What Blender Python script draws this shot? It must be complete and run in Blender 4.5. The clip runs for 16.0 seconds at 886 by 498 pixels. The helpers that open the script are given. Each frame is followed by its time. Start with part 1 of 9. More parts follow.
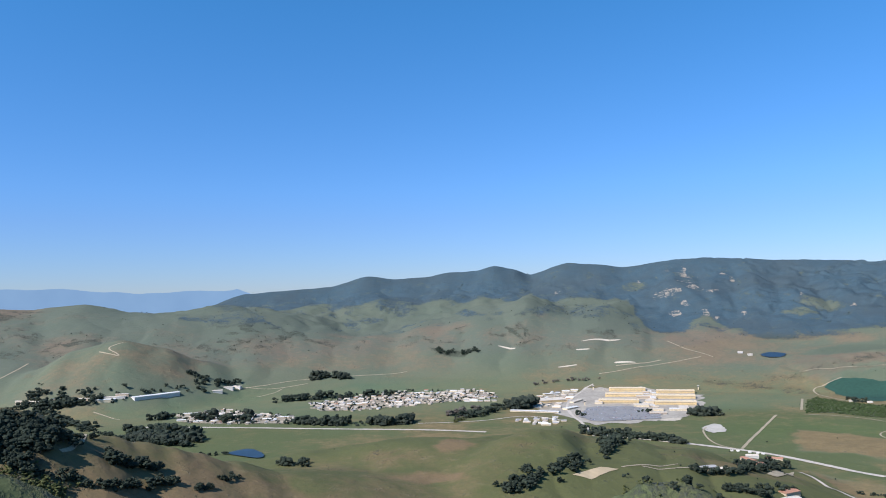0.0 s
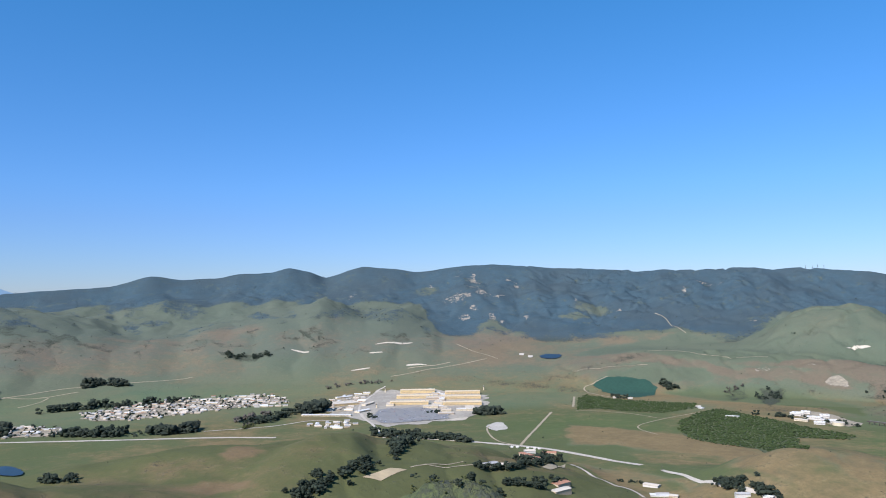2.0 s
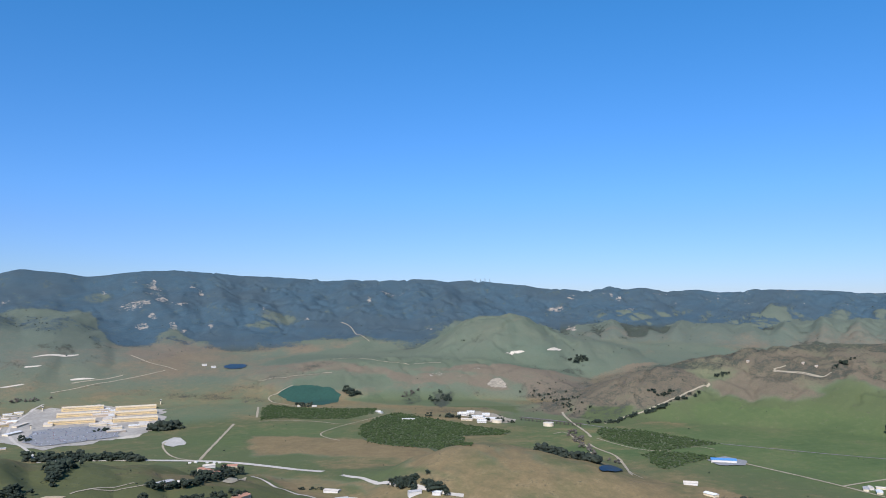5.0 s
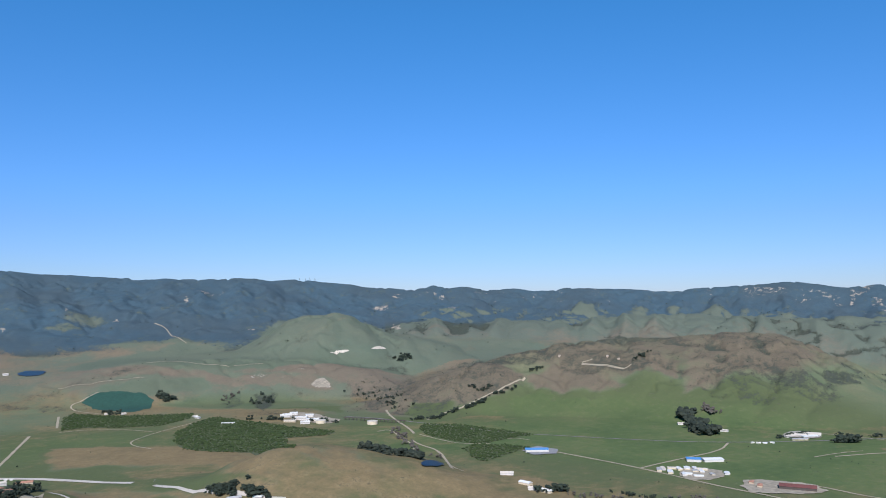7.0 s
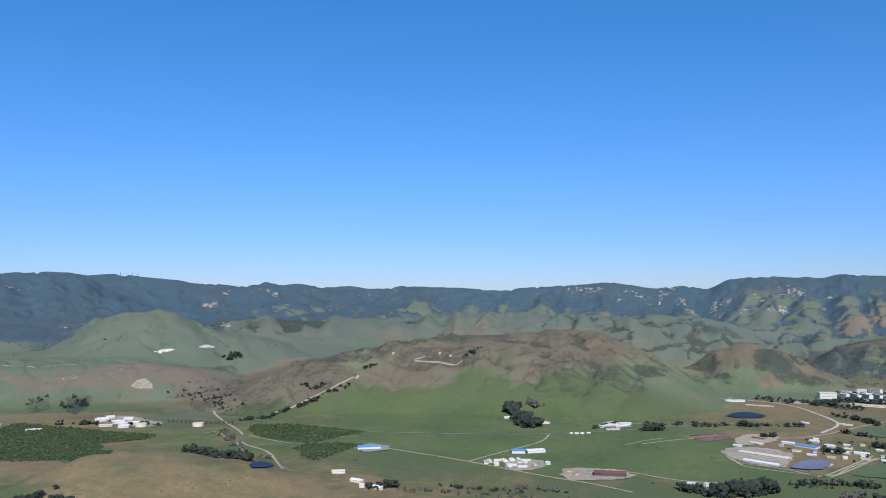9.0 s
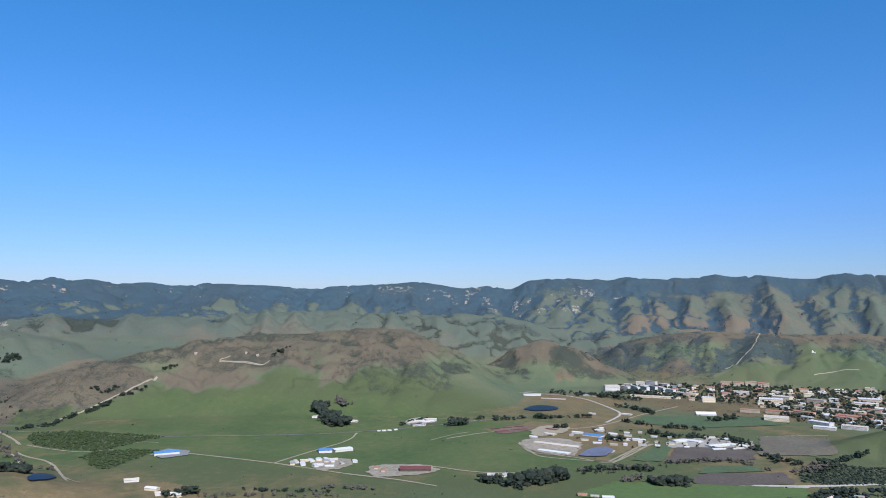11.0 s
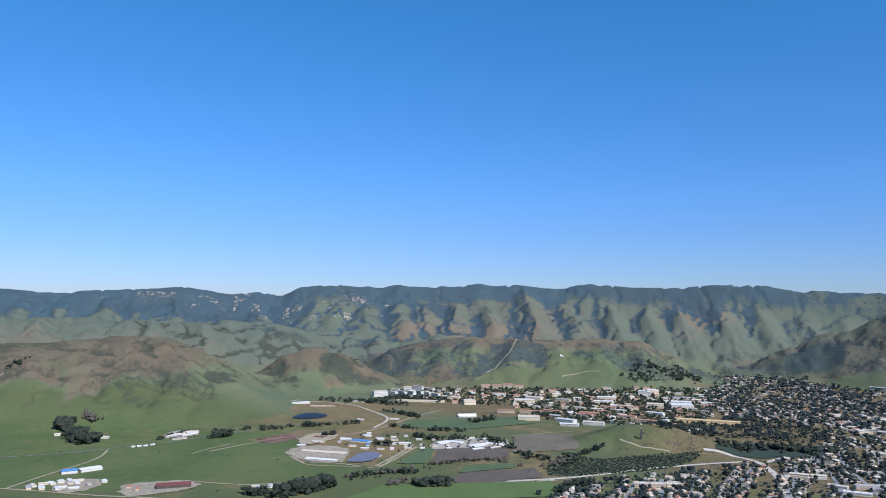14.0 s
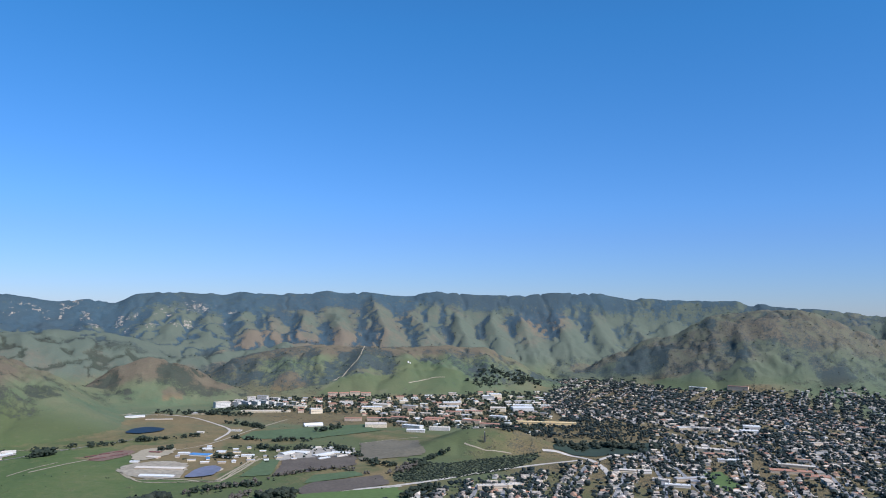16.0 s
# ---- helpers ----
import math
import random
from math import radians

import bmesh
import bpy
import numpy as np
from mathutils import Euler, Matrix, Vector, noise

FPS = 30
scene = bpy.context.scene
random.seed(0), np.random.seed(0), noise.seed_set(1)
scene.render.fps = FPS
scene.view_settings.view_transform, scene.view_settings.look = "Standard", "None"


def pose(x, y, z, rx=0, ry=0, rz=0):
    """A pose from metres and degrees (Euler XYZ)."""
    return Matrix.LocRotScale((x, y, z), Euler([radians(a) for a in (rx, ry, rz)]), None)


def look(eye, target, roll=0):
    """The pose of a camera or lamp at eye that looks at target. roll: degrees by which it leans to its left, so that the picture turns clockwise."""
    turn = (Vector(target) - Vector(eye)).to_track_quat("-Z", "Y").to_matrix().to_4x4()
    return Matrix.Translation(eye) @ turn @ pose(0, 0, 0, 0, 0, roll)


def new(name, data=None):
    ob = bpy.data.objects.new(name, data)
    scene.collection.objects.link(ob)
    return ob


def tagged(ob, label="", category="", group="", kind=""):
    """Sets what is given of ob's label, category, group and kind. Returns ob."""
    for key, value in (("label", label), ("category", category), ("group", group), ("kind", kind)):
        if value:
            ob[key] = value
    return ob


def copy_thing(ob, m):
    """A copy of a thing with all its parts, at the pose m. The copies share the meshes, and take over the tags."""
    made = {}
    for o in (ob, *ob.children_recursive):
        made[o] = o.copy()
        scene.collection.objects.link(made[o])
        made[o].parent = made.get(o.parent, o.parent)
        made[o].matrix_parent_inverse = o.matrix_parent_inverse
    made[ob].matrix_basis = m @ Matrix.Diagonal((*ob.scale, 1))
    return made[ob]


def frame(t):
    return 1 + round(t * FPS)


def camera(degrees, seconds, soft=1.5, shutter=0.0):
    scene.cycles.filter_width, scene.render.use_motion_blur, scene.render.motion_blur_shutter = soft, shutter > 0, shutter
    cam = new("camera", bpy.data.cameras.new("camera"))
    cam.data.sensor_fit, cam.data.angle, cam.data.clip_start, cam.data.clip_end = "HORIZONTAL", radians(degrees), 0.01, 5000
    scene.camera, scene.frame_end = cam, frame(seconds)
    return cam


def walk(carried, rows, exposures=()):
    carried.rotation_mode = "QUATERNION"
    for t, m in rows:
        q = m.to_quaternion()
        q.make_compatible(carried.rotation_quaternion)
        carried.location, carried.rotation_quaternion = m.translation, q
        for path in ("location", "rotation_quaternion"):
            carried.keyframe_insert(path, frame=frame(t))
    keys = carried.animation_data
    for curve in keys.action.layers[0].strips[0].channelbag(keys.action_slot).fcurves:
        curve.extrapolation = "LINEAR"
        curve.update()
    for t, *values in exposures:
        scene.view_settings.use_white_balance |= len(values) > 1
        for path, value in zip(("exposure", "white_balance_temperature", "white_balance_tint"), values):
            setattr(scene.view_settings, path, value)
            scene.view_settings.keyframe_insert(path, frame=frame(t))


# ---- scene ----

# ---------------------------------------------------------------- the camera: a slow turn on a summit
cam = camera(60.36, 16.0, soft=1.0)
TURNS = [
    (0.0, 93.60, 1.50, 0.09), (0.5, 93.52, 1.51, -4.11), (1.0, 93.47, 1.33, -8.05), (1.5, 93.47, 1.16, -11.73),
    (2.0, 93.54, 0.83, -15.19), (2.5, 93.59, 0.63, -19.04), (3.0, 93.70, 0.45, -22.97), (3.5, 93.80, 0.32, -26.86),
    (4.0, 93.87, 0.24, -30.74), (4.5, 93.94, 0.21, -34.57), (7.0, 93.83, 0.54, -51.31), (7.5, 93.72, 0.53, -54.10),
    (8.0, 93.64, 0.39, -56.87), (8.5, 93.63, 0.24, -60.11), (9.0, 93.59, 0.10, -63.62), (9.5, 93.55, -0.07, -67.17),
    (10.0, 93.50, -0.18, -70.71), (12.5, 93.83, -0.68, -87.26), (13.0, 93.96, -0.74, -89.94), (13.5, 94.06, -0.74, -92.37),
    (14.0, 94.21, -0.78, -94.72), (14.5, 94.38, -0.72, -97.47), (15.0, 94.53, -0.64, -100.32), (15.5, 94.70, -0.66, -103.19),
    (16.0, 94.89, -0.64, -106.03),
]
# held at arm's length: the lens swings on a short arc round the body
walk(cam, [(t, pose(-0.4 * math.sin(radians(rz)), 0.4 * math.cos(radians(rz)), 350.0, rx, ry, rz)) for t, rx, ry, rz in TURNS],
     exposures=[(0.0, 0.42, 5850, 10), (4.0, 0.31, 5700, 10), (8.0, 0.17, 5600, 10), (12.0, 0.19, 5560, 10), (16.0, 0.23, 5560, 10)])

# ---------------------------------------------------------------- sky and sun
SUN_AZ, SUN_EL = 236.0, 42.0
world = bpy.data.worlds.new("world")
scene.world = world
world.use_nodes = True
wn, wl = world.node_tree.nodes, world.node_tree.links
sky = wn.new("ShaderNodeTexSky")
sky.sky_type, sky.sun_disc = "NISHITA", False
sky.sun_elevation, sky.sun_rotation = radians(SUN_EL), radians(SUN_AZ)
sky.altitude, sky.air_density, sky.dust_density, sky.ozone_density = 450, 1.0, 0.1, 4.0
gaze = wn.new("ShaderNodeTexCoord")
height = wn.new("ShaderNodeSeparateXYZ")
wl.new(gaze.outputs["Generated"], height.inputs[0])


def sky_mix(low, high, a, b, blend="MIX"):
    """Air tint that changes with height above the horizon."""
    span, mix = wn.new("ShaderNodeMapRange"), wn.new("ShaderNodeMix")
    wl.new(height.outputs["Z"], span.inputs[0])
    span.inputs[1].default_value, span.inputs[2].default_value = low, high
    mix.data_type = "RGBA"
    wl.new(span.outputs[0], mix.inputs[0])
    for k, c in ((6, a), (7, b)):
        if hasattr(c, "is_linked"):
            wl.new(c, mix.inputs[k])
        else:
            mix.inputs[k].default_value = (*c, 1.0)
    return mix.outputs[2]


air = sky_mix(0.0, 0.14, (0.60, 0.665, 0.905), (0.635, 0.81, 1.115))
air = sky_mix(0.10, 0.36, air, (0.52, 1.03, 1.285))
tint = wn.new("ShaderNodeMix")
tint.data_type, tint.blend_type = "RGBA", "MULTIPLY"
tint.inputs[0].default_value = 1.0
wl.new(sky.outputs["Color"], tint.inputs[6])
wl.new(air, tint.inputs[7])
wl.new(tint.outputs[2], wn["Background"].inputs["Color"])
wn["Background"].inputs["Strength"].default_value = 0.0917

sun = new("sun", bpy.data.lights.new("sun", "SUN"))
sun.data.energy, sun.data.angle, sun.data.color = 4.8, radians(0.53), (1.0, 0.935, 0.91)
sun.matrix_world = look((0, 0, 900), (-math.sin(radians(SUN_AZ)) * math.cos(radians(SUN_EL)) * 100,
                                      -math.cos(radians(SUN_AZ)) * math.cos(radians(SUN_EL)) * 100,
                                      900 - math.sin(radians(SUN_EL)) * 100))

# ---------------------------------------------------------------- materials
class Mat:
    """A node material with short helpers."""

    def __init__(self, name, rough=0.9, metal=0.0, spec=0.3):
        self.m = bpy.data.materials.new(name)
        self.m.use_nodes = True
        self.n, self.l = self.m.node_tree.nodes, self.m.node_tree.links
        self.b = self.n["Principled BSDF"]
        self.b.inputs["Roughness"].default_value = rough
        self.b.inputs["Metallic"].default_value = metal
        self.b.inputs["Specular IOR Level"].default_value = spec
        self.co = self.n.new("ShaderNodeTexCoord").outputs["Object"]

    def put(self, socket, value):
        if hasattr(value, "is_linked"):
            self.l.new(value, socket)
        else:
            socket.default_value = value

    def noise(self, size, detail=4.0, rough=0.55, co=None, distort=0.0):
        n = self.n.new("ShaderNodeTexNoise")
        self.l.new(co or self.co, n.inputs["Vector"])
        n.inputs["Scale"].default_value, n.inputs["Detail"].default_value = 1.0 / size, detail
        n.inputs["Roughness"].default_value, n.inputs["Distortion"].default_value = rough, distort
        return n.outputs["Fac"]

    def stretch(self, sx, sy, sz, turn=0.0):
        n = self.n.new("ShaderNodeMapping")
        self.l.new(self.co, n.inputs["Vector"])
        n.inputs["Scale"].default_value = (sx, sy, sz)
        n.inputs["Rotation"].default_value = (0, 0, radians(turn))
        return n.outputs["Vector"]

    def maths(self, op, a, b=0.0, clamp=False):
        n = self.n.new("ShaderNodeMath")
        n.operation, n.use_clamp = op, clamp
        self.put(n.inputs[0], a), self.put(n.inputs[1], b)
        return n.outputs[0]

    def span(self, v, a, b, c=0.0, d=1.0):
        n = self.n.new("ShaderNodeMapRange")
        n.interpolation_type = "SMOOTHSTEP"
        self.put(n.inputs[0], v)
        for k, x in enumerate((a, b, c, d)):
            n.inputs[k + 1].default_value = x
        return n.outputs[0]

    def mix(self, fac, a, b, blend="MIX"):
        n = self.n.new("ShaderNodeMix")
        n.data_type, n.blend_type = "RGBA", blend
        self.put(n.inputs[0], fac)
        self.put(n.inputs[6], a if hasattr(a, "is_linked") else (*a, 1.0))
        self.put(n.inputs[7], b if hasattr(b, "is_linked") else (*b, 1.0))
        return n.outputs[2]

    def ramp(self, v, stops):
        n = self.n.new("ShaderNodeValToRGB")
        self.put(n.inputs[0], v)
        while len(n.color_ramp.elements) < len(stops):
            n.color_ramp.elements.new(0.5)
        for e, (p, c) in zip(n.color_ramp.elements, stops):
            e.position, e.color = p, (*c, 1.0)
        return n.outputs[0]

    def attr(self, name):
        n = self.n.new("ShaderNodeAttribute")
        n.attribute_name = name
        return n

    def random(self):
        return self.n.new("ShaderNodeObjectInfo").outputs["Random"]

    def island(self):
        return self.n.new("ShaderNodeNewGeometry").outputs["Random Per Island"]

    def bump(self, v, strength=0.5, distance=1.0):
        n = self.n.new("ShaderNodeBump")
        n.inputs["Strength"].default_value, n.inputs["Distance"].default_value = strength, distance
        self.l.new(v, n.inputs["Height"])
        self.l.new(n.outputs["Normal"], self.b.inputs["Normal"])

    def colour(self, c):
        self.put(self.b.inputs["Base Color"], c if hasattr(c, "is_linked") else (*c, 1.0))
        return self


def plain(name, colour, size=3.0, depth=0.25, rough=0.8, bump=0.0, metal=0.0, spec=0.3):
    """A surface of one hue with grain and stains at two scales."""
    m = Mat(name, rough, metal, spec)
    dark = tuple(c * (1 - depth) for c in colour)
    pale = tuple(min(1, c * (1 + depth)) for c in colour)
    v = m.maths("ADD", m.maths("MULTIPLY", m.noise(size, 5), 0.6), m.maths("MULTIPLY", m.noise(size * 9, 3), 0.4))
    m.colour(m.ramp(v, [(0.3, dark), (0.7, pale)]))
    if bump:
        m.bump(m.noise(size * 0.4, 4), bump, size * 0.2)
    return m.m


def varied(name, stops, size=2.0, rough=0.85, island=False):
    """Each object, or each loose piece, takes its own hue from the stops, with grain over it."""
    m = Mat(name, rough)
    hue = m.ramp(m.island() if island else m.random(), stops)
    for n in m.n:
        if n.bl_idname == "ShaderNodeValToRGB":
            n.color_ramp.interpolation = "CONSTANT"
    grain = m.span(m.noise(size, 4), 0.3, 0.75, 0.78, 1.12)
    m.colour(m.mix(1.0, hue, m.mix(grain, (0, 0, 0), (1, 1, 1)), "MULTIPLY"))
    return m.m


def land_material():
    m = Mat("pasture_and_scrub", 0.95, spec=0.1)
    cover = m.attr("land_cover")
    part = m.n.new("ShaderNodeSeparateColor")
    m.l.new(cover.outputs["Color"], part.inputs["Color"])
    scrub, dry, rock, lush = part.outputs[0], part.outputs[1], part.outputs[2], cover.outputs["Alpha"]
    big, mid, small, fine = m.noise(420, 5), m.noise(85, 6), m.noise(22, 5, 0.65), m.noise(5, 4, 0.7)
    # grass: fresh green to straw
    wet = m.maths("ADD", m.maths("MULTIPLY", big, 0.55), m.maths("MULTIPLY", mid, 0.45))
    # base green has some distance haze put in: bluer than near grass
    green = m.ramp(wet, [(0.30, (0.182, 0.166, 0.088)), (0.46, (0.152, 0.158, 0.080)), (0.62, (0.112, 0.149, 0.076))])
    green = m.mix(m.span(lush, 0.0, 0.42), green, (0.100, 0.114, 0.044))
    rank = m.ramp(m.maths("ADD", m.maths("MULTIPLY", m.noise(170, 4), 0.6), m.maths("MULTIPLY", small, 0.4)), [(0.34, (0.074, 0.106, 0.034)), (0.5, (0.104, 0.134, 0.043)), (0.66, (0.150, 0.156, 0.058))])
    green = m.mix(m.span(lush, 0.42, 0.95), green, rank)
    straw = m.ramp(m.maths("ADD", m.maths("MULTIPLY", mid, 0.5), m.maths("MULTIPLY", small, 0.5)),
                   [(0.32, (0.158, 0.112, 0.054)), (0.55, (0.230, 0.162, 0.074)), (0.72, (0.285, 0.208, 0.100))])
    straw = m.mix(m.attr("grey_soil").outputs["Fac"], straw, m.mix(small, (0.127, 0.097, 0.060), (0.196, 0.150, 0.094)))
    dryness = m.span(m.maths("ADD", dry, m.maths("MULTIPLY", m.maths("SUBTRACT", m.maths("ADD", m.maths("MULTIPLY", mid, 0.6), m.maths("MULTIPLY", small, 0.4)), 0.5), 1.5)), 0.2, 0.85)
    turf = m.attr("turf_share").outputs["Fac"]
    green = m.mix(turf, green, m.mix(mid, (0.084, 0.090, 0.032), (0.122, 0.117, 0.043)))
    straw = m.mix(turf, straw, m.mix(small, (0.158, 0.106, 0.053), (0.212, 0.143, 0.071)))
    # distance haze put into far grass and straw as greyer, bluer colour
    hazed = m.attr("hazy_grass").outputs["Fac"]
    green = m.mix(hazed, green, m.mix(wet, (0.140, 0.141, 0.099), (0.107, 0.133, 0.093)))
    straw = m.mix(hazed, straw, m.mix(small, (0.168, 0.126, 0.084), (0.208, 0.162, 0.108)))
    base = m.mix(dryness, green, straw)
    base = m.mix(m.span(fine, 0.3, 0.75, 0.0, 0.32), base, (0.072, 0.082, 0.046))
    base = m.mix(m.span(small, 0.55, 0.8, 0.0, 0.3), base, (0.20, 0.195, 0.095))
    # bare rock and cut earth
    earth = m.ramp(small, [(0.35, (0.20, 0.165, 0.118)), (0.6, (0.36, 0.30, 0.22))])
    bare = m.span(m.maths("ADD", rock, m.maths("MULTIPLY", m.maths("SUBTRACT", m.maths("ADD", m.maths("MULTIPLY", mid, 0.25), m.maths("ADD", m.maths("MULTIPLY", small, 0.5), m.maths("MULTIPLY", fine, 0.25))), 0.5), 2.4)), 0.5, 0.66)
    # chaparral and oak scrub
    tuft = m.maths("ADD", m.maths("MULTIPLY", small, 0.5), m.maths("MULTIPLY", fine, 0.5))
    oak = m.ramp(tuft, [(0.32, (0.042, 0.051, 0.034)), (0.5, (0.063, 0.071, 0.047)), (0.68, (0.090, 0.094, 0.062))])
    oak = m.mix(m.span(mid, 0.4, 0.7, 0.0, 0.6), oak, (0.082, 0.080, 0.056))
    # far scrub: distance haze is put into its colour as extra blue
    hazy_sage = m.ramp(tuft, [(0.32, (0.040, 0.068, 0.082)), (0.5, (0.060, 0.096, 0.112)), (0.68, (0.082, 0.118, 0.126))])
    hazy_sage = m.mix(m.span(mid, 0.38, 0.7, 0.0, 0.7), hazy_sage, (0.062, 0.086, 0.092))
    hazy_sage = m.mix(m.span(big, 0.40, 0.66, 0.0, 0.6), hazy_sage, (0.064, 0.082, 0.084))
    hazy_sage = m.mix(m.span(m.noise(11, 4, 0.7), 0.54, 0.74, 0.0, 0.45), hazy_sage, (0.092, 0.114, 0.112))
    bush = m.mix(m.attr("hazy_sage_share").outputs["Fac"], oak, hazy_sage)
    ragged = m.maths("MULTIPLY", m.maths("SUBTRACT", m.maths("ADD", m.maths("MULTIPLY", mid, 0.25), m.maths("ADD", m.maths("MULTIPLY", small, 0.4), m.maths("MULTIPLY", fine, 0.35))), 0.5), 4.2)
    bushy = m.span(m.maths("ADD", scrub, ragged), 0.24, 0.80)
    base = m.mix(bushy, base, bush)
    base = m.mix(bare, base, earth)
    m.colour(base)
    h = m.maths("ADD", m.maths("MULTIPLY", bushy, m.maths("MULTIPLY", fine, 2.0)), m.maths("MULTIPLY", small, 1.2))
    m.bump(h, 0.6, 3.0)
    return m.m


LAND = land_material()

# ---------------------------------------------------------------- the land
def site(bearing, distance):
    """Plan position from a compass bearing (0 is +y, clockwise) and a distance from the summit."""
    b = np.radians(bearing)
    return distance * np.sin(b), distance * np.cos(b)


def hash01(ix, iy, seed):
    n = (ix.astype(np.int64) * 374761393 + iy.astype(np.int64) * 668265263 + seed * 974634777) & 0x7FFFFFFF
    n = ((n ^ (n >> 13)) * 1274126177) & 0x7FFFFFFF
    n = ((n ^ (n >> 16)) * 668265263) & 0x7FFFFFFF
    return (n & 0xFFFFFF) / float(0x1000000)


def vnoise(x, y, seed=0):
    """Smooth value noise, 0 to 1."""
    x, y = np.asarray(x, float), np.asarray(y, float)
    ix, iy = np.floor(x), np.floor(y)
    fx, fy = x - ix, y - iy
    ux, uy = fx * fx * fx * (fx * (fx * 6 - 15) + 10), fy * fy * fy * (fy * (fy * 6 - 15) + 10)
    a, b = hash01(ix, iy, seed), hash01(ix + 1, iy, seed)
    c, d = hash01(ix, iy + 1, seed), hash01(ix + 1, iy + 1, seed)
    return (a * (1 - ux) + b * ux) * (1 - uy) + (c * (1 - ux) + d * ux) * uy


def fbm(x, y, octaves=4, seed=0):
    total, amp, norm = 0.0, 1.0, 0.0
    for k in range(octaves):
        total = total + amp * vnoise(x * 2 ** k + 17.3 * k, y * 2 ** k - 9.1 * k, seed + k)
        norm += amp
        amp *= 0.5
    return total / norm


def ease(a, b, v):
    s = np.clip((v - a) / (b - a), 0, 1)
    return s * s * (3 - 2 * s)


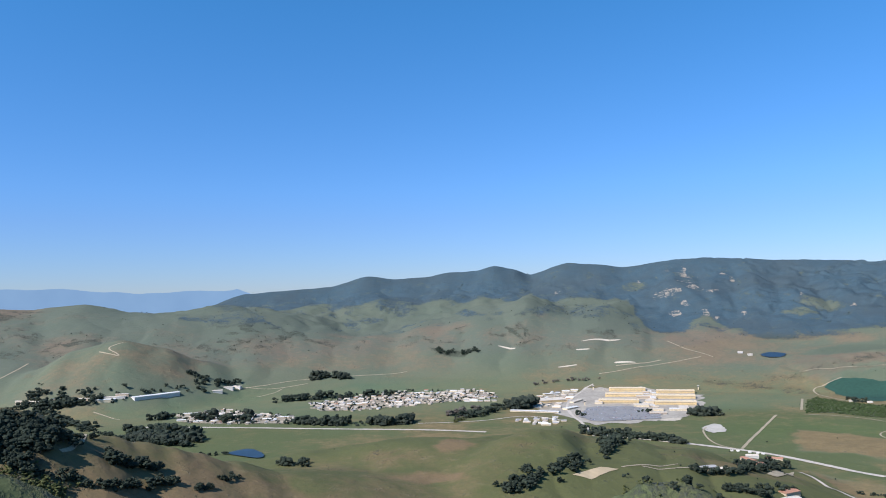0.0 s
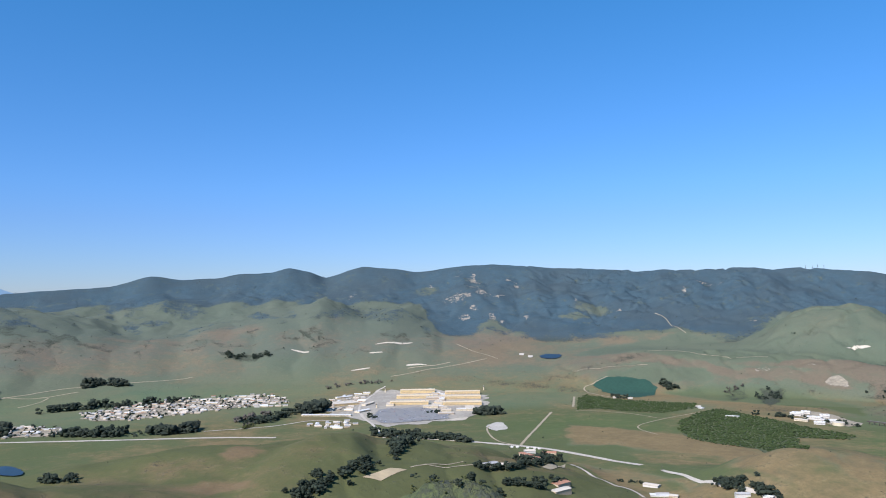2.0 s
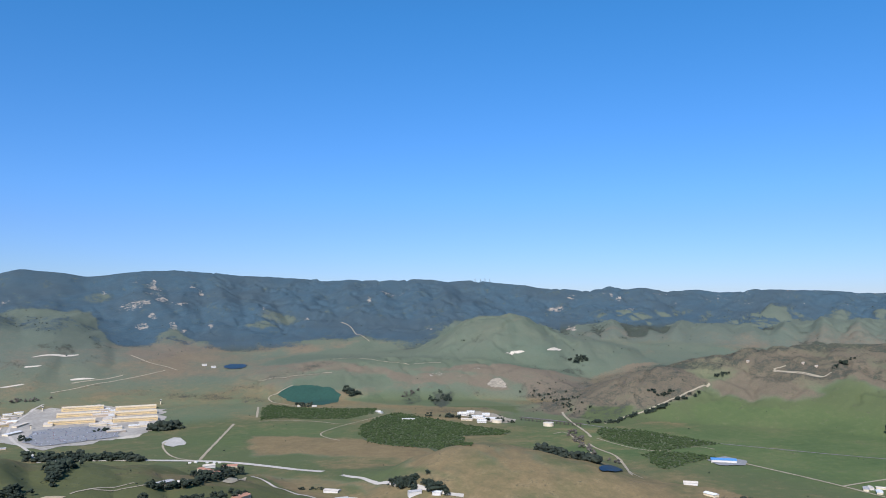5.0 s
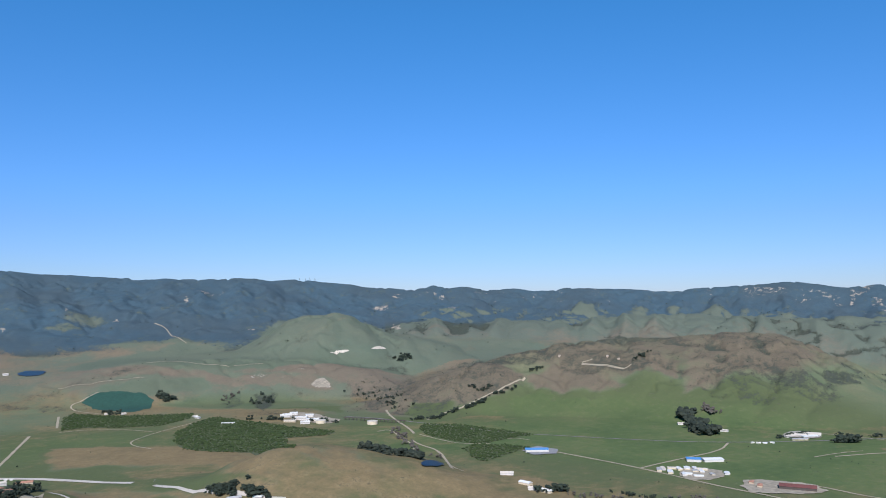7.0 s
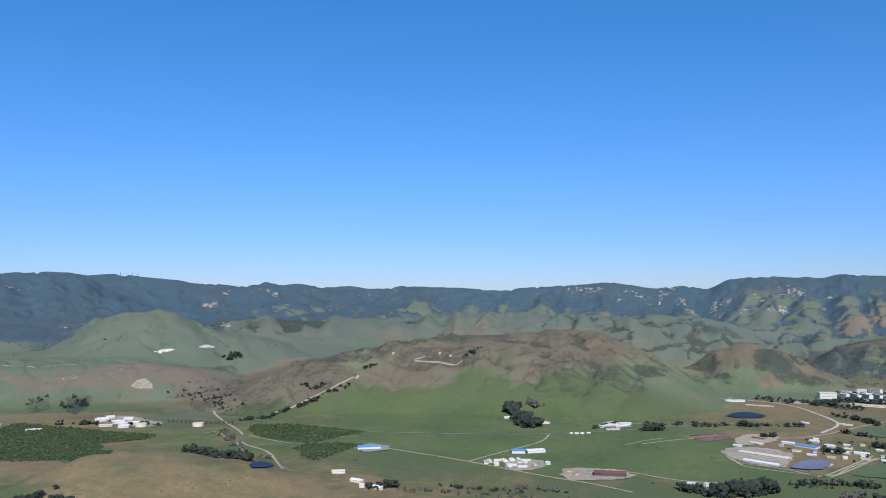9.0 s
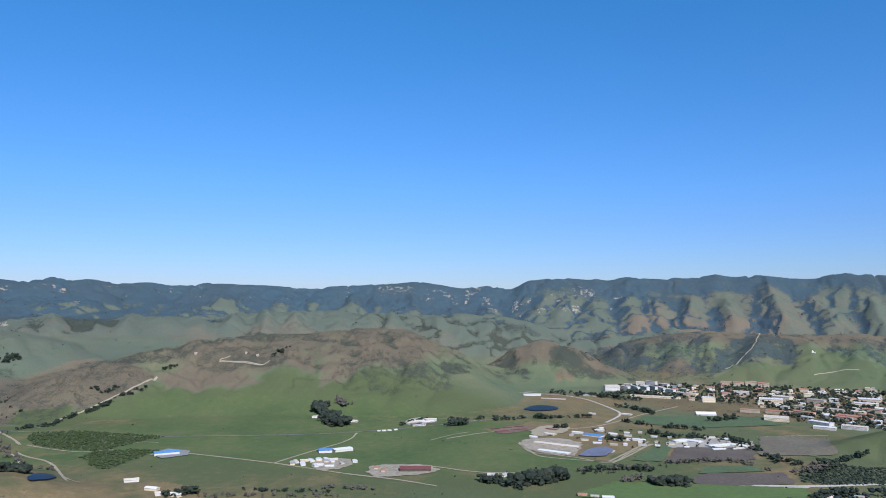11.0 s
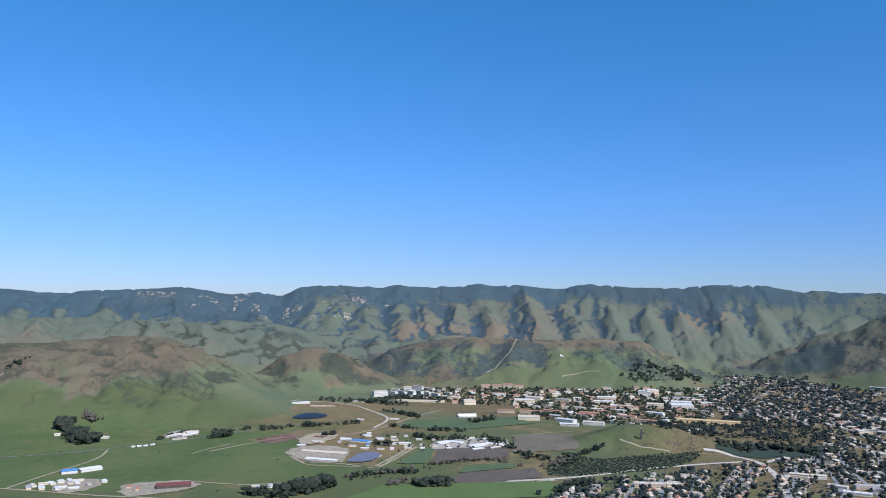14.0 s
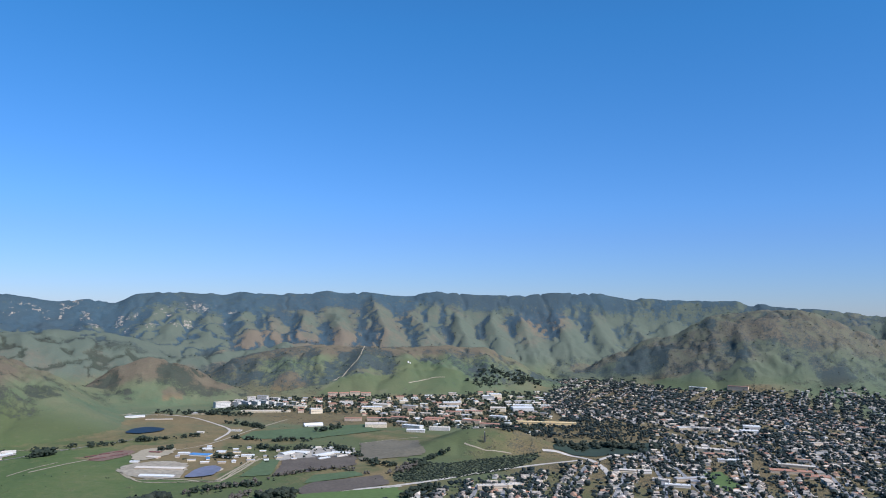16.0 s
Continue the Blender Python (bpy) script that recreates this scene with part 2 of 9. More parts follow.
# Hills and ridges: crest as (bearing, distance, height), width of the flank, shape (a, b), spur depth and spacing, width at the far end
RIDGES = {
    "escarpment_west": ([(-14.6, 4820, 400), (-10.3, 4800, 420), (-8.5, 4790, 431), (-5.7, 4780, 492), (-3.8, 4770, 470), (-1.5, 4760, 475),
                         (0.6, 4750, 503), (2.3, 4740, 505), (3.8, 4730, 533), (5.1, 4730, 513), (6.5, 4740, 475), (9.2, 4720, 540),
                         (11.5, 4700, 522), (13.2, 4700, 501), (16.8, 4700, 537), (18.7, 4700, 540), (20.9, 4700, 530), (24.5, 4700, 507),
                         (30.0, 4700, 487), (34.3, 4700, 486), (37.4, 4700, 487), (38.6, 4700, 475)], 1250, 1.05, 1.4, 0.04, 330, 1250),
    "escarpment_middle": ([(38.6, 4700, 475), (40.6, 4700, 485), (42.4, 4700, 468), (44.0, 4700, 453), (46.1, 4700, 431), (48.9, 4700, 420),
                           (50.6, 4700, 446), (51.9, 4700, 424), (52.8, 4700, 431), (54.7, 4720, 412), (56.7, 4720, 419), (58.2, 4720, 398),
                           (60.9, 4730, 418), (64.3, 4740, 408), (68.1, 4750, 390), (70.2, 4750, 411), (73.1, 4750, 424), (75.8, 4750, 436),
                           (79.2, 4750, 398), (81.2, 4750, 413), (82.9, 4750, 399)], 1000, 1.05, 1.45, 0.04, 260, 1000),
    "escarpment_east": ([(82.9, 4750, 398), (84.2, 4750, 448), (86.3, 4750, 468), (89.0, 4750, 459), (89.9, 4750, 447), (91.3, 4750, 471),
                         (93.7, 4750, 463), (96.0, 4750, 466), (97.4, 4750, 488), (98.7, 4750, 469), (99.9, 4750, 481), (103.3, 4750, 461),
                         (105.4, 4750, 494), (108.2, 4750, 476), (111.8, 4750, 475), (115.1, 4760, 494), (117.6, 4780, 489)], 1080, 1.0, 1.25, 0.04, 250, 560),
    "escarpment_end": ([(115.1, 4760, 493), (117.6, 4790, 489), (118.6, 4800, 470), (120.8, 4830, 461), (124.3, 4860, 447), (126.9, 4880, 451),
                        (128.4, 4880, 412), (131.8, 4880, 340)], 540, 1.1, 1.3, 0.04, 240, 540),
    "far_east_hill": ([(129.0, 4900, 360), (131.8, 4900, 388), (133.4, 4900, 424), (136.1, 4900, 406), (141.0, 4900, 400)], 380, 1.6, 1.6, 0.2, 200),
    "west_hills": ([(-35.0, 4350, 336), (-32.1, 4330, 344), (-30.2, 4310, 346), (-28.3, 4290, 341), (-26.9, 4280, 352), (-25.2, 4260, 366),
        (-23.5, 4240, 350), (-22.4, 4220, 337), (-20.2, 4200, 329), (-18.3, 4180, 343), (-16.7, 4160, 351), (-14.4, 4140, 344),
        (-12.8, 4120, 323), (-11.2, 4110, 302), (-9.5, 4090, 266), (-8.3, 4070, 231), (-7.1, 4050, 173)], 1450, 1.1, 1.3, 0.05, 300),
    "north_hills": ([(-3.7, 4050, 180), (-0.8, 4040, 243), (0.6, 4040, 268), (2.7, 4030, 300), (4.0, 4020, 312), (5.2, 4020, 334),
        (6.4, 4010, 361), (7.3, 4010, 342), (8.4, 4000, 302), (9.4, 3990, 271), (10.2, 3990, 276), (11.4, 3980, 303),
        (12.7, 3980, 309), (13.7, 3970, 285), (14.4, 3960, 241), (15.0, 3960, 185), (15.5, 3950, 137)], 1250, 1.1, 1.3, 0.05, 280),
    "trail_hill": ([(-36.0, 3300, 60), (-30.2, 3250, 60), (-28.2, 3220, 118), (-25.9, 3180, 186), (-22.9, 3150, 219), (-20.2, 3150, 184),
                    (-17.5, 3150, 122), (-13.6, 3150, 40)], 640, 1.2, 1.4, 0.04, 220),
    "green_hill": ([(36.7, 3620, 129), (37.5, 3610, 162), (38.2, 3590, 194), (39.2, 3580, 236), (40.2, 3560, 273), (41.0, 3550, 286),
        (42.3, 3530, 284), (43.3, 3520, 299), (44.3, 3500, 287), (45.5, 3490, 247), (46.6, 3470, 214), (48.2, 3460, 186),
        (50.1, 3440, 174), (51.5, 3430, 150), (53.3, 3410, 106), (55.1, 3400, 72)], 640, 1.35, 1.5, 0.06, 220),
    "quarry_spur": ([(30.0, 3150, 125), (36.0, 3150, 128), (41.0, 3100, 120), (45.0, 3000, 90), (47.5, 2850, 45)], 420, 1.4, 1.6, 0.08, 130),
    "brown_hill": ([(46.9, 2420, 6), (48.6, 2500, 43), (51.5, 2600, 104), (54.5, 2700, 139), (57.8, 2800, 165), (60.3, 2850, 187), (63.6, 2900, 201),
                    (67.6, 2900, 208), (71.0, 2900, 223), (74.3, 2950, 222), (76.4, 3050, 188), (78.4, 3100, 137), (81.2, 3150, 67)], 760, 1.3, 1.6, 0.06, 230),
    "middle_hills": ([(47.5, 4050, 139), (49.1, 4060, 234), (50.8, 4060, 248), (53.3, 4070, 216), (56.2, 4070, 242), (58.0, 4080, 250),
        (59.7, 4080, 243), (60.9, 4090, 224), (63.0, 4090, 259), (65.3, 4100, 282), (67.6, 4100, 276), (70.8, 4110, 281),
        (74.0, 4110, 271), (77.0, 4120, 265), (78.5, 4120, 274), (80.6, 4130, 266), (82.4, 4130, 260), (83.7, 4140, 241),
        (84.7, 4140, 215), (85.7, 4150, 180)], 620, 1.3, 1.5, 0.06, 190),
    "north_back": ([(-13.2, 4420, 299), (-11.2, 4410, 311), (-9.5, 4400, 320), (-7.9, 4380, 326), (-6.2, 4370, 313), (-4.5, 4360, 349),
        (-2.8, 4350, 326), (-1.6, 4340, 288), (0.1, 4320, 282), (1.8, 4310, 276), (3.1, 4300, 248)], 600, 1.2, 1.3, 0.05, 200),
    "tan_spur": ([(16.1, 3820, 130), (17.3, 3800, 175), (18.7, 3780, 212), (19.6, 3760, 196), (20.7, 3740, 168), (22.1, 3720, 133),
        (23.2, 3700, 96)], 520, 1.4, 1.5, 0.05, 200),
    "pass_ridge": ([(86.5, 3950, 107), (87.6, 3970, 130), (90.3, 3990, 153), (92.6, 4010, 180), (94.2, 4030, 191), (96.1, 4050, 197)], 330, 1.3, 1.5, 0.05, 200),
    "cone_hill": ([(81.3, 3250, 64), (83.3, 3300, 133), (85.2, 3320, 168), (87.6, 3300, 135), (89.7, 3250, 69)], 430, 1.2, 1.5, 0.06, 130),
    "letter_hill": ([(88.2, 3700, 40), (89.2, 3700, 85), (90.9, 3700, 139), (94.3, 3720, 182), (96.8, 3740, 198), (100.4, 3760, 196), (103.6, 3780, 192),
                     (106.3, 3800, 196), (109.2, 3820, 188), (111.0, 3840, 139), (113.1, 3860, 67), (115.1, 3880, 10)], 620, 1.15, 1.45, 0.08, 230),
    "east_hill": ([(116.5, 4200, 69), (117.5, 4200, 107), (119.2, 4200, 164), (120.7, 4200, 217), (122.7, 4200, 255), (124.3, 4200, 316),
        (125.4, 4200, 355), (126.9, 4200, 373), (128.7, 4200, 389), (130.9, 4200, 390), (131.9, 4200, 374), (133.2, 4200, 339),
        (134.5, 4200, 295), (136.1, 4200, 249), (138.3, 4200, 188)], 640, 1.25, 1.45, 0.06, 330),
    "pasture_hill": ([(-9.7, 1420, 70), (-3.9, 1400, 90), (2.8, 1380, 92), (5.8, 1350, 113), (8.2, 1350, 111), (10.2, 1350, 88)], 560, 1.7, 1.7, 0.12, 160),
    "oak_hill": ([(-34.9, 1000, 260), (-30.1, 1008, 236), (-28.5, 1016, 229), (-27.2, 1024, 218), (-26.4, 1032, 204), (-25.5, 1040, 193), (-24.7, 1048, 189), (-23.5, 1056, 183), (-22.0, 1064, 171), (-19.8, 1072, 160), (-18.0, 1080, 149), (-15.3, 1088, 131), (-12.1, 1096, 109)], 420, 1.3, 1.5, 0.08, 120, 420),
    "wheat_hill": ([(31.0, 1560, 5), (33.3, 1540, 14), (36.3, 1520, 45), (38.7, 1500, 68), (41.1, 1500, 73), (44.4, 1480, 63), (47.7, 1460, 49),
                    (51.9, 1430, 23), (55.0, 1410, 3)], 430, 1.6, 1.6, 0.1, 150),
    "brush_knoll": ([(12.6, 800, 150), (14.0, 800, 163), (16.4, 800, 164), (18.3, 790, 158), (19.6, 780, 146)], 170, 1.5, 1.6, 0.2, 60),
    "near_spur": ([(-36.0, 440, 293), (-33.2, 446, 282), (-30.1, 452, 267), (-28.2, 458, 260), (-26.9, 464, 252), (-25.5, 470, 242)], 230, 1.4, 1.5, 0.1, 60, 230),
    "grove_knoll": ([(104.0, 1980, 6), (106.0, 2020, 26), (108.1, 2060, 46), (110.6, 2080, 48), (112.6, 2050, 28)], 210, 1.5, 1.6, 0.1, 100),
}


def floor_height(x, y):
    """The valley floor, which rises slowly towards the foot of the hills."""
    r, b = np.hypot(x, y), np.degrees(np.arctan2(x, y))
    steep = 0.155 * (1 - ease(52, 84, b)) + 0.012
    steep = steep * (0.55 + 0.45 * ease(-30, 10, b))
    z = steep * np.maximum(0, np.minimum(r, 3620) - 2780) + 0.012 * np.maximum(0, r - 3100)
    return z + 6 * (fbm(x / 420, y / 420, 3, 5) - 0.5) + 32 * ease(1500, 1150, r) * ease(26, 10, np.abs(b + 8))


def ridge_parts(x, y, spec):
    crest = spec[0]
    px, py = site(np.array([c[0] for c in crest]), np.array([c[1] for c in crest]))
    pz = np.array([c[2] for c in crest], float)
    best, high, share, weight = np.full(x.shape, 1e9), np.zeros(x.shape), np.zeros(x.shape), np.zeros(x.shape)
    for i in range(len(crest) - 1):
        dx, dy = px[i + 1] - px[i], py[i + 1] - py[i]
        length = math.hypot(dx, dy)
        s = np.clip(((x - px[i]) * dx + (y - py[i]) * dy) / length ** 2, 0, 1)
        d = np.hypot(x - px[i] - s * dx, y - py[i] - s * dy)
        soft = s * s * (3 - 2 * s) * 0.5 + s * 0.5
        w = ((d + 12) / 100) ** -9.0
        best = np.minimum(best, d)
        share, weight = share + w * (i + s) / (len(crest) - 1), weight + w
        high = high + w * (pz[i] + soft * (pz[i + 1] - pz[i]))
    return best, high / weight, share / weight


def ridge_height(x, y, base, spec, seed):
    crest, width, a, b, spur, spacing, *end = spec
    taper = end[0] if end else width
    lift, share = np.zeros(x.shape), np.zeros(x.shape)
    px, py = site(np.array([c[0] for c in crest]), np.array([c[1] for c in crest]))
    box = (x > px.min() - width) & (x < px.max() + width) & (y > py.min() - width) & (y < py.max() + width)
    if not box.any():
        return lift, share
    xs, ys = x[box], y[box]
    d, high, run = ridge_parts(xs, ys, spec)
    wide = np.interp(run, [0, 0.6, 1], [width, width, taper])
    if not end:
        wide = width * np.clip(high / max(c[2] for c in crest), 0.3, 1) ** 0.85
    along = np.arctan2(xs, ys) * float(np.hypot(px, py).mean())
    bend = along + 0.35 * spacing * (fbm(xs / spacing, ys / spacing, 3, seed) - 0.5) * 3
    bend = bend + 1.1 * spacing * (fbm(along / (2.3 * spacing), 0 * along + seed, 2, seed + 5) - 0.5)
    wave = 1 - np.abs(np.sin(math.pi * bend / spacing))
    cut = wave * (0.45 + 0.55 * vnoise(bend / spacing * 0.5, d / (3 * spacing), seed + 3))
    side = along + 0.9 * d + 0.3 * spacing * fbm(xs / spacing * 2.5, ys / spacing * 2.5, 2, seed + 7)
    cut = cut + 0.05 * (1 - np.abs(np.sin(math.pi * side / (0.43 * spacing)))) * vnoise(side / spacing, d / spacing, seed + 6)
    s = d / wide
    fade = ease(0.02, 0.25, s) * (1 - ease(0.8, 1.0, s))
    s = np.clip(s * (1 + spur * (1.5 * cut - 0.55) * fade), 0, 1)
    share[box] = (1 - s ** a) ** b
    lift[box] = np.maximum(0, high - base[box]) * share[box]
    return lift, share


def summit_height(r):
    return 348.35 * np.clip(1 - np.maximum(r - 1.5, 0) / 1050, 0, 1) ** 1.15


# Spurs that run down the flanks: ridge-line from (bearing, distance) to (bearing, distance), height, half-width at the toe
SPURS = [
    (85.3, 4620, 84.6, 4180, 46, 120), (87.0, 4560, 86.4, 4120, 52, 120), (89.2, 4560, 88.9, 4080, 60, 125), (91.4, 4560, 91.9, 4050, 62, 120),
    (93.4, 4520, 93.9, 4040, 58, 110), (95.7, 4560, 95.2, 4010, 70, 120), (97.9, 4560, 98.6, 4030, 66, 115), (100.5, 4690, 102.8, 3980, 88, 150),
    (103.2, 4600, 105.9, 4130, 60, 110), (106.9, 4590, 108.7, 4080, 80, 125), (109.6, 4600, 110.8, 4200, 62, 105), (111.6, 4610, 113.1, 4180, 70, 115),
    (114.3, 4640, 116.1, 4230, 74, 125), (117.2, 4660, 119.0, 4260, 56, 115), (119.8, 4660, 121.5, 4290, 50, 115), (122.4, 4680, 124.0, 4300, 48, 115),
    (104.6, 4280, 104.4, 3830, 36, 90), (99.6, 4240, 98.9, 3850, 34, 85), (108.9, 4180, 110.2, 3850, 30, 90), (114.9, 4220, 115.4, 3900, 26, 90),
    (117.5, 4300, 118.6, 4000, 24, 90), (121.0, 4330, 121.8, 4080, 22, 90), (94.6, 4240, 94.2, 3900, 34, 80), (90.2, 4220, 90.0, 3880, 30, 80),
    (71.0, 4640, 70.8, 4360, 44, 85), (72.7, 4620, 73.0, 4380, 38, 75), (75.3, 4620, 75.8, 4380, 38, 80), (66.0, 4640, 65.6, 4360, 36, 90),
    (68.5, 4640, 68.2, 4380, 34, 80), (78.6, 4600, 78.3, 4340, 36, 85), (81.2, 4600, 80.9, 4320, 40, 90), (61.8, 4640, 61.4, 4340, 40, 100),
    (119.4, 4110, 119.9, 3760, 14, 120), (122.6, 4090, 122.4, 3720, 20, 150), (126.0, 4120, 125.0, 3690, 26, 170), (127.4, 4080, 127.6, 3640, 42, 110),
    (129.6, 4120, 130.4, 3650, 28, 190), (133.4, 4110, 134.6, 3680, 22, 160), (136.6, 4120, 138.0, 3740, 18, 130),
    (92.6, 3640, 92.0, 3330, 26, 70), (94.7, 3640, 94.4, 3300, 30, 75), (97.2, 3660, 97.0, 3260, 24, 70), (100.2, 3690, 99.4, 3260, 44, 95),
    (103.0, 3700, 103.6, 3320, 34, 90), (106.2, 3720, 107.0, 3360, 36, 90), (109.0, 3740, 110.2, 3430, 30, 80),
    (84.2, 3270, 83.6, 2980, 18, 60), (86.4, 3260, 86.7, 2980, 22, 60), (88.2, 3230, 88.8, 3010, 16, 55),
    (69.4, 2840, 68.7, 2380, 20, 90), (72.4, 2850, 73.2, 2400, 26, 95), (75.2, 2880, 76.6, 2440, 30, 95), (77.6, 2960, 79.4, 2560, 26, 85),
    (63.0, 2820, 62.4, 2420, 14, 110), (66.2, 2830, 65.6, 2400, 16, 100), (52.4, 2600, 51.6, 2330, 12, 70), (55.4, 2680, 54.6, 2380, 14, 80),
    (40.0, 3500, 38.4, 3180, 20, 110), (42.4, 3460, 41.6, 3100, 26, 120), (45.0, 3440, 45.6, 3060, 24, 110), (48.0, 3420, 49.4, 3080, 18, 90),
]
for k in range(12, 23):
    # broad buttresses of the western wall, each with its own lean and depth
    u = [math.sin(12.9898 * k + 78.233 * j) * 43758.5453 % 1 for j in range(4)]
    SPURS.append((-12.0 + 2.35 * k + 1.4 * u[0], 4480 + 130 * u[1], -11.2 + 2.35 * k + 2.2 * u[2], 3780 + 160 * u[3], 34 + 34 * u[1], 150 + 70 * u[2]))
for k in range(16):
    # rounded grassy spurs of the hills before the wall
    u = [math.sin(17.133 * k + 39.425 * j) * 24634.6345 % 1 for j in range(4)]
    SPURS.append((48.0 + 2.35 * k + 0.9 * u[0], 4040 + 50 * u[1], 48.0 + 2.35 * k + 1.8 * u[2] - 0.4, 3560 + 140 * u[3], 30 + 24 * u[1], 80 + 40 * u[2]))
for k in range(14):
    u = [math.sin(23.417 * k + 51.117 * j) * 35731.117 % 1 for j in range(4)]
    SPURS.append((-33.0 + 3.4 * k + 1.5 * u[0], 3960 + 80 * u[1], -33.0 + 3.4 * k + 2.4 * u[2] - 0.4, 3120 + 220 * u[3], 12 + 18 * u[1], 190 + 110 * u[2]))


def spur_height(x, y):
    out = np.zeros(x.shape)
    for k, (b0, r0, b1, r1, amp, half) in enumerate(SPURS):
        (x0, y0), (x1, y1) = site(b0, r0), site(b1, r1)
        dx, dy = x1 - x0, y1 - y0
        length = math.hypot(dx, dy)
        near = (np.abs(x - (x0 + x1) / 2) < length * 0.62 + 1.3 * half) & (np.abs(y - (y0 + y1) / 2) < length * 0.62 + 1.3 * half)
        if not near.any():
            continue
        xs, ys = x[near], y[near]
        s = ((xs - x0) * dx + (ys - y0) * dy) / length ** 2
        apart = ((xs - x0) * dy - (ys - y0) * dx) / length
        apart = apart + 0.7 * half * (fbm(xs / (1.6 * half), ys / (1.6 * half), 3, 300 + k) - 0.5)
        wide = half * (0.5 + 0.5 * np.clip(s, 0, 1))
        tent = np.clip(1.08 - np.sqrt((apart / wide) ** 2 + 0.012), 0, None)
        out[near] = np.maximum(out[near], 0.66 * amp * tent * ease(-0.15, 0.3, s) * ease(1.1, 0.55, s))
    return out


def land(x, y):
    """Height of the land, and how high up every ridge a place lies (0 to 1)."""
    base = floor_height(x, y)
    total, lifts = np.zeros(x.shape), {}
    for k, (name, spec) in enumerate(RIDGES.items()):
        lift, lifts[name] = ridge_height(x, y, base, spec, 11 * k + 2)
        total = np.maximum(total, lift) if name.startswith("escarpment") else (total ** 6 + lift ** 6) ** (1 / 6)
    r = np.hypot(x, y)
    high = np.maximum.reduce([lifts[k] for k in lifts if k.startswith("escarpment")])
    flank = ease(0.02, 0.3, high) * ease(0.97, 0.7, high)
    west = ease(26, 16, np.degrees(np.arctan2(x, y))) * ease(2400, 2900, r)
    rough = ((fbm(x / 130, y / 130, 5, 41) - 0.5) * (15 - 8 * west) + (fbm(x / 38, y / 38, 3, 47) - 0.5) * (4 - 3 * west)) * ease(5, 110, total)
    gulch = np.abs(fbm(x / 240, y / 240, 4, 43) - 0.5) * 2
    rough = rough + 34 * (np.minimum(gulch, 0.5) - 0.22) * flank * ease(84, 78, np.degrees(np.arctan2(x, y)))
    ravine = np.abs(fbm(x / 150, y / 150, 4, 45) - 0.5) * 2
    rough = rough - (11 - 10 * west) * ease(0.16, 0.0, ravine) * ease(20, 90, total) * ease(1900, 2500, r)
    z = base + total - 0.09 * total * flank + spur_height(x, y) * ease(0.0, 26, total) + rough * ease(200, 900, r)
    return np.maximum(z, summit_height(r)), lifts


BEARINGS = np.concatenate([np.arange(-36, 141, 0.135), np.arange(144.5, 324, 4.5)])
RANGES = np.concatenate([[0.6, 1.5, 4, 9, 18, 32, 50, 75, 105, 140, 180, 225, 270], np.arange(310, 720, 16), np.arange(720, 4960, 12.0)])
GRID_B, GRID_R = np.meshgrid(BEARINGS, RANGES, indexing="ij")
GRID_X, GRID_Y = site(GRID_B, GRID_R)
GRID_Z, GRID_LIFT = land(GRID_X, GRID_Y)


def blurred(v, across, deep):
    """Mean over a window of the polar grid."""
    for axis, half in ((0, across), (1, deep), (0, across), (1, deep)):
        pad = [(half + 1, half) if a == axis else (0, 0) for a in (0, 1)]
        c = np.cumsum(np.pad(v, pad, mode="edge"), axis)
        n = v.shape[axis]
        v = (np.take(c, range(2 * half + 1, 2 * half + 1 + n), axis) - np.take(c, range(n), axis)) / (2 * half + 1)
    return v


# hollows of the land (0 to 1) and how far a slope leans to the south-west, where grass replaces brush
GRID_CUT = np.clip(0.30 + (blurred(GRID_Z, 8, 5) - GRID_Z) / 22, 0, 1)
SLOPE_R = np.gradient(GRID_Z, RANGES, axis=1)
SLOPE_B = np.gradient(GRID_Z, np.radians(BEARINGS), axis=0) / GRID_R
AWAY = np.radians(GRID_B - 236.0)
GRID_SOUTH = -(SLOPE_R * np.cos(AWAY) - SLOPE_B * np.sin(AWAY))


def ground(x, y):
    """Height of the built land sheet at a plan position, inside the wide fan of bearings."""
    x, y = np.asarray(x, float), np.asarray(y, float)
    b, r = (np.degrees(np.arctan2(x, y)) + 36) % 360 - 36, np.hypot(x, y)
    i = np.clip(np.searchsorted(BEARINGS, b) - 1, 0, len(BEARINGS) - 2)
    j = np.clip(np.searchsorted(RANGES, r) - 1, 0, len(RANGES) - 2)
    u = np.clip((b - BEARINGS[i]) / (BEARINGS[i + 1] - BEARINGS[i]), 0, 1)
    v = np.clip((r - RANGES[j]) / (RANGES[j + 1] - RANGES[j]), 0, 1)
    low = GRID_Z[i, j] * (1 - u) + GRID_Z[i + 1, j] * u
    high = GRID_Z[i, j + 1] * (1 - u) + GRID_Z[i + 1, j + 1] * u
    return low * (1 - v) + high * v

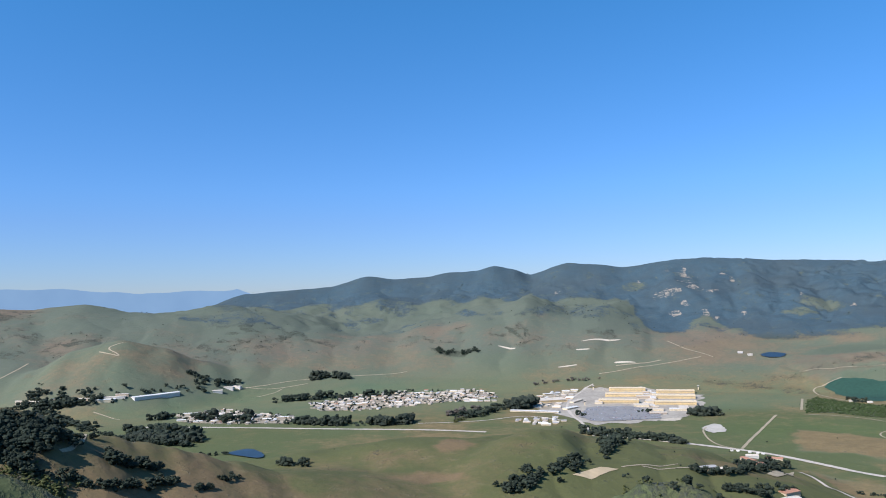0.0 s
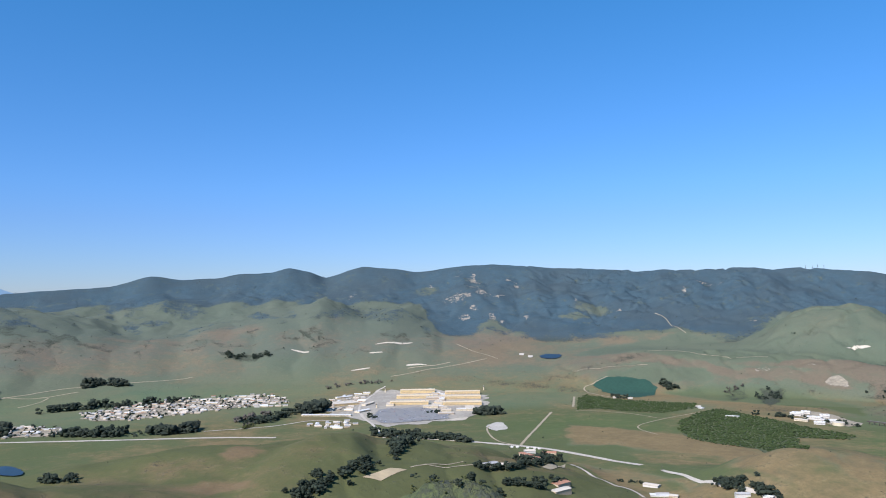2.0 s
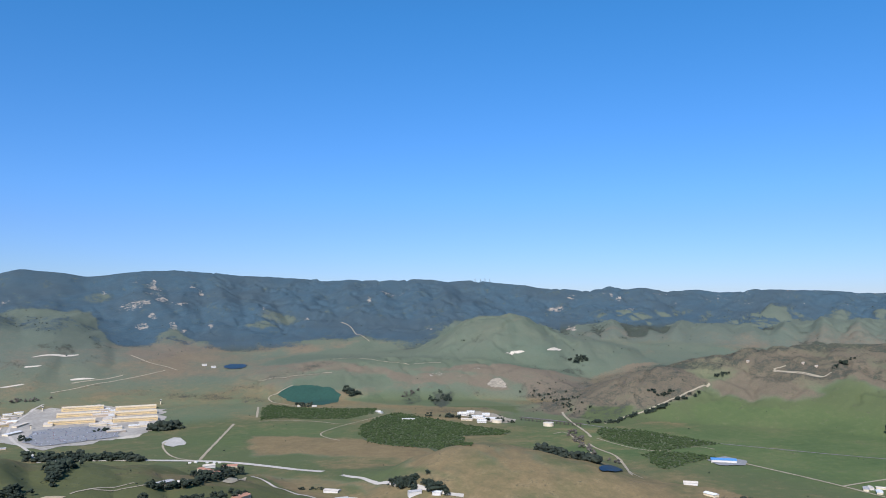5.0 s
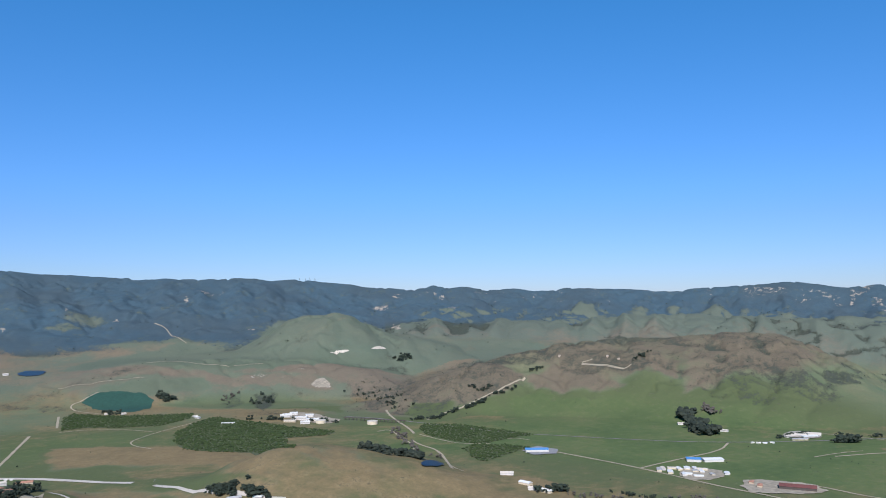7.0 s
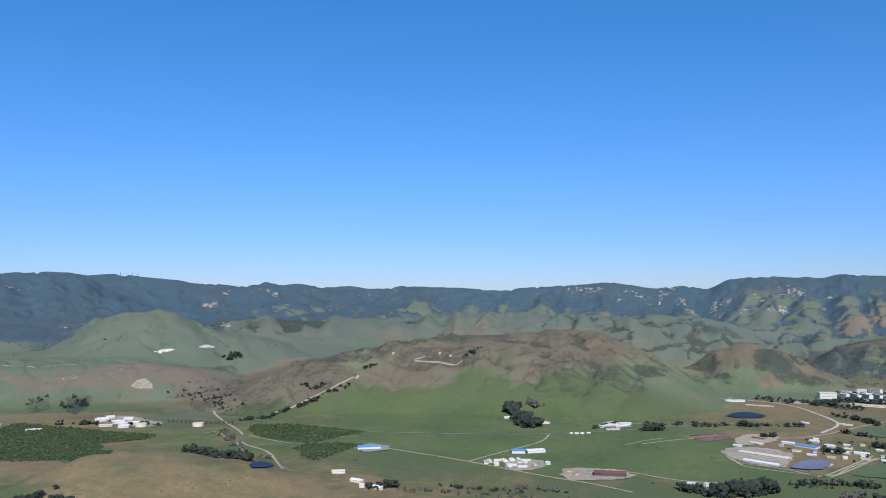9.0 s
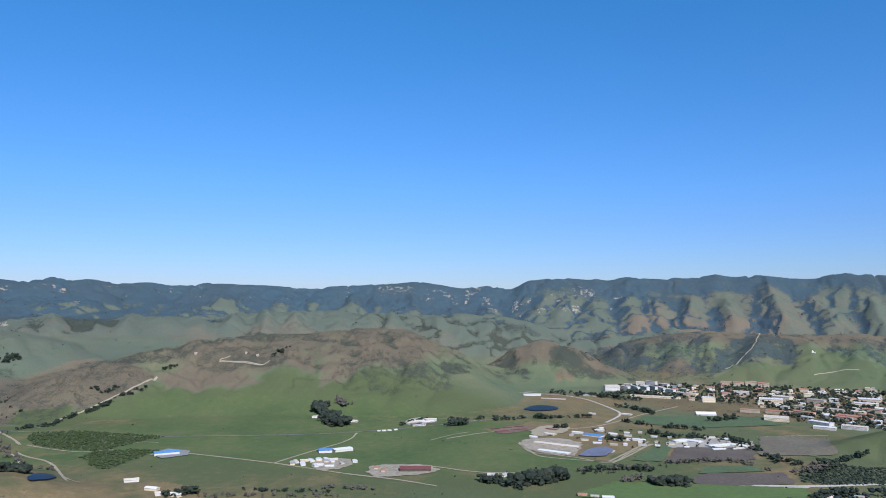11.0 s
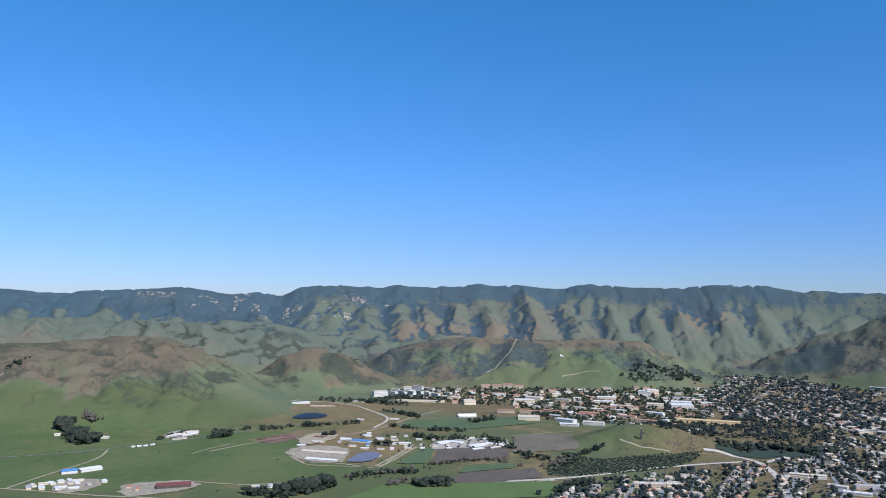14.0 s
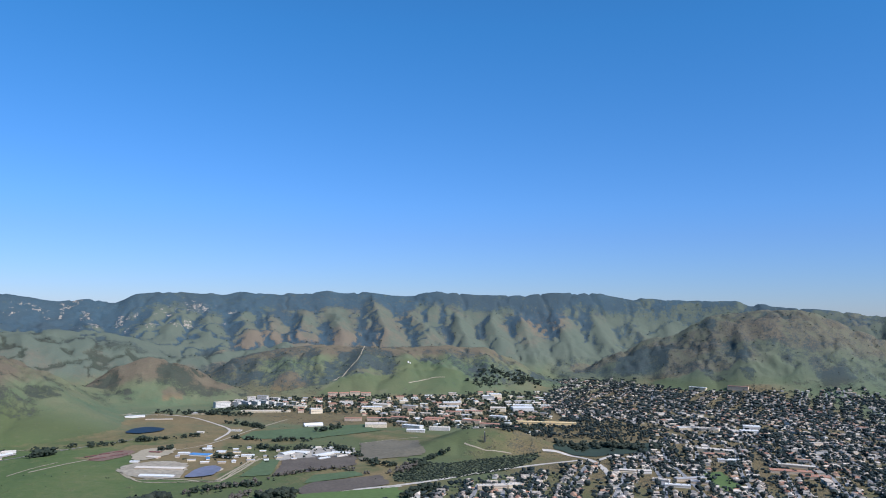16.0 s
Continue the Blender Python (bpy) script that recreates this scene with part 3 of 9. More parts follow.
# ---------------------------------------------------------------- plan of plant cover: outline, kind, strength, soft rim in metres
ZONES = {
    "flank": ([(47.42, 2332), (47.94, 2640), (49.80, 3100), (52.00, 3196), (55.90, 2652), (57.56, 2580), (55.91, 2476), (54.27, 2428), (51.84, 2396), (50.25, 2272)], 'dry', 0.85, 18),
    "flank_foot": ([(48.19, 2332), (49.05, 2424), (51.43, 2424), (52.16, 2416), (51.04, 2328), (49.85, 2280)], 'green', 0.9, 14),
    "crest_band": ([(52.00, 3196), (54.24, 3288), (56.72, 2756), (59.23, 3608), (61.76, 3712), (64.29, 2876), (68.51, 2869), (68.51, 2825), (64.29, 2860), (60.91, 2792), (58.39, 2680), (56.73, 2676), (54.25, 2674)], 'scrub', 0.5, 16),
    "plateau": ([(57.56, 2576), (59.23, 2668), (61.76, 2800), (64.29, 2860), (68.51, 2830), (68.49, 2536), (66.39, 2604), (64.28, 2548), (61.76, 2528), (60.08, 2496), (57.98, 2512)], 'dry', 0.8, 26),
    "plateau_tufts": ([(59.65, 2676), (61.76, 2792), (65.56, 2776), (66.81, 2636), (64.28, 2572), (60.91, 2596)], 'scrub', 0.46, 20),
    "canyon_brown": ([(44.01, 2972), (50.20, 3108), (48.06, 2580), (47.26, 2372), (45.95, 2390), (44.42, 2796)], 'dry', 0.75, 20),
    "canyon_scrub": ([(45.17, 2772), (47.46, 2804), (49.02, 2964), (48.24, 2712), (47.29, 2466), (46.41, 2416), (45.57, 2512)], 'scrub', 0.4, 16),
    "quarry_band": ([(26.02, 3160), (28.92, 3116), (33.12, 3052), (35.22, 2948), (39.43, 2952), (41.92, 2924), (43.56, 2828), (41.91, 2824), (39.42, 2856), (35.22, 2868), (33.54, 2937), (31.02, 2984), (27.67, 3004)], 'dry', 0.8, 18),
    "quarry_rock": ([(35.86, 2944), (37.33, 2968), (39.43, 2952), (40.88, 2904), (39.42, 2896), (37.33, 2916)], 'rock', 0.42, 14),
    "quarry_face": ([(41.50, 2844), (41.84, 2896), (42.54, 2892), (43.15, 2848), (42.32, 2832)], 'rock', 0.6, 8),
    "spur_foot": ([(34.38, 2836), (39.41, 2832), (43.54, 2648), (43.86, 2412), (41.48, 2556), (35.21, 2628), (31.02, 2780)], 'green', 0.8, 24),
    "spur_dots": ([(35.22, 2792), (35.72, 2828), (36.56, 2832), (36.69, 2768), (36.14, 2628), (35.47, 2656)], 'scrub', 0.45, 12),
    "spur_dots_b": ([(37.32, 2812), (38.16, 2820), (39.00, 2820), (38.74, 2688), (38.23, 2520), (37.56, 2628)], 'scrub', 0.7, 12),
    "canyon_east": ([(43.98, 2896), (46.02, 2922), (50.79, 3156), (48.80, 2696), (47.42, 2449), (46.58, 2447), (45.58, 2732), (44.38, 2820)], 'dry', 0.75, 22),
    "canyon_east_scrub": ([(44.78, 2832), (46.00, 2828), (48.81, 2976), (47.59, 2500), (46.98, 2453), (45.99, 2716)], 'scrub', 0.3, 18),
    "hill_brow": ([(68.51, 2821), (70.18, 2836), (72.67, 2800), (74.72, 2820), (76.11, 2672), (76.71, 2656), (72.64, 2568), (70.98, 2502), (68.48, 2444)], 'dry', 0.75, 26),
    "hill_scrub_a": ([(73.88, 2636), (76.71, 2612), (78.35, 2552), (77.47, 2476), (75.08, 2484), (73.87, 2580)], 'scrub', 0.44, 14),
    "hill_scrub_b": ([(71.07, 2564), (72.02, 2536), (73.04, 2464), (74.05, 2412), (73.44, 2376), (72.01, 2450)], 'scrub', 0.5, 12),
    "hill_scrub_c": ([(77.11, 2640), (79.86, 2736), (80.81, 2816), (78.67, 2600)], 'scrub', 0.8, 12),
    "cone_scrub": ([(85.38, 3216), (86.25, 3232), (88.00, 3204), (89.69, 3132), (88.66, 3096), (86.92, 3076), (85.69, 3140)], 'scrub', 0.6, 8),
    "cone_scrub_b": ([(84.24, 3216), (84.94, 3196), (84.77, 3124), (84.30, 3144)], 'scrub', 0.5, 8),
    "cone_top": ([(84.44, 3256), (85.55, 3960), (87.33, 3312), (88.70, 3236), (88.00, 3212), (86.25, 3236)], 'dry', 0.85, 14),
    "cone_scar": ([(86.03, 3088), (87.63, 3124), (87.44, 3056), (86.02, 3028)], 'dry', 0.9, 8),
    "campus_hill": ([(88.75, 3272), (90.09, 3888), (96.35, 3524), (98.80, 3424), (97.98, 3204), (96.35, 3075), (93.46, 3172), (91.37, 3152), (90.10, 3192)], 'scrub', 0.36, 14),
    "campus_hill_scar": ([(93.24, 3300), (94.07, 3408), (95.32, 3408), (96.35, 3356), (95.73, 3296), (94.28, 3260)], 'dry', 1.0, 10),
    "letter_foot": ([(97.58, 3124), (98.79, 3340), (100.20, 3364), (102.18, 3154)], 'green', 0.95, 10),
    "letter_face": ([(101.57, 3208), (102.61, 3500), (104.27, 3640), (106.96, 3468), (108.99, 3292)], 'green', 0.75, 16),
    "camp_gully": ([(-1.62, 3348), (0.06, 3280), (2.60, 3248), (1.39, 3184), (0.05, 3224)], 'scrub', 0.72, 14),
    "west_dots": ([(-26.58, 3524), (-24.52, 3544), (-24.45, 3496), (-26.41, 3468)], 'scrub', 0.6, 8),
    "mound": ([(-28.20, 932), (-26.22, 956), (-24.16, 988), (-18.71, 1931), (-17.96, 1728), (-19.84, 984), (-23.45, 920), (-26.54, 920)], 'dry', 0.62, 12),
    "bare_shoulder": ([(-26.62, 952), (-25.54, 984), (-24.16, 2222), (-23.98, 2112), (-25.54, 964)], 'rock', 0.32, 8),
    "homestead_meadow": ([(18.94, 1272), (21.87, 1364), (23.53, 1368), (25.62, 1428), (26.86, 1368), (27.68, 1308), (19.36, 1204)], 'lush', 0.9, 10),
    "roadside_brown": ([(24.80, 1632), (30.19, 1536), (33.84, 1444), (35.43, 1324), (31.00, 1484), (27.70, 1516), (25.62, 1512)], 'dry', 0.75, 12),
    "red_stain_a": ([(-1.38, 1342), (0.31, 1449), (1.97, 1355), (1.12, 1320), (-0.56, 1316)], 'dry', 0.85, 26),
    "red_stain_b": ([(-4.77, 1184), (-2.26, 1236), (1.49, 1180), (1.89, 1136), (-2.29, 1144)], 'dry', 0.85, 26),
    "red_stain_c": ([(35.19, 1460), (37.29, 1808), (39.36, 1378), (38.52, 1340), (36.44, 1368)], 'dry', 0.85, 26),
    "red_stain_d": ([(41.44, 1461), (43.90, 1553), (45.91, 1436), (47.48, 1388), (45.09, 1388)], 'dry', 0.85, 26),
    "dome_scrub": ([(81.3, 3880), (82.36, 4008), (83.39, 4072), (84.39, 4068), (85.03, 3984), (83.7, 3900), (82.34, 3896)], 'scrub', 0.5, 10),
    "letter_west_brush": ([(89.24, 3692), (91.86, 3684), (95.05, 4016), (96.53, 3692), (96.56, 3480), (95.55, 3276), (94.34, 3260), (93.11, 3384), (91.93, 3388), (90.84, 3200)], 'scrub', 0.46, 14),
    "letter_mid_brush": ([(97.34, 3464), (98.35, 3624), (100.01, 3752), (102.31, 3696), (102.63, 3460), (100.87, 3484), (98.8, 3388), (96.77, 3256)], 'scrub', 0.72, 12),
    "letter_east_brush": ([(105.47, 3732), (108.0, 3740), (110.11, 3700), (112.2, 3716), (110.95, 3448), (108.86, 3392), (107.17, 3512)], 'scrub', 0.52, 14),
    "letter_green_foot": ([(96.78, 3208), (98.39, 3360), (100.04, 3404), (102.13, 3436), (102.57, 3276), (100.07, 3232)], 'green', 0.9, 10),
    "letter_green_mid": ([(103.17, 3548), (105.06, 3532), (108.01, 3468), (108.78, 3328), (105.09, 3280), (103.24, 3316)], 'green', 0.8, 12),
    "pass_meadow": ([(87.61, 3928), (90.28, 3972), (93.04, 4144), (95.05, 4020), (93.05, 3708), (90.3, 3904), (88.38, 3880)], 'green', 0.9, 14),
    "canyon_shade": ([(43.78, 2860), (44.59, 2912), (46.93, 2812), (48.86, 2980), (49.79, 2552), (47.67, 2464), (46.5, 2460), (44.56, 2776)], 'scrub', 0.2, 12),
    "bench_scar": ([(36.43, 2936), (38.09, 2964), (40.97, 2928), (42.79, 2892), (42.19, 2912), (39.74, 2916), (37.26, 2920)], 'rock', 0.42, 5),
    "cliff_band": ([(72.04, 4672), (73.23, 4728), (75.54, 4680), (78.16, 4708), (77.97, 4672), (75.53, 4644), (73.21, 4644)], 'rock', 0.46, 8),
    "cliff_band_east": ([(85.19, 4508), (86.23, 4648), (87.93, 4676), (89.12, 4660), (87.94, 4572), (86.25, 4480)], 'rock', 0.40, 12),
    "north_oak_hill": ([(-17.52, 3856), (-15.96, 4068), (-13.98, 4092), (-13.99, 3644), (-15.97, 3580), (-17.33, 3692)], 'scrub', 0.34, 20),
    "north_oak_slope": ([(-5.35, 4232), (-4.28, 4336), (-2.81, 4288), (-1.98, 4172), (-3.68, 4152)], 'scrub', 0.5, 16),
    "green_knob": ([(3.95, 3876), (6.42, 4376), (8.35, 4076), (7.29, 3656), (4.78, 3616)], 'green', 0.9, 16),
    "north_bowl": ([(9.56, 3680), (11.42, 3764), (12.82, 3760), (13.19, 3556), (11.35, 3384), (9.73, 3444)], 'green', 0.7, 16),
    "apron_green": ([(24.67, 3296), (27.18, 3448), (32.67, 3620), (36.87, 3400), (39.77, 3208), (45.81, 3176), (49.66, 3196), (47.74, 3140), (37.68, 3000), (31.4, 3048)], 'green', 0.85, 24),
    "apron_green_low": ([(27.18, 2936), (33.5, 2956), (34.75, 2872), (30.54, 2828), (27.18, 2840)], 'green', 0.8, 16),
    "west_brown": ([(-24.17, 3088), (-22.74, 3140), (-18.68, 3332), (-15.22, 3076), (-16.78, 2892), (-21.66, 2796), (-25.21, 2896)], 'dry', 0.3, 40),
    "north_brown": ([(-15.2, 3396), (-7.9, 3564), (-1.19, 3448), (-1.23, 3176), (-7.94, 3104), (-14.03, 3144)], 'dry', 0.5, 60),
    "mid_brown_slope": ([(10.95, 3380), (16.91, 3544), (20.29, 3444), (20.23, 3184), (14.89, 3204), (12.13, 3276)], 'dry', 0.55, 30),
    "unit_dirt": ([(83.51, 1864), (84.75, 1996), (87.92, 2100), (90.09, 2084), (92.54, 1984), (91.83, 1856), (89.69, 1684), (87.16, 1724), (84.36, 1744)], 'dry', 0.75, 16),
    "unit_dirt_north": ([(80.92, 2036), (84.39, 2172), (87.56, 2180), (90.81, 2204), (90.45, 2092), (86.44, 2044), (81.5, 1980)], 'dry', 0.7, 14),
    "campus_dirt": ([(83.64, 2636), (85.36, 2832), (87.96, 2760), (90.84, 2740), (91.19, 2512), (89.04, 2476), (86.47, 2592)], 'dry', 0.75, 12),
    "field_brown": ([(93.72, 1868), (99.55, 1960), (100.29, 1812), (93.87, 1712)], 'dry', 0.8, 14),
    "hill_streaks_a": ([(71.33, 2544), (72.01, 2524), (73.35, 2468), (74.35, 2436), (74.19, 2384), (73.18, 2432), (72.01, 2484)], 'scrub', 0.5, 10),
    "hill_streaks_b": ([(73.18, 2592), (74.69, 2632), (75.61, 2544), (75.6, 2480), (74.35, 2556)], 'scrub', 0.5, 12),
    "hill_streaks_c": ([(74.25, 2592), (75.18, 2588), (76.45, 2548), (77.67, 2516), (77.45, 2456), (76.16, 2476), (75.2, 2528)], 'scrub', 0.5, 10),
    "hill_dark_run": ([(77.07, 2636), (78.02, 2728), (79.49, 2692), (79.99, 2676), (79.02, 2620), (77.72, 2628)], 'scrub', 0.7, 8),
    "cone_gully": ([(82.26, 3232), (82.92, 3232), (83.25, 3192), (82.61, 3072), (82.36, 3080)], 'scrub', 0.6, 6),
    "cone_east_brush": ([(85.41, 3180), (88.09, 3224), (90.28, 3176), (90.62, 3132), (88.94, 3148), (86.59, 3100), (85.42, 3136)], 'scrub', 0.5, 8),
    "brow_straw": ([(57.31, 2584), (59.71, 2628), (63.31, 2580), (64.64, 2520), (62.67, 2484), (59.73, 2520), (57.8, 2544)], 'dry', 0.8, 26),
    "hill_green_foot": ([(55.91, 2452), (58.12, 2492), (61.69, 2464), (65.32, 2432), (68.33, 2272), (68.67, 2064), (63.03, 2020), (58.17, 2072), (55.62, 2376)], 'lush', 0.75, 30),
    "valley_green": ([(58.18, 1984), (64.02, 1940), (68.34, 1928), (67.35, 1776), (65.03, 1684), (59.79, 1828)], 'lush', 0.85, 16),
    "valley_green_b": ([(76.91, 1860), (79.77, 1968), (83.36, 1956), (83.38, 1812), (84.71, 1712), (84.72, 1644), (81.13, 1564), (77.59, 1640), (74.45, 1656), (74.41, 1848)], 'lush', 0.8, 20),
    "wheat_stain": ([(24.22, 2100), (28.13, 2052), (35.65, 1968), (43.08, 1448), (47.99, 1432), (43.09, 1368), (34.54, 1748), (27.49, 1820), (24.25, 1820)], 'dry', 0.95, 22),
    "wheat_green": ([(24.25, 1820), (27.49, 1756), (34.55, 1508), (39.13, 1340), (34.57, 1424), (24.26, 1764)], 'green', 0.5, 14),
    "hill_dark_left": ([(116.93, 4184), (119.15, 4188), (122.71, 4176), (123.55, 4080), (122.3, 3964), (120.33, 3908), (117.53, 4036)], 'scrub', 0.42, 16),
    "hill_gully": ([(125.0, 4032), (126.86, 3956), (127.75, 3812), (127.0, 3748), (126.1, 3892)], 'scrub', 0.5, 10),
    "hill_green_skirt": ([(121.11, 3852), (124.96, 3804), (131.12, 3832), (132.12, 3764), (126.8, 3664), (122.27, 3684)], 'green', 0.8, 12),
    "hill_brown_top": ([(123.1, 4180), (128.73, 4176), (131.55, 4176), (135.81, 4172), (135.75, 3984), (130.45, 3912), (125.0, 4024)], 'dry', 0.5, 20),
    "hill_wood_right": ([(131.62, 3792), (133.81, 3888), (134.6, 3800), (132.44, 3724)], 'scrub', 0.75, 10),
    "flank_tufts": ([(47.42, 2332), (47.94, 2640), (49.80, 3100), (52.00, 3196), (55.90, 2652), (57.56, 2580), (55.91, 2476), (54.27, 2428), (51.84, 2396), (50.25, 2272)], 'scrub', 0.34, 20),
    "east_hill_brown": ([(118.52, 4100), (121.17, 4164), (124.79, 4136), (128.21, 4128), (130.16, 4140), (130.11, 3948), (128.16, 3928), (124.74, 3924), (122.95, 3912)], 'dry', 0.7, 22),
    "east_hill_shade": ([(118.36, 4032), (118.91, 4140), (120.79, 4152), (122.8, 4092), (122.42, 3940), (120.75, 3908), (119.26, 3936)], 'scrub', 0.82, 22),
    "east_hill_crown": ([(121.17, 4160), (123.72, 4148), (124.61, 4164), (125.67, 4136), (125.65, 4048), (124.25, 4140), (122.63, 4160)], 'scrub', 0.75, 8),
    "east_hill_dell": ([(126.32, 3980), (127.0, 3948), (127.15, 3896), (127.89, 3916), (127.79, 3808), (126.95, 3808), (126.53, 3892)], 'scrub', 0.8, 9),
    "east_hill_dell_b": ([(124.75, 3936), (125.44, 3928), (126.28, 3832), (125.6, 3852)], 'scrub', 0.65, 7),
    "east_hill_strip": ([(123.74, 3908), (124.55, 3856), (126.09, 3768), (126.08, 3728), (125.05, 3764)], 'scrub', 0.65, 6),
    "east_hill_foot": ([(126.95, 3788), (128.11, 3772), (128.26, 3716), (127.6, 3704)], 'scrub', 0.78, 8),
    "east_hill_green": ([(123.37, 3820), (124.37, 3828), (125.4, 3760), (124.0, 3760)], 'green', 0.8, 9),
    "east_hill_green_b": ([(128.26, 3720), (128.45, 3816), (129.77, 3884), (130.11, 3792), (129.08, 3736)], 'green', 0.7, 12),
    "wall_green": ([(23.85, 3864), (24.57, 3908), (25.75, 3912), (26.09, 3872), (25.11, 3816)], 'green', 0.75, 12),
    "wall_red": ([(32.76, 3828), (33.47, 3912), (34.28, 3892), (34.39, 3768), (33.45, 3716)], 'dry', 0.7, 14),
    "cone_side_scrub": ([(9.42, 3668), (9.89, 3968), (11.1, 3888), (12.53, 3784), (11.92, 3604), (10.3, 3560)], 'scrub', 0.42, 14),
    "north_scrub_a": ([(0.88, 4004), (1.42, 4136), (2.23, 3932), (2.46, 3716), (1.72, 3740)], 'scrub', 0.6, 10),
    "north_scrub_b": ([(-5.01, 4292), (-4.55, 4456), (-3.03, 4380), (-1.88, 4260), (-3.18, 4228), (-4.53, 4236)], 'scrub', 0.62, 14),
    "north_scrub_c": ([(5.18, 3576), (6.72, 3684), (8.69, 4140), (9.01, 4052), (7.9, 3648), (5.95, 3548)], 'scrub', 0.5, 14),
    "vee_gully_a": ([(4.35, 3468), (4.62, 3468), (5.5, 3360), (5.89, 3316), (5.59, 3312), (4.81, 3384)], 'scrub', 0.7, 6),
    "vee_gully_b": ([(6.04, 3416), (6.35, 3436), (6.12, 3348), (5.82, 3320)], 'scrub', 0.7, 6),
    "barn_gully": ([(14.06, 3920), (14.39, 3936), (15.05, 3840), (14.88, 3804)], 'scrub', 0.65, 6),
    "barn_gully_b": ([(15.22, 3672), (15.72, 3856), (16.13, 3872), (16.47, 3688), (15.97, 3584)], 'scrub', 0.7, 8),
    "wall_outcrop_a": ([(17.01, 4500), (17.28, 4588), (17.62, 4568), (17.77, 4504), (17.47, 4432)], 'rock', 0.6, 5),
    "wall_outcrop_b": ([(17.43, 4200), (17.79, 4304), (18.24, 4296), (18.44, 4232), (18.04, 4168)], 'rock', 0.6, 5),
    "wall_outcrop_c": ([(16.59, 4176), (16.89, 4212), (17.26, 4172), (17.43, 4140), (17.1, 4132)], 'rock', 0.6, 5),
    "wall_outcrop_d": ([(17.09, 3988), (17.39, 4032), (17.77, 4012), (17.93, 3968), (17.6, 3952)], 'rock', 0.6, 5),
    "wall_outcrop_e": ([(16.22, 3904), (16.6, 3944), (17.09, 3940), (17.3, 3904), (16.87, 3868)], 'rock', 0.6, 5),
    "wall_outcrop_f": ([(18.52, 3856), (18.76, 3952), (19.06, 3912), (19.19, 3832), (18.92, 3776)], 'rock', 0.6, 5),
    "wall_outcrop_g": ([(20.43, 4352), (20.61, 4448), (20.84, 4452), (20.94, 4344), (20.73, 4316)], 'rock', 0.6, 5),
    "wall_outcrop_h": ([(14.05, 4448), (14.28, 4492), (14.58, 4464), (14.71, 4428), (14.45, 4416)], 'rock', 0.6, 5),
    "wall_outcrop_i": ([(32.43, 4296), (32.58, 4360), (32.76, 4332), (32.84, 4288), (32.67, 4204)], 'rock', 0.6, 5),
    "wall_outcrop_j": ([(24.83, 4056), (25.01, 4116), (25.24, 4116), (25.34, 4068), (25.13, 4044)], 'rock', 0.6, 5),
    "wall_outcrop_k": ([(45.98, 4416), (46.44, 4476), (47.01, 4484), (47.26, 4404), (46.74, 4356)], 'rock', 0.6, 5),
    "wall_outcrop_l": ([(47.42, 4560), (47.58, 4596), (47.77, 4592), (47.84, 4564), (47.67, 4548)], 'rock', 0.6, 5),
    "wall_outcrop_m": ([(50.45, 4560), (50.65, 4608), (50.88, 4600), (50.98, 4552), (50.76, 4536)], 'rock', 0.6, 5),
    "wall_outcrop_n": ([(50.94, 4540), (51.18, 4568), (51.47, 4580), (51.6, 4552), (51.33, 4520)], 'rock', 0.6, 5),
    "wall_outcrop_o": ([(51.57, 4340), (51.89, 4440), (52.3, 4424), (52.47, 4332), (52.11, 4332)], 'rock', 0.6, 5),
    "wall_outcrop_p": ([(47.28, 4056), (47.61, 4128), (48.01, 3964), (48.18, 3888), (47.82, 3896)], 'rock', 0.6, 5),
    "wall_outcrop_q": ([(36.93, 3836), (37.16, 3852), (37.44, 3848), (37.57, 3808), (37.31, 3792)], 'rock', 0.6, 5),
    "wall_outcrop_r": ([(18.91, 4144), (19.26, 4192), (19.72, 4200), (19.92, 4176), (19.51, 4124)], 'rock', 0.6, 5),
    "wall_outcrop_s": ([(21.01, 3864), (21.22, 3892), (21.48, 3868), (21.6, 3824), (21.36, 3816)], 'rock', 0.6, 5),
    "wall_outcrop_t": ([(19.19, 3768), (19.49, 3812), (19.87, 3820), (20.04, 3800), (19.7, 3772)], 'rock', 0.6, 5),
    "wall_outcrop_u": ([(27.74, 3984), (27.97, 4004), (28.27, 4000), (28.41, 3992), (28.14, 3944)], 'rock', 0.6, 5),
}

import functools

# ---------------------------------------------------------------- ground sheet
def blob(x, y, bearing, distance, across, deep, turn=0.0, soft=0.45):
    """1 inside an oval on the plan, fading to 0 at its rim; across is square to the line of sight."""
    cx, cy = site(bearing, distance)
    a = radians(bearing + turn)
    u = ((x - cx) * math.cos(a) - (y - cy) * math.sin(a)) / across
    v = ((x - cx) * math.sin(a) + (y - cy) * math.cos(a)) / deep
    return 1 - ease(1 - soft, 1 + soft, np.hypot(u, v))


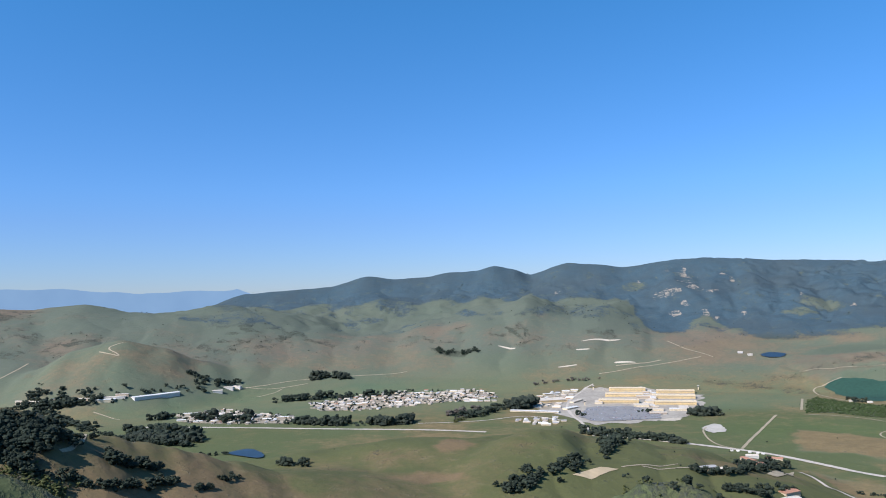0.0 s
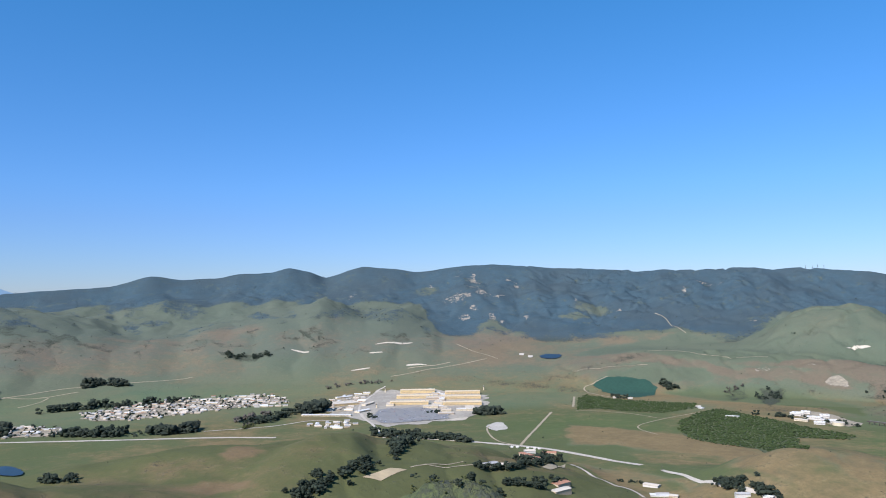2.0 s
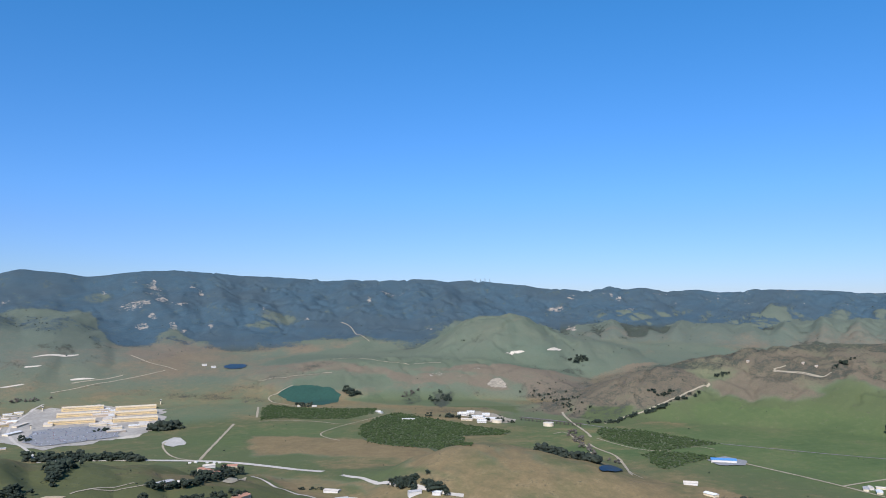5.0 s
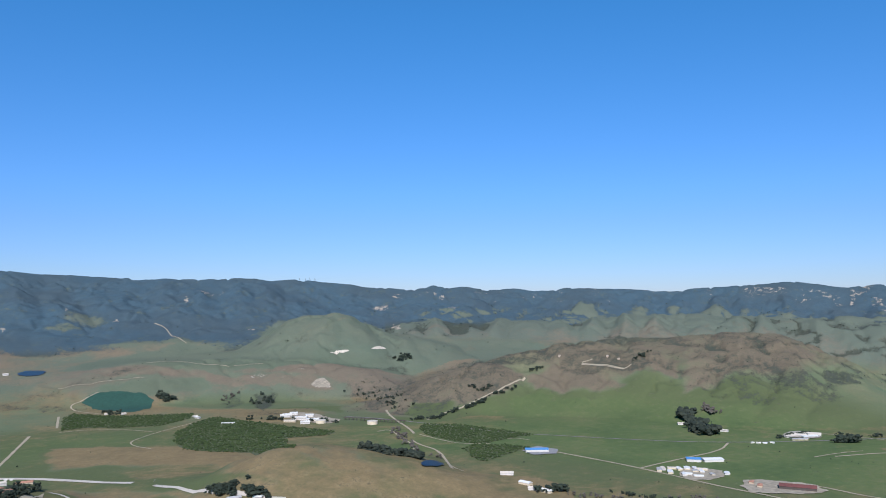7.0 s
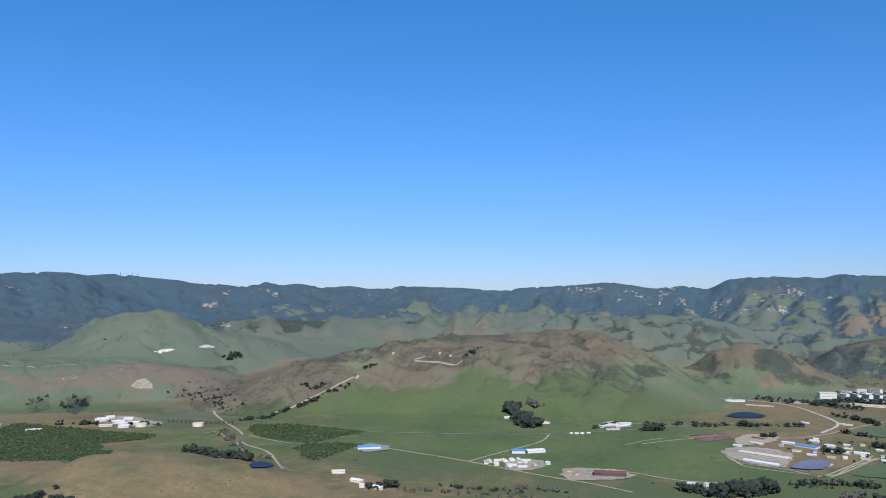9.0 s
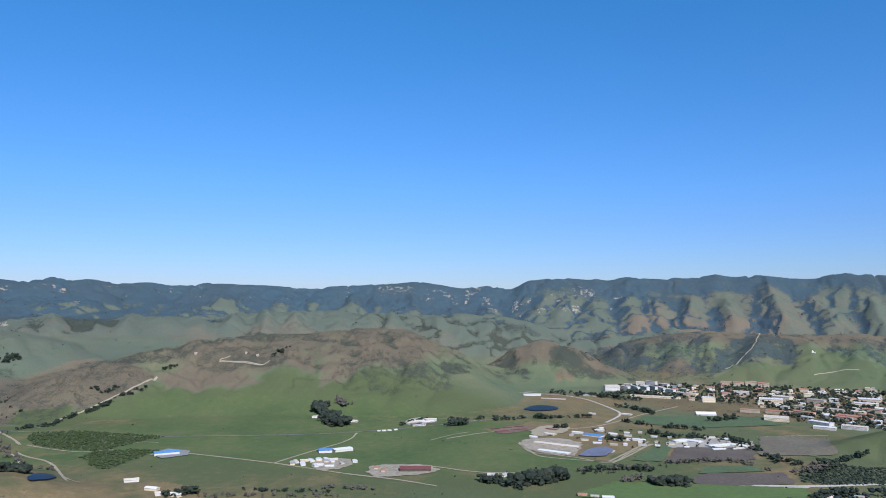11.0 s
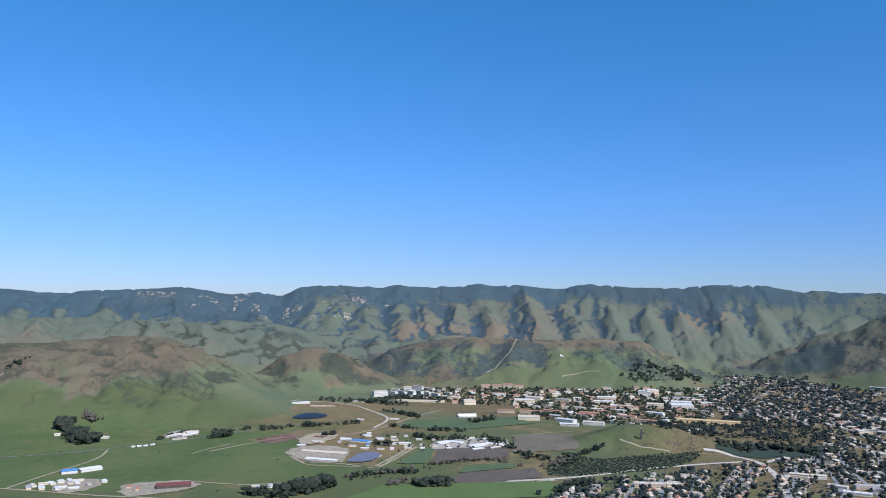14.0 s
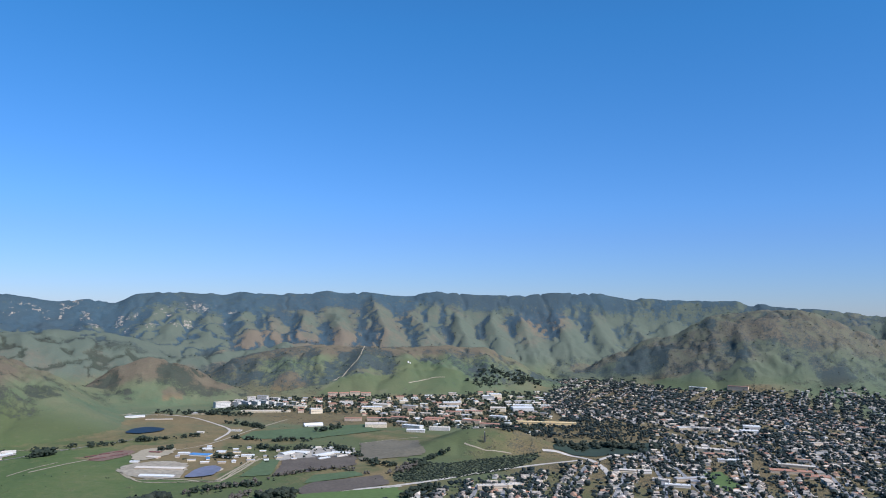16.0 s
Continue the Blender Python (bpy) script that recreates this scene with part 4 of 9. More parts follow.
def zone_share(sites, rim):
    """1 inside an outline on the plan, fading over an uneven rim."""
    xy = [site(b, r) for b, r in sites]
    xs, ys = [p[0] for p in xy], [p[1] for p in xy]
    near = (GRID_X > min(xs) - 60) & (GRID_X < max(xs) + 60) & (GRID_Y > min(ys) - 60) & (GRID_Y < max(ys) + 60)
    x, y = GRID_X[near], GRID_Y[near]
    x, y = x + 34 * (fbm(x / 50, y / 50, 3, 15) - 0.5), y + 34 * (fbm(x / 50, y / 50, 3, 16) - 0.5)
    apart, within = np.full(x.shape, 1e9), np.zeros(x.shape, bool)
    for (x0, y0), (x1, y1) in zip(xy, xy[1:] + xy[:1]):
        dx, dy = x1 - x0, y1 - y0
        s = np.clip(((x - x0) * dx + (y - y0) * dy) / max(1e-6, dx * dx + dy * dy), 0, 1)
        apart = np.minimum(apart, np.hypot(x - x0 - s * dx, y - y0 - s * dy))
        within ^= ((y0 > y) != (y1 > y)) & (x < dx * (y - y0) / (dy if abs(dy) > 1e-9 else 1e-9) + x0)
    share = np.zeros(GRID_X.shape)
    share[near] = ease(-rim, rim, np.where(within, apart, -apart))
    return share


BRUSH_FOOT = [(-15, 4380), (13.5, 4150), (14.6, 3652), (15.7, 3500), (16.9, 3544), (18.1, 3676), (18.9, 3790), (20.3, 3660), (21.8, 3552), (23.2, 3480), (25.3, 3540),
              (27.7, 3580), (29.9, 3668), (32.3, 3684), (33.9, 3636), (35.6, 3576), (37.3, 3640), (38.5, 3800), (42, 4100), (45.5, 4148), (47, 4016), (49, 4164),
              (51.2, 3950), (52.9, 3720), (54.1, 4004), (56.2, 4204), (59.7, 4304), (61.8, 4264), (65.3, 4428), (68, 4400), (74, 4400), (80, 4460), (84, 4460)]


@functools.lru_cache(None)
def land_cover():
    """Where scrub, straw, bare earth and lush grass grow."""
    x, y, z, b, r = GRID_X, GRID_Y, GRID_Z, GRID_B, GRID_R
    n1, n2, n3 = fbm(x / 260, y / 260, 4, 71), fbm(x / 700, y / 700, 3, 72), fbm(x / 60, y / 60, 3, 73)
    up = GRID_LIFT
    scrub, dry, rock, lush = np.zeros(x.shape), np.zeros(x.shape), np.zeros(x.shape), np.zeros(x.shape)
    dry += 0.38 + 1.5 * (n2 - 0.5) + 0.9 * (n1 - 0.5)
    # the long escarpment: closed brush above its foot in the west, brush on shaded slopes and in hollows in the east
    wall = np.maximum(up["escarpment_west"], up["escarpment_middle"])
    foot = np.interp(b, [p[0] for p in BRUSH_FOOT], [p[1] for p in BRUSH_FOOT])
    inside_brush = r - foot + (200 + 330 * ease(44, 52, b)) * (n1 - 0.5) + (110 + 120 * ease(44, 52, b)) * (n3 - 0.5) + (90 + 200 * ease(44, 52, b)) * (GRID_CUT - 0.3)
    brush = ease(-60, 70, inside_brush) * ease(0.0, 0.02, wall)
    sunny = ease(0.40, 0.66, GRID_SOUTH + 0.4 * (n1 - 0.5) + 0.2 * (n3 - 0.5))
    brush = brush * (1 - 0.85 * sunny * ease(45, 52, b) * ease(0.72, 0.5, wall + 0.2 * (n1 - 0.5))) * (1 - 0.22 * ease(0.54, 0.68, n3))
    e = np.maximum(up["escarpment_east"], up["escarpment_end"])
    ravine = np.abs(fbm(x / 150, y / 150, 4, 45) - 0.5) * 2
    creek = ease(0.13, 0.04, ravine) * ease(0.40, 0.52, n2 + 0.5 * (n1 - 0.5))
    patchy = fbm(b / 2.4, e * 2.2, 3, 85) - 0.5
    leafy = 0.9 * patchy + 0.18 * creek + 0.07 + 0.95 * (0.26 - GRID_SOUTH) + 0.7 * (n1 - 0.5) + 0.35 * (n3 - 0.5) + 0.4 * (GRID_CUT - 0.3) + 0.75 * (e - 0.58)
    face = ease(-0.10, 0.30, leafy) * ease(0.03, 0.12, e) * (1 - 0.45 * ease(114, 121, b) * ease(0.95, 0.7, e))
    face = np.maximum(face, ease(0.70, 0.86, np.maximum(e, wall) + 0.3 * (n1 - 0.5)) * (1 - 0.6 * ease(118, 123, b)))
    scrub = np.maximum(brush * ease(85, 82, b), 0.84 * face)
    dry = np.maximum(dry, (0.55 + 0.9 * (n1 - 0.5)) * ease(0.1, 0.4, e) * ease(116, 104, b))
    dry = dry * (1 - 0.6 * ease(113, 118, b) * ease(0.03, 0.15, e))
    mid = ease(0.02, 0.2, up["middle_hills"]) * ease(0.3, 0.1, up["brown_hill"])
    dry = dry * (1 - mid) + mid * (0.36 + 0.8 * (n1 - 0.5))
    hollow = ease(0.04, 0.26, 0.8 * (0.22 - GRID_SOUTH) + 0.9 * (GRID_CUT - 0.35) + 0.7 * (n1 - 0.5))
    scrub = np.maximum(scrub, 0.62 * hollow * ease(0.02, 0.2, np.maximum(up["middle_hills"], up["pass_ridge"])) * ease(0.36, 0.5, n2 + 0.6 * (n3 - 0.5)))
    rock = np.maximum(rock, 0.50 * ease(0.45, 0.6, e) * ease(0.95, 0.8, e) * ease(0.55, 0.66, n3) * ease(96, 90, b))
    rock = np.maximum(rock, 0.38 * ease(0.6, 0.8, up["escarpment_middle"]) * ease(0.6, 0.7, n3) * ease(44, 48, b))
    for sb, sr, sa, sd in ((17.6, 4470, 55, 55), (16.4, 4560, 22, 60), (20.2, 4480, 30, 35), (16.2, 4180, 70, 90), (17.6, 4330, 60, 40), (18.6, 4180, 30, 40),
                           (34.0, 4450, 50, 45), (35.5, 4480, 40, 30), (8.3, 4330, 30, 40), (74.3, 4650, 110, 24), (78.2, 4650, 60, 24), (88.5, 4600, 90, 60), (54.0, 4640, 60, 20)):
        rock = np.maximum(rock, 0.50 * blob(x, y, sb, sr, 1.3 * sa, 1.3 * sd, 0, 0.7))
    rock = np.maximum(rock, 0.3 * brush * ease(0.6, 0.2, wall) * ease(0.5, 0.64, n1) * ease(0.5, 0.62, n3))
    scrub *= 1 - 0.7 * blob(x, y, 26.0, 4000, 90, 70) - 0.6 * blob(x, y, 14.0, 4380, 70, 60)
    dry = dry * (1 - 0.6 * ease(0.02, 0.1, np.maximum(up["escarpment_west"], up["escarpment_middle"])))
    # oaks along the drainage lines of the grassy hills
    grassy = np.maximum.reduce([up[k] for k in ("middle_hills", "north_hills", "north_back", "west_hills", "pass_ridge", "green_hill", "cone_hill", "letter_hill", "east_hill")])
    scrub = np.maximum(scrub, creek * ease(0.05, 0.3, grassy) * (0.85 * ease(44, 50, b) + 0.42 * ease(28, 16, b)))
    # hills
    w = np.maximum(up["west_hills"], up["north_back"])
    oaks = ease(0.61, 0.68, fbm(x / 230, y / 230, 4, 83) + 0.25 * (0.15 - GRID_SOUTH)) * ease(0.12, 0.4, np.maximum(w, up["north_hills"])) * ease(0.40, 0.56, n3)
    scrub = np.maximum(scrub, 0.52 * oaks)
    scrub = np.maximum(scrub, 0.42 * ease(0.45, 0.75, GRID_CUT) * ease(0.2, 0.5, np.maximum(w, up["north_hills"])) * ease(0.46, 0.6, n1))
    scrub = np.maximum(scrub, 0.6 * blob(x, y, -4.0, 4330, 120, 70, 0, 0.8) + 0.5 * blob(x, y, -15.5, 4120, 110, 120, 0, 0.8) + 0.45 * blob(x, y, 9.8, 3950, 90, 60, 0, 0.8) + 0.5 * blob(x, y, 7.0, 4020, 120, 60, 0, 0.8))
    dry = np.maximum(dry, 0.2 * ease(0.25, 0.7, up["trail_hill"]) + 0.4 * (n1 - 0.5))
    q = up["quarry_spur"]
    dry = np.maximum(dry, 0.85 * ease(0.42, 0.72, q + 0.5 * (n1 - 0.5)) * ease(31, 38, b) * (1 - 0.9 * ease(0.10, 0.25, up["green_hill"])))
    dry = np.where(up["green_hill"] > 0.1, np.minimum(dry, 0.3 + 0.5 * (n1 - 0.5)), dry)
    scrub = np.maximum(scrub, 0.42 * ease(0.3, 0.7, GRID_CUT) * ease(0.05, 0.2, q) * ease(33, 40, b))
    scrub = np.maximum(scrub, 0.25 * blob(x, y, 46.2, 2680, 100, 260, 0, 0.8) + 0.4 * blob(x, y, 38.5, 2500, 90, 60, 0, 0.9) + 0.42 * blob(x, y, 42.5, 2560, 70, 50, 0, 0.9))
    rock = np.maximum(rock, 0.36 * blob(x, y, 40.5, 2950, 170, 60, 0, 0.9))
    h = up["brown_hill"]
    rise = np.where(h > 0.01, (z + 45 * (n1 - 0.5)) / 215, 0)
    dry = np.where(h > 0.02, np.maximum(ease(0.33, 0.75, rise + 0.5 * ease(56, 50, b)) * 0.78 + 0.5 * (n1 - 0.5), 0.25 * dry), dry)
    scrub = np.maximum(scrub, 0.34 * ease(0.45, 0.8, rise) * ease(0.3, 0.6, n3) + 0.42 * ease(0.3, 0.6, GRID_CUT) * ease(0.08, 0.3, h) * ease(64, 70, b))
    scrub = np.maximum(scrub, 0.6 * blob(x, y, 62.5, 2880, 300, 60, 0, 0.8) + 0.42 * blob(x, y, 73.0, 2600, 130, 150, 20, 0.9) + 0.5 * blob(x, y, 79.0, 2950, 90, 60, 0, 0.8))
    scrub = np.maximum(scrub, 0.75 * blob(x, y, 55.0, 2715, 150, 45, 0, 0.7) + 0.6 * blob(x, y, 66.0, 2880, 160, 40, 0, 0.8))
    lush += 0.75 * ease(0.62, 0.04, rise + 0.3 * (n1 - 0.5)) * ease(0.0, 0.05, h) * ease(49, 56, b) * ease(80, 72, b)
    c = up["cone_hill"]
    dry = np.where(c > 0.25, np.maximum(dry, 0.9 * ease(0.35, 0.7, c)), dry)
    scrub = np.maximum(scrub, 0.85 * blob(x, y, 86.9, 3210, 70, 75, -25) + 0.6 * blob(x, y, 82.6, 3230, 40, 60))
    p = up["letter_hill"]
    shady = ease(0.0, 0.3, 0.7 * (0.24 - GRID_SOUTH) + 0.7 * (GRID_CUT - 0.35) + 0.8 * (n1 - 0.5) + 0.3 * ease(98.5, 96, b) + 0.25 * ease(106, 109, b) + 0.2 * (p - 0.5))
    scrub = np.maximum(scrub, 0.66 * shady * ease(0.08, 0.25, p))
    dry = np.maximum(dry, 0.8 * ease(0.55, 0.85, p))
    j = up["east_hill"] * ease(0.25, 0.1, e)
    shady = ease(0.02, 0.34, 0.8 * (0.12 - GRID_SOUTH) + 0.6 * (GRID_CUT - 0.35) + 0.6 * (n1 - 0.5))
    scrub = np.maximum(scrub, ease(0.03, 0.12, j) * np.maximum(0.62 * shady, 0.40 + 0.3 * (n1 - 0.5)))
    scrub = np.maximum(scrub, 0.8 * blob(x, y, 127.0, 4480, 130, 40))
    dry = np.maximum(dry, 0.62 * ease(0.35, 0.7, j + 0.3 * (n1 - 0.5)))
    pass_green = ease(108, 113, b) * ease(0.12, 0.04, j) * ease(0.5, 0.25, e) * (r > 3600)
    scrub = np.where(pass_green > 0, np.minimum(scrub, 1 - pass_green * (0.72 - 0.5 * ease(0.5, 0.62, n1))), scrub)
    dry = dry * (1 - 0.4 * pass_green)
    # near slopes
    m = up["pasture_hill"]
    dry = np.where(m > 0.05, 0.24 + 1.3 * (n1 - 0.5) + 0.5 * (n2 - 0.5), dry)
    lush = np.maximum(lush, 0.62 * ease(0.02, 0.1, m))
    lush = np.maximum(lush, 0.45 * ease(0.05, 0.2, up["wheat_hill"]))
    dry = np.where(up["wheat_hill"] > 0.05, 0.82 + 1.3 * (n1 - 0.5) + 0.5 * (n3 - 0.5), dry)
    o = up["oak_hill"]
    dry = np.maximum(dry, 0.62 * ease(0.05, 0.3, o) + 0.5 * (n1 - 0.5))
    scrub = np.maximum(scrub, 0.36 * ease(0.3, 0.6, o + 0.4 * (n3 - 0.5)) * ease(-25, -28, b))
    scrub = np.maximum(scrub, 0.5 * ease(0.25, 0.5, up["brush_knoll"]) + 0.45 * ease(0.2, 0.5, up["near_spur"]))
    # valley meadows between the farm and the brown hill
    lush = np.maximum(lush, 0.95 * blob(x, y, 66.0, 2050, 640, 420, 0, 0.8) + 0.75 * blob(x, y, 84.0, 1800, 460, 380, 0, 0.8) + 0.7 * blob(x, y, 26.0, 2080, 380, 300, 0, 0.8) + 0.5 * blob(x, y, 19.5, 1560, 260, 160, 0, 0.8) + 0.4 * blob(x, y, 47, 1950, 330, 260) + 0.3 * blob(x, y, -5, 1750, 420, 260))
    lush = np.maximum(lush, 0)
    dry = dry * (1 - 0.6 * np.clip(lush, 0, 1))
    # ground nearer than 2.7 km leaves the haze-blue green for the lush one
    lush = np.maximum(lush, (0.36 + 0.4 * (n1 - 0.5)) * ease(2700, 2100, r))
    # creek bed scrub
    scrub = np.maximum(scrub, 0.36 * blob(x, y, 22.5, 2850, 420, 40, 16, 0.9) + 0.34 * blob(x, y, 27.0, 3020, 300, 40, -20, 0.9))
    built = np.maximum(blob(x, y, 124, 2700, 620, 1350, 0, 0.3), blob(x, y, 102, 2700, 560, 330, 0, 0.3))
    dry = np.maximum(dry * (1 - built), 0.75 * built)
    scrub = np.maximum(scrub, 0.34 * built)
    for zone_sites, sort, much, rim in ZONES.values():
        share = zone_share(zone_sites, rim)
        if sort == "scrub":
            scrub = np.maximum(scrub, much * share)
        elif sort == "dry":
            dry = np.maximum(dry, share * (much + 0.5 * (n1 - 0.5)))
            lush = lush * (1 - share)
        elif sort == "rock":
            rock = np.maximum(rock, much * share)
        elif sort == "lush":
            lush, dry, scrub = np.maximum(lush, much * share), dry * (1 - share), scrub * (1 - share)
        else:
            dry, scrub, lush = dry * (1 - much * share), scrub * (1 - much * share), np.maximum(lush, np.where(r < 2600, 0.5, 0.22) * share)
    behind = (b > 141) | (r < 300)
    scrub = np.where(behind, 0.55 * n1 + 0.2, scrub)
    return [np.clip(v, 0, 1) for v in (scrub, dry, rock, lush)]


def build_ground():
    nb, nr = GRID_Z.shape
    co = np.stack([GRID_X, GRID_Y, GRID_Z], -1).reshape(-1, 3)
    rim = len(co)
    skirt_x, skirt_y = site(BEARINGS, 4990.0)
    co = np.concatenate([co, np.stack([skirt_x, skirt_y, GRID_Z[:, -1] - 60], -1), [[0, 0, GRID_Z[0, 0]]]])
    i, j = np.meshgrid(np.arange(nb), np.arange(nr - 1), indexing="ij")
    k = (i + 1) % nb
    quads = np.stack([i * nr + j, k * nr + j, k * nr + j + 1, i * nr + j + 1], -1).reshape(-1, 4)[:, ::-1]
    a = np.arange(nb)
    c = (a + 1) % nb
    edge = np.stack([a * nr + nr - 1, c * nr + nr - 1, rim + c, rim + a], -1)[:, ::-1]
    quads = np.concatenate([quads, edge])
    hub = np.stack([a * nr, c * nr, np.full(nb, len(co) - 1)], -1)[:, ::-1]
    hub = hub[:, ::-1]
    me = bpy.data.meshes.new("ground")
    loops = np.concatenate([quads.ravel(), hub.ravel()])
    sizes = np.concatenate([np.full(len(quads), 4), np.full(len(hub), 3)])
    me.vertices.add(len(co)), me.loops.add(len(loops)), me.polygons.add(len(sizes))
    me.vertices.foreach_set("co", co.ravel())
    me.loops.foreach_set("vertex_index", loops)
    me.polygons.foreach_set("loop_start", np.concatenate([[0], np.cumsum(sizes)[:-1]]))
    me.polygons.foreach_set("use_smooth", np.ones(len(sizes), bool))
    me.update(calc_edges=True)
    layer = me.attributes.new("land_cover", "FLOAT_COLOR", "POINT")
    rgba = np.stack([v.ravel() for v in land_cover()], -1)
    rgba = np.concatenate([rgba, np.full((nb + 1, 4), 0.4)])
    layer.data.foreach_set("color", rgba.astype(np.float32).ravel())
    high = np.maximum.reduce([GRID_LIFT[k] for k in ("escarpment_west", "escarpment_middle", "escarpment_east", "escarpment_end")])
    # haze-blue scrub: the escarpment, and partly the letter and east hills
    hazy_sage = np.maximum(np.where(GRID_B < 47, ease(0.0, 0.06, high), ease(0.14, 0.42, high)), 0.45 * ease(0.05, 0.3, np.maximum(GRID_LIFT["letter_hill"], GRID_LIFT["east_hill"])))
    hazy_sage = np.concatenate([hazy_sage.ravel(), np.zeros(nb + 1)])
    me.attributes.new("hazy_sage_share", "FLOAT", "POINT").data.foreach_set("value", hazy_sage.astype(np.float32))
    # serpentine soil on the knobbly hills: greyer straw
    grey = np.maximum.reduce([GRID_LIFT[k] for k in ("brown_hill", "cone_hill", "letter_hill", "quarry_spur", "east_hill", "escarpment_east")])
    grey = np.concatenate([ease(0.05, 0.3, grey).ravel(), np.zeros(nb + 1)])
    me.attributes.new("grey_soil", "FLOAT", "POINT").data.foreach_set("value", grey.astype(np.float32))
    # haze share of the grass: back ridges first, then ground past 2.8 km
    hazed = np.maximum.reduce([GRID_LIFT[k] for k in ("escarpment_west", "escarpment_middle", "escarpment_east", "escarpment_end", "far_east_hill", "west_hills", "north_back", "north_hills", "middle_hills", "pass_ridge")])
    hazed = np.maximum(ease(0.0, 0.25, hazed), 0.6 * ease(0.0, 0.25, np.maximum.reduce([GRID_LIFT[k] for k in ("green_hill", "trail_hill", "tan_spur", "east_hill", "quarry_spur")])))
    hazed = np.maximum(hazed, 0.75 * ease(2800, 3200, GRID_R) * (GRID_B < 75))
    hazed = np.concatenate([hazed.ravel(), np.zeros(nb + 1)])
    me.attributes.new("hazy_grass", "FLOAT", "POINT").data.foreach_set("value", hazed.astype(np.float32))
    turf = np.maximum(GRID_LIFT["pasture_hill"], GRID_LIFT["oak_hill"])
    turf = np.concatenate([ease(0.0, 0.12, turf).ravel(), np.zeros(nb + 1)])
    me.attributes.new("turf_share", "FLOAT", "POINT").data.foreach_set("value", turf.astype(np.float32))
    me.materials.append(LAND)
    return tagged(new("ground", me), "rolling green pasture valley rising to scrub-covered hills", "ground", kind="structure")




build_ground()


def build_backdrop():
    """Hazy coastal hills on the horizon, far behind everything else."""
    b = np.arange(-60, -11, 0.15)
    rise = [(-35.03, 1.2), (-32.08, 1.29), (-30.22, 1.22), (-28.28, 1.15), (-26.6, 1.23), (-24.88, 1.01), (-21.65, 0.78), (-19.8, 0.82), (-18.66, 0.91), (-15.95, 0.85), (-15.16, 0.96), (-14.17, 0.56), (-13.17, 0.29), (-11.96, -0.07)]
    top = np.interp(b, [p[0] for p in rise], [p[1] for p in rise]) + 0.10 * (fbm(b / 1.1, 0 * b, 4, 91) - 0.5)
    top = 350 + 4935 * np.tan(np.radians(top))
    x, y = site(b, 4935.0)
    x2, y2 = site(b, 4960.0)
    n = len(b)
    verts = np.concatenate([np.column_stack([x, y, top * 0 + 120]), np.column_stack([x, y, top]), np.column_stack([x2, y2, top * 0 + 120])])
    faces = [(k * n + i, (k + 1) * n + i, (k + 1) * n + i + 1, k * n + i + 1) for k in (0, 1) for i in range(n - 1)]
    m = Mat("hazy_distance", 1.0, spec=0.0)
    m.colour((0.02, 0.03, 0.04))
    # air haze over these hills is given as a blue emission
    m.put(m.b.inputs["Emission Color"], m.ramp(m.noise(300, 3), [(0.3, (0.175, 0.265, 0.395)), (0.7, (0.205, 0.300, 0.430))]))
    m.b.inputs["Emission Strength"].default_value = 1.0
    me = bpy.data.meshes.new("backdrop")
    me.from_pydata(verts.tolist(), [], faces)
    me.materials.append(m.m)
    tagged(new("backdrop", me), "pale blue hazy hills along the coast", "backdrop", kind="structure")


build_backdrop()

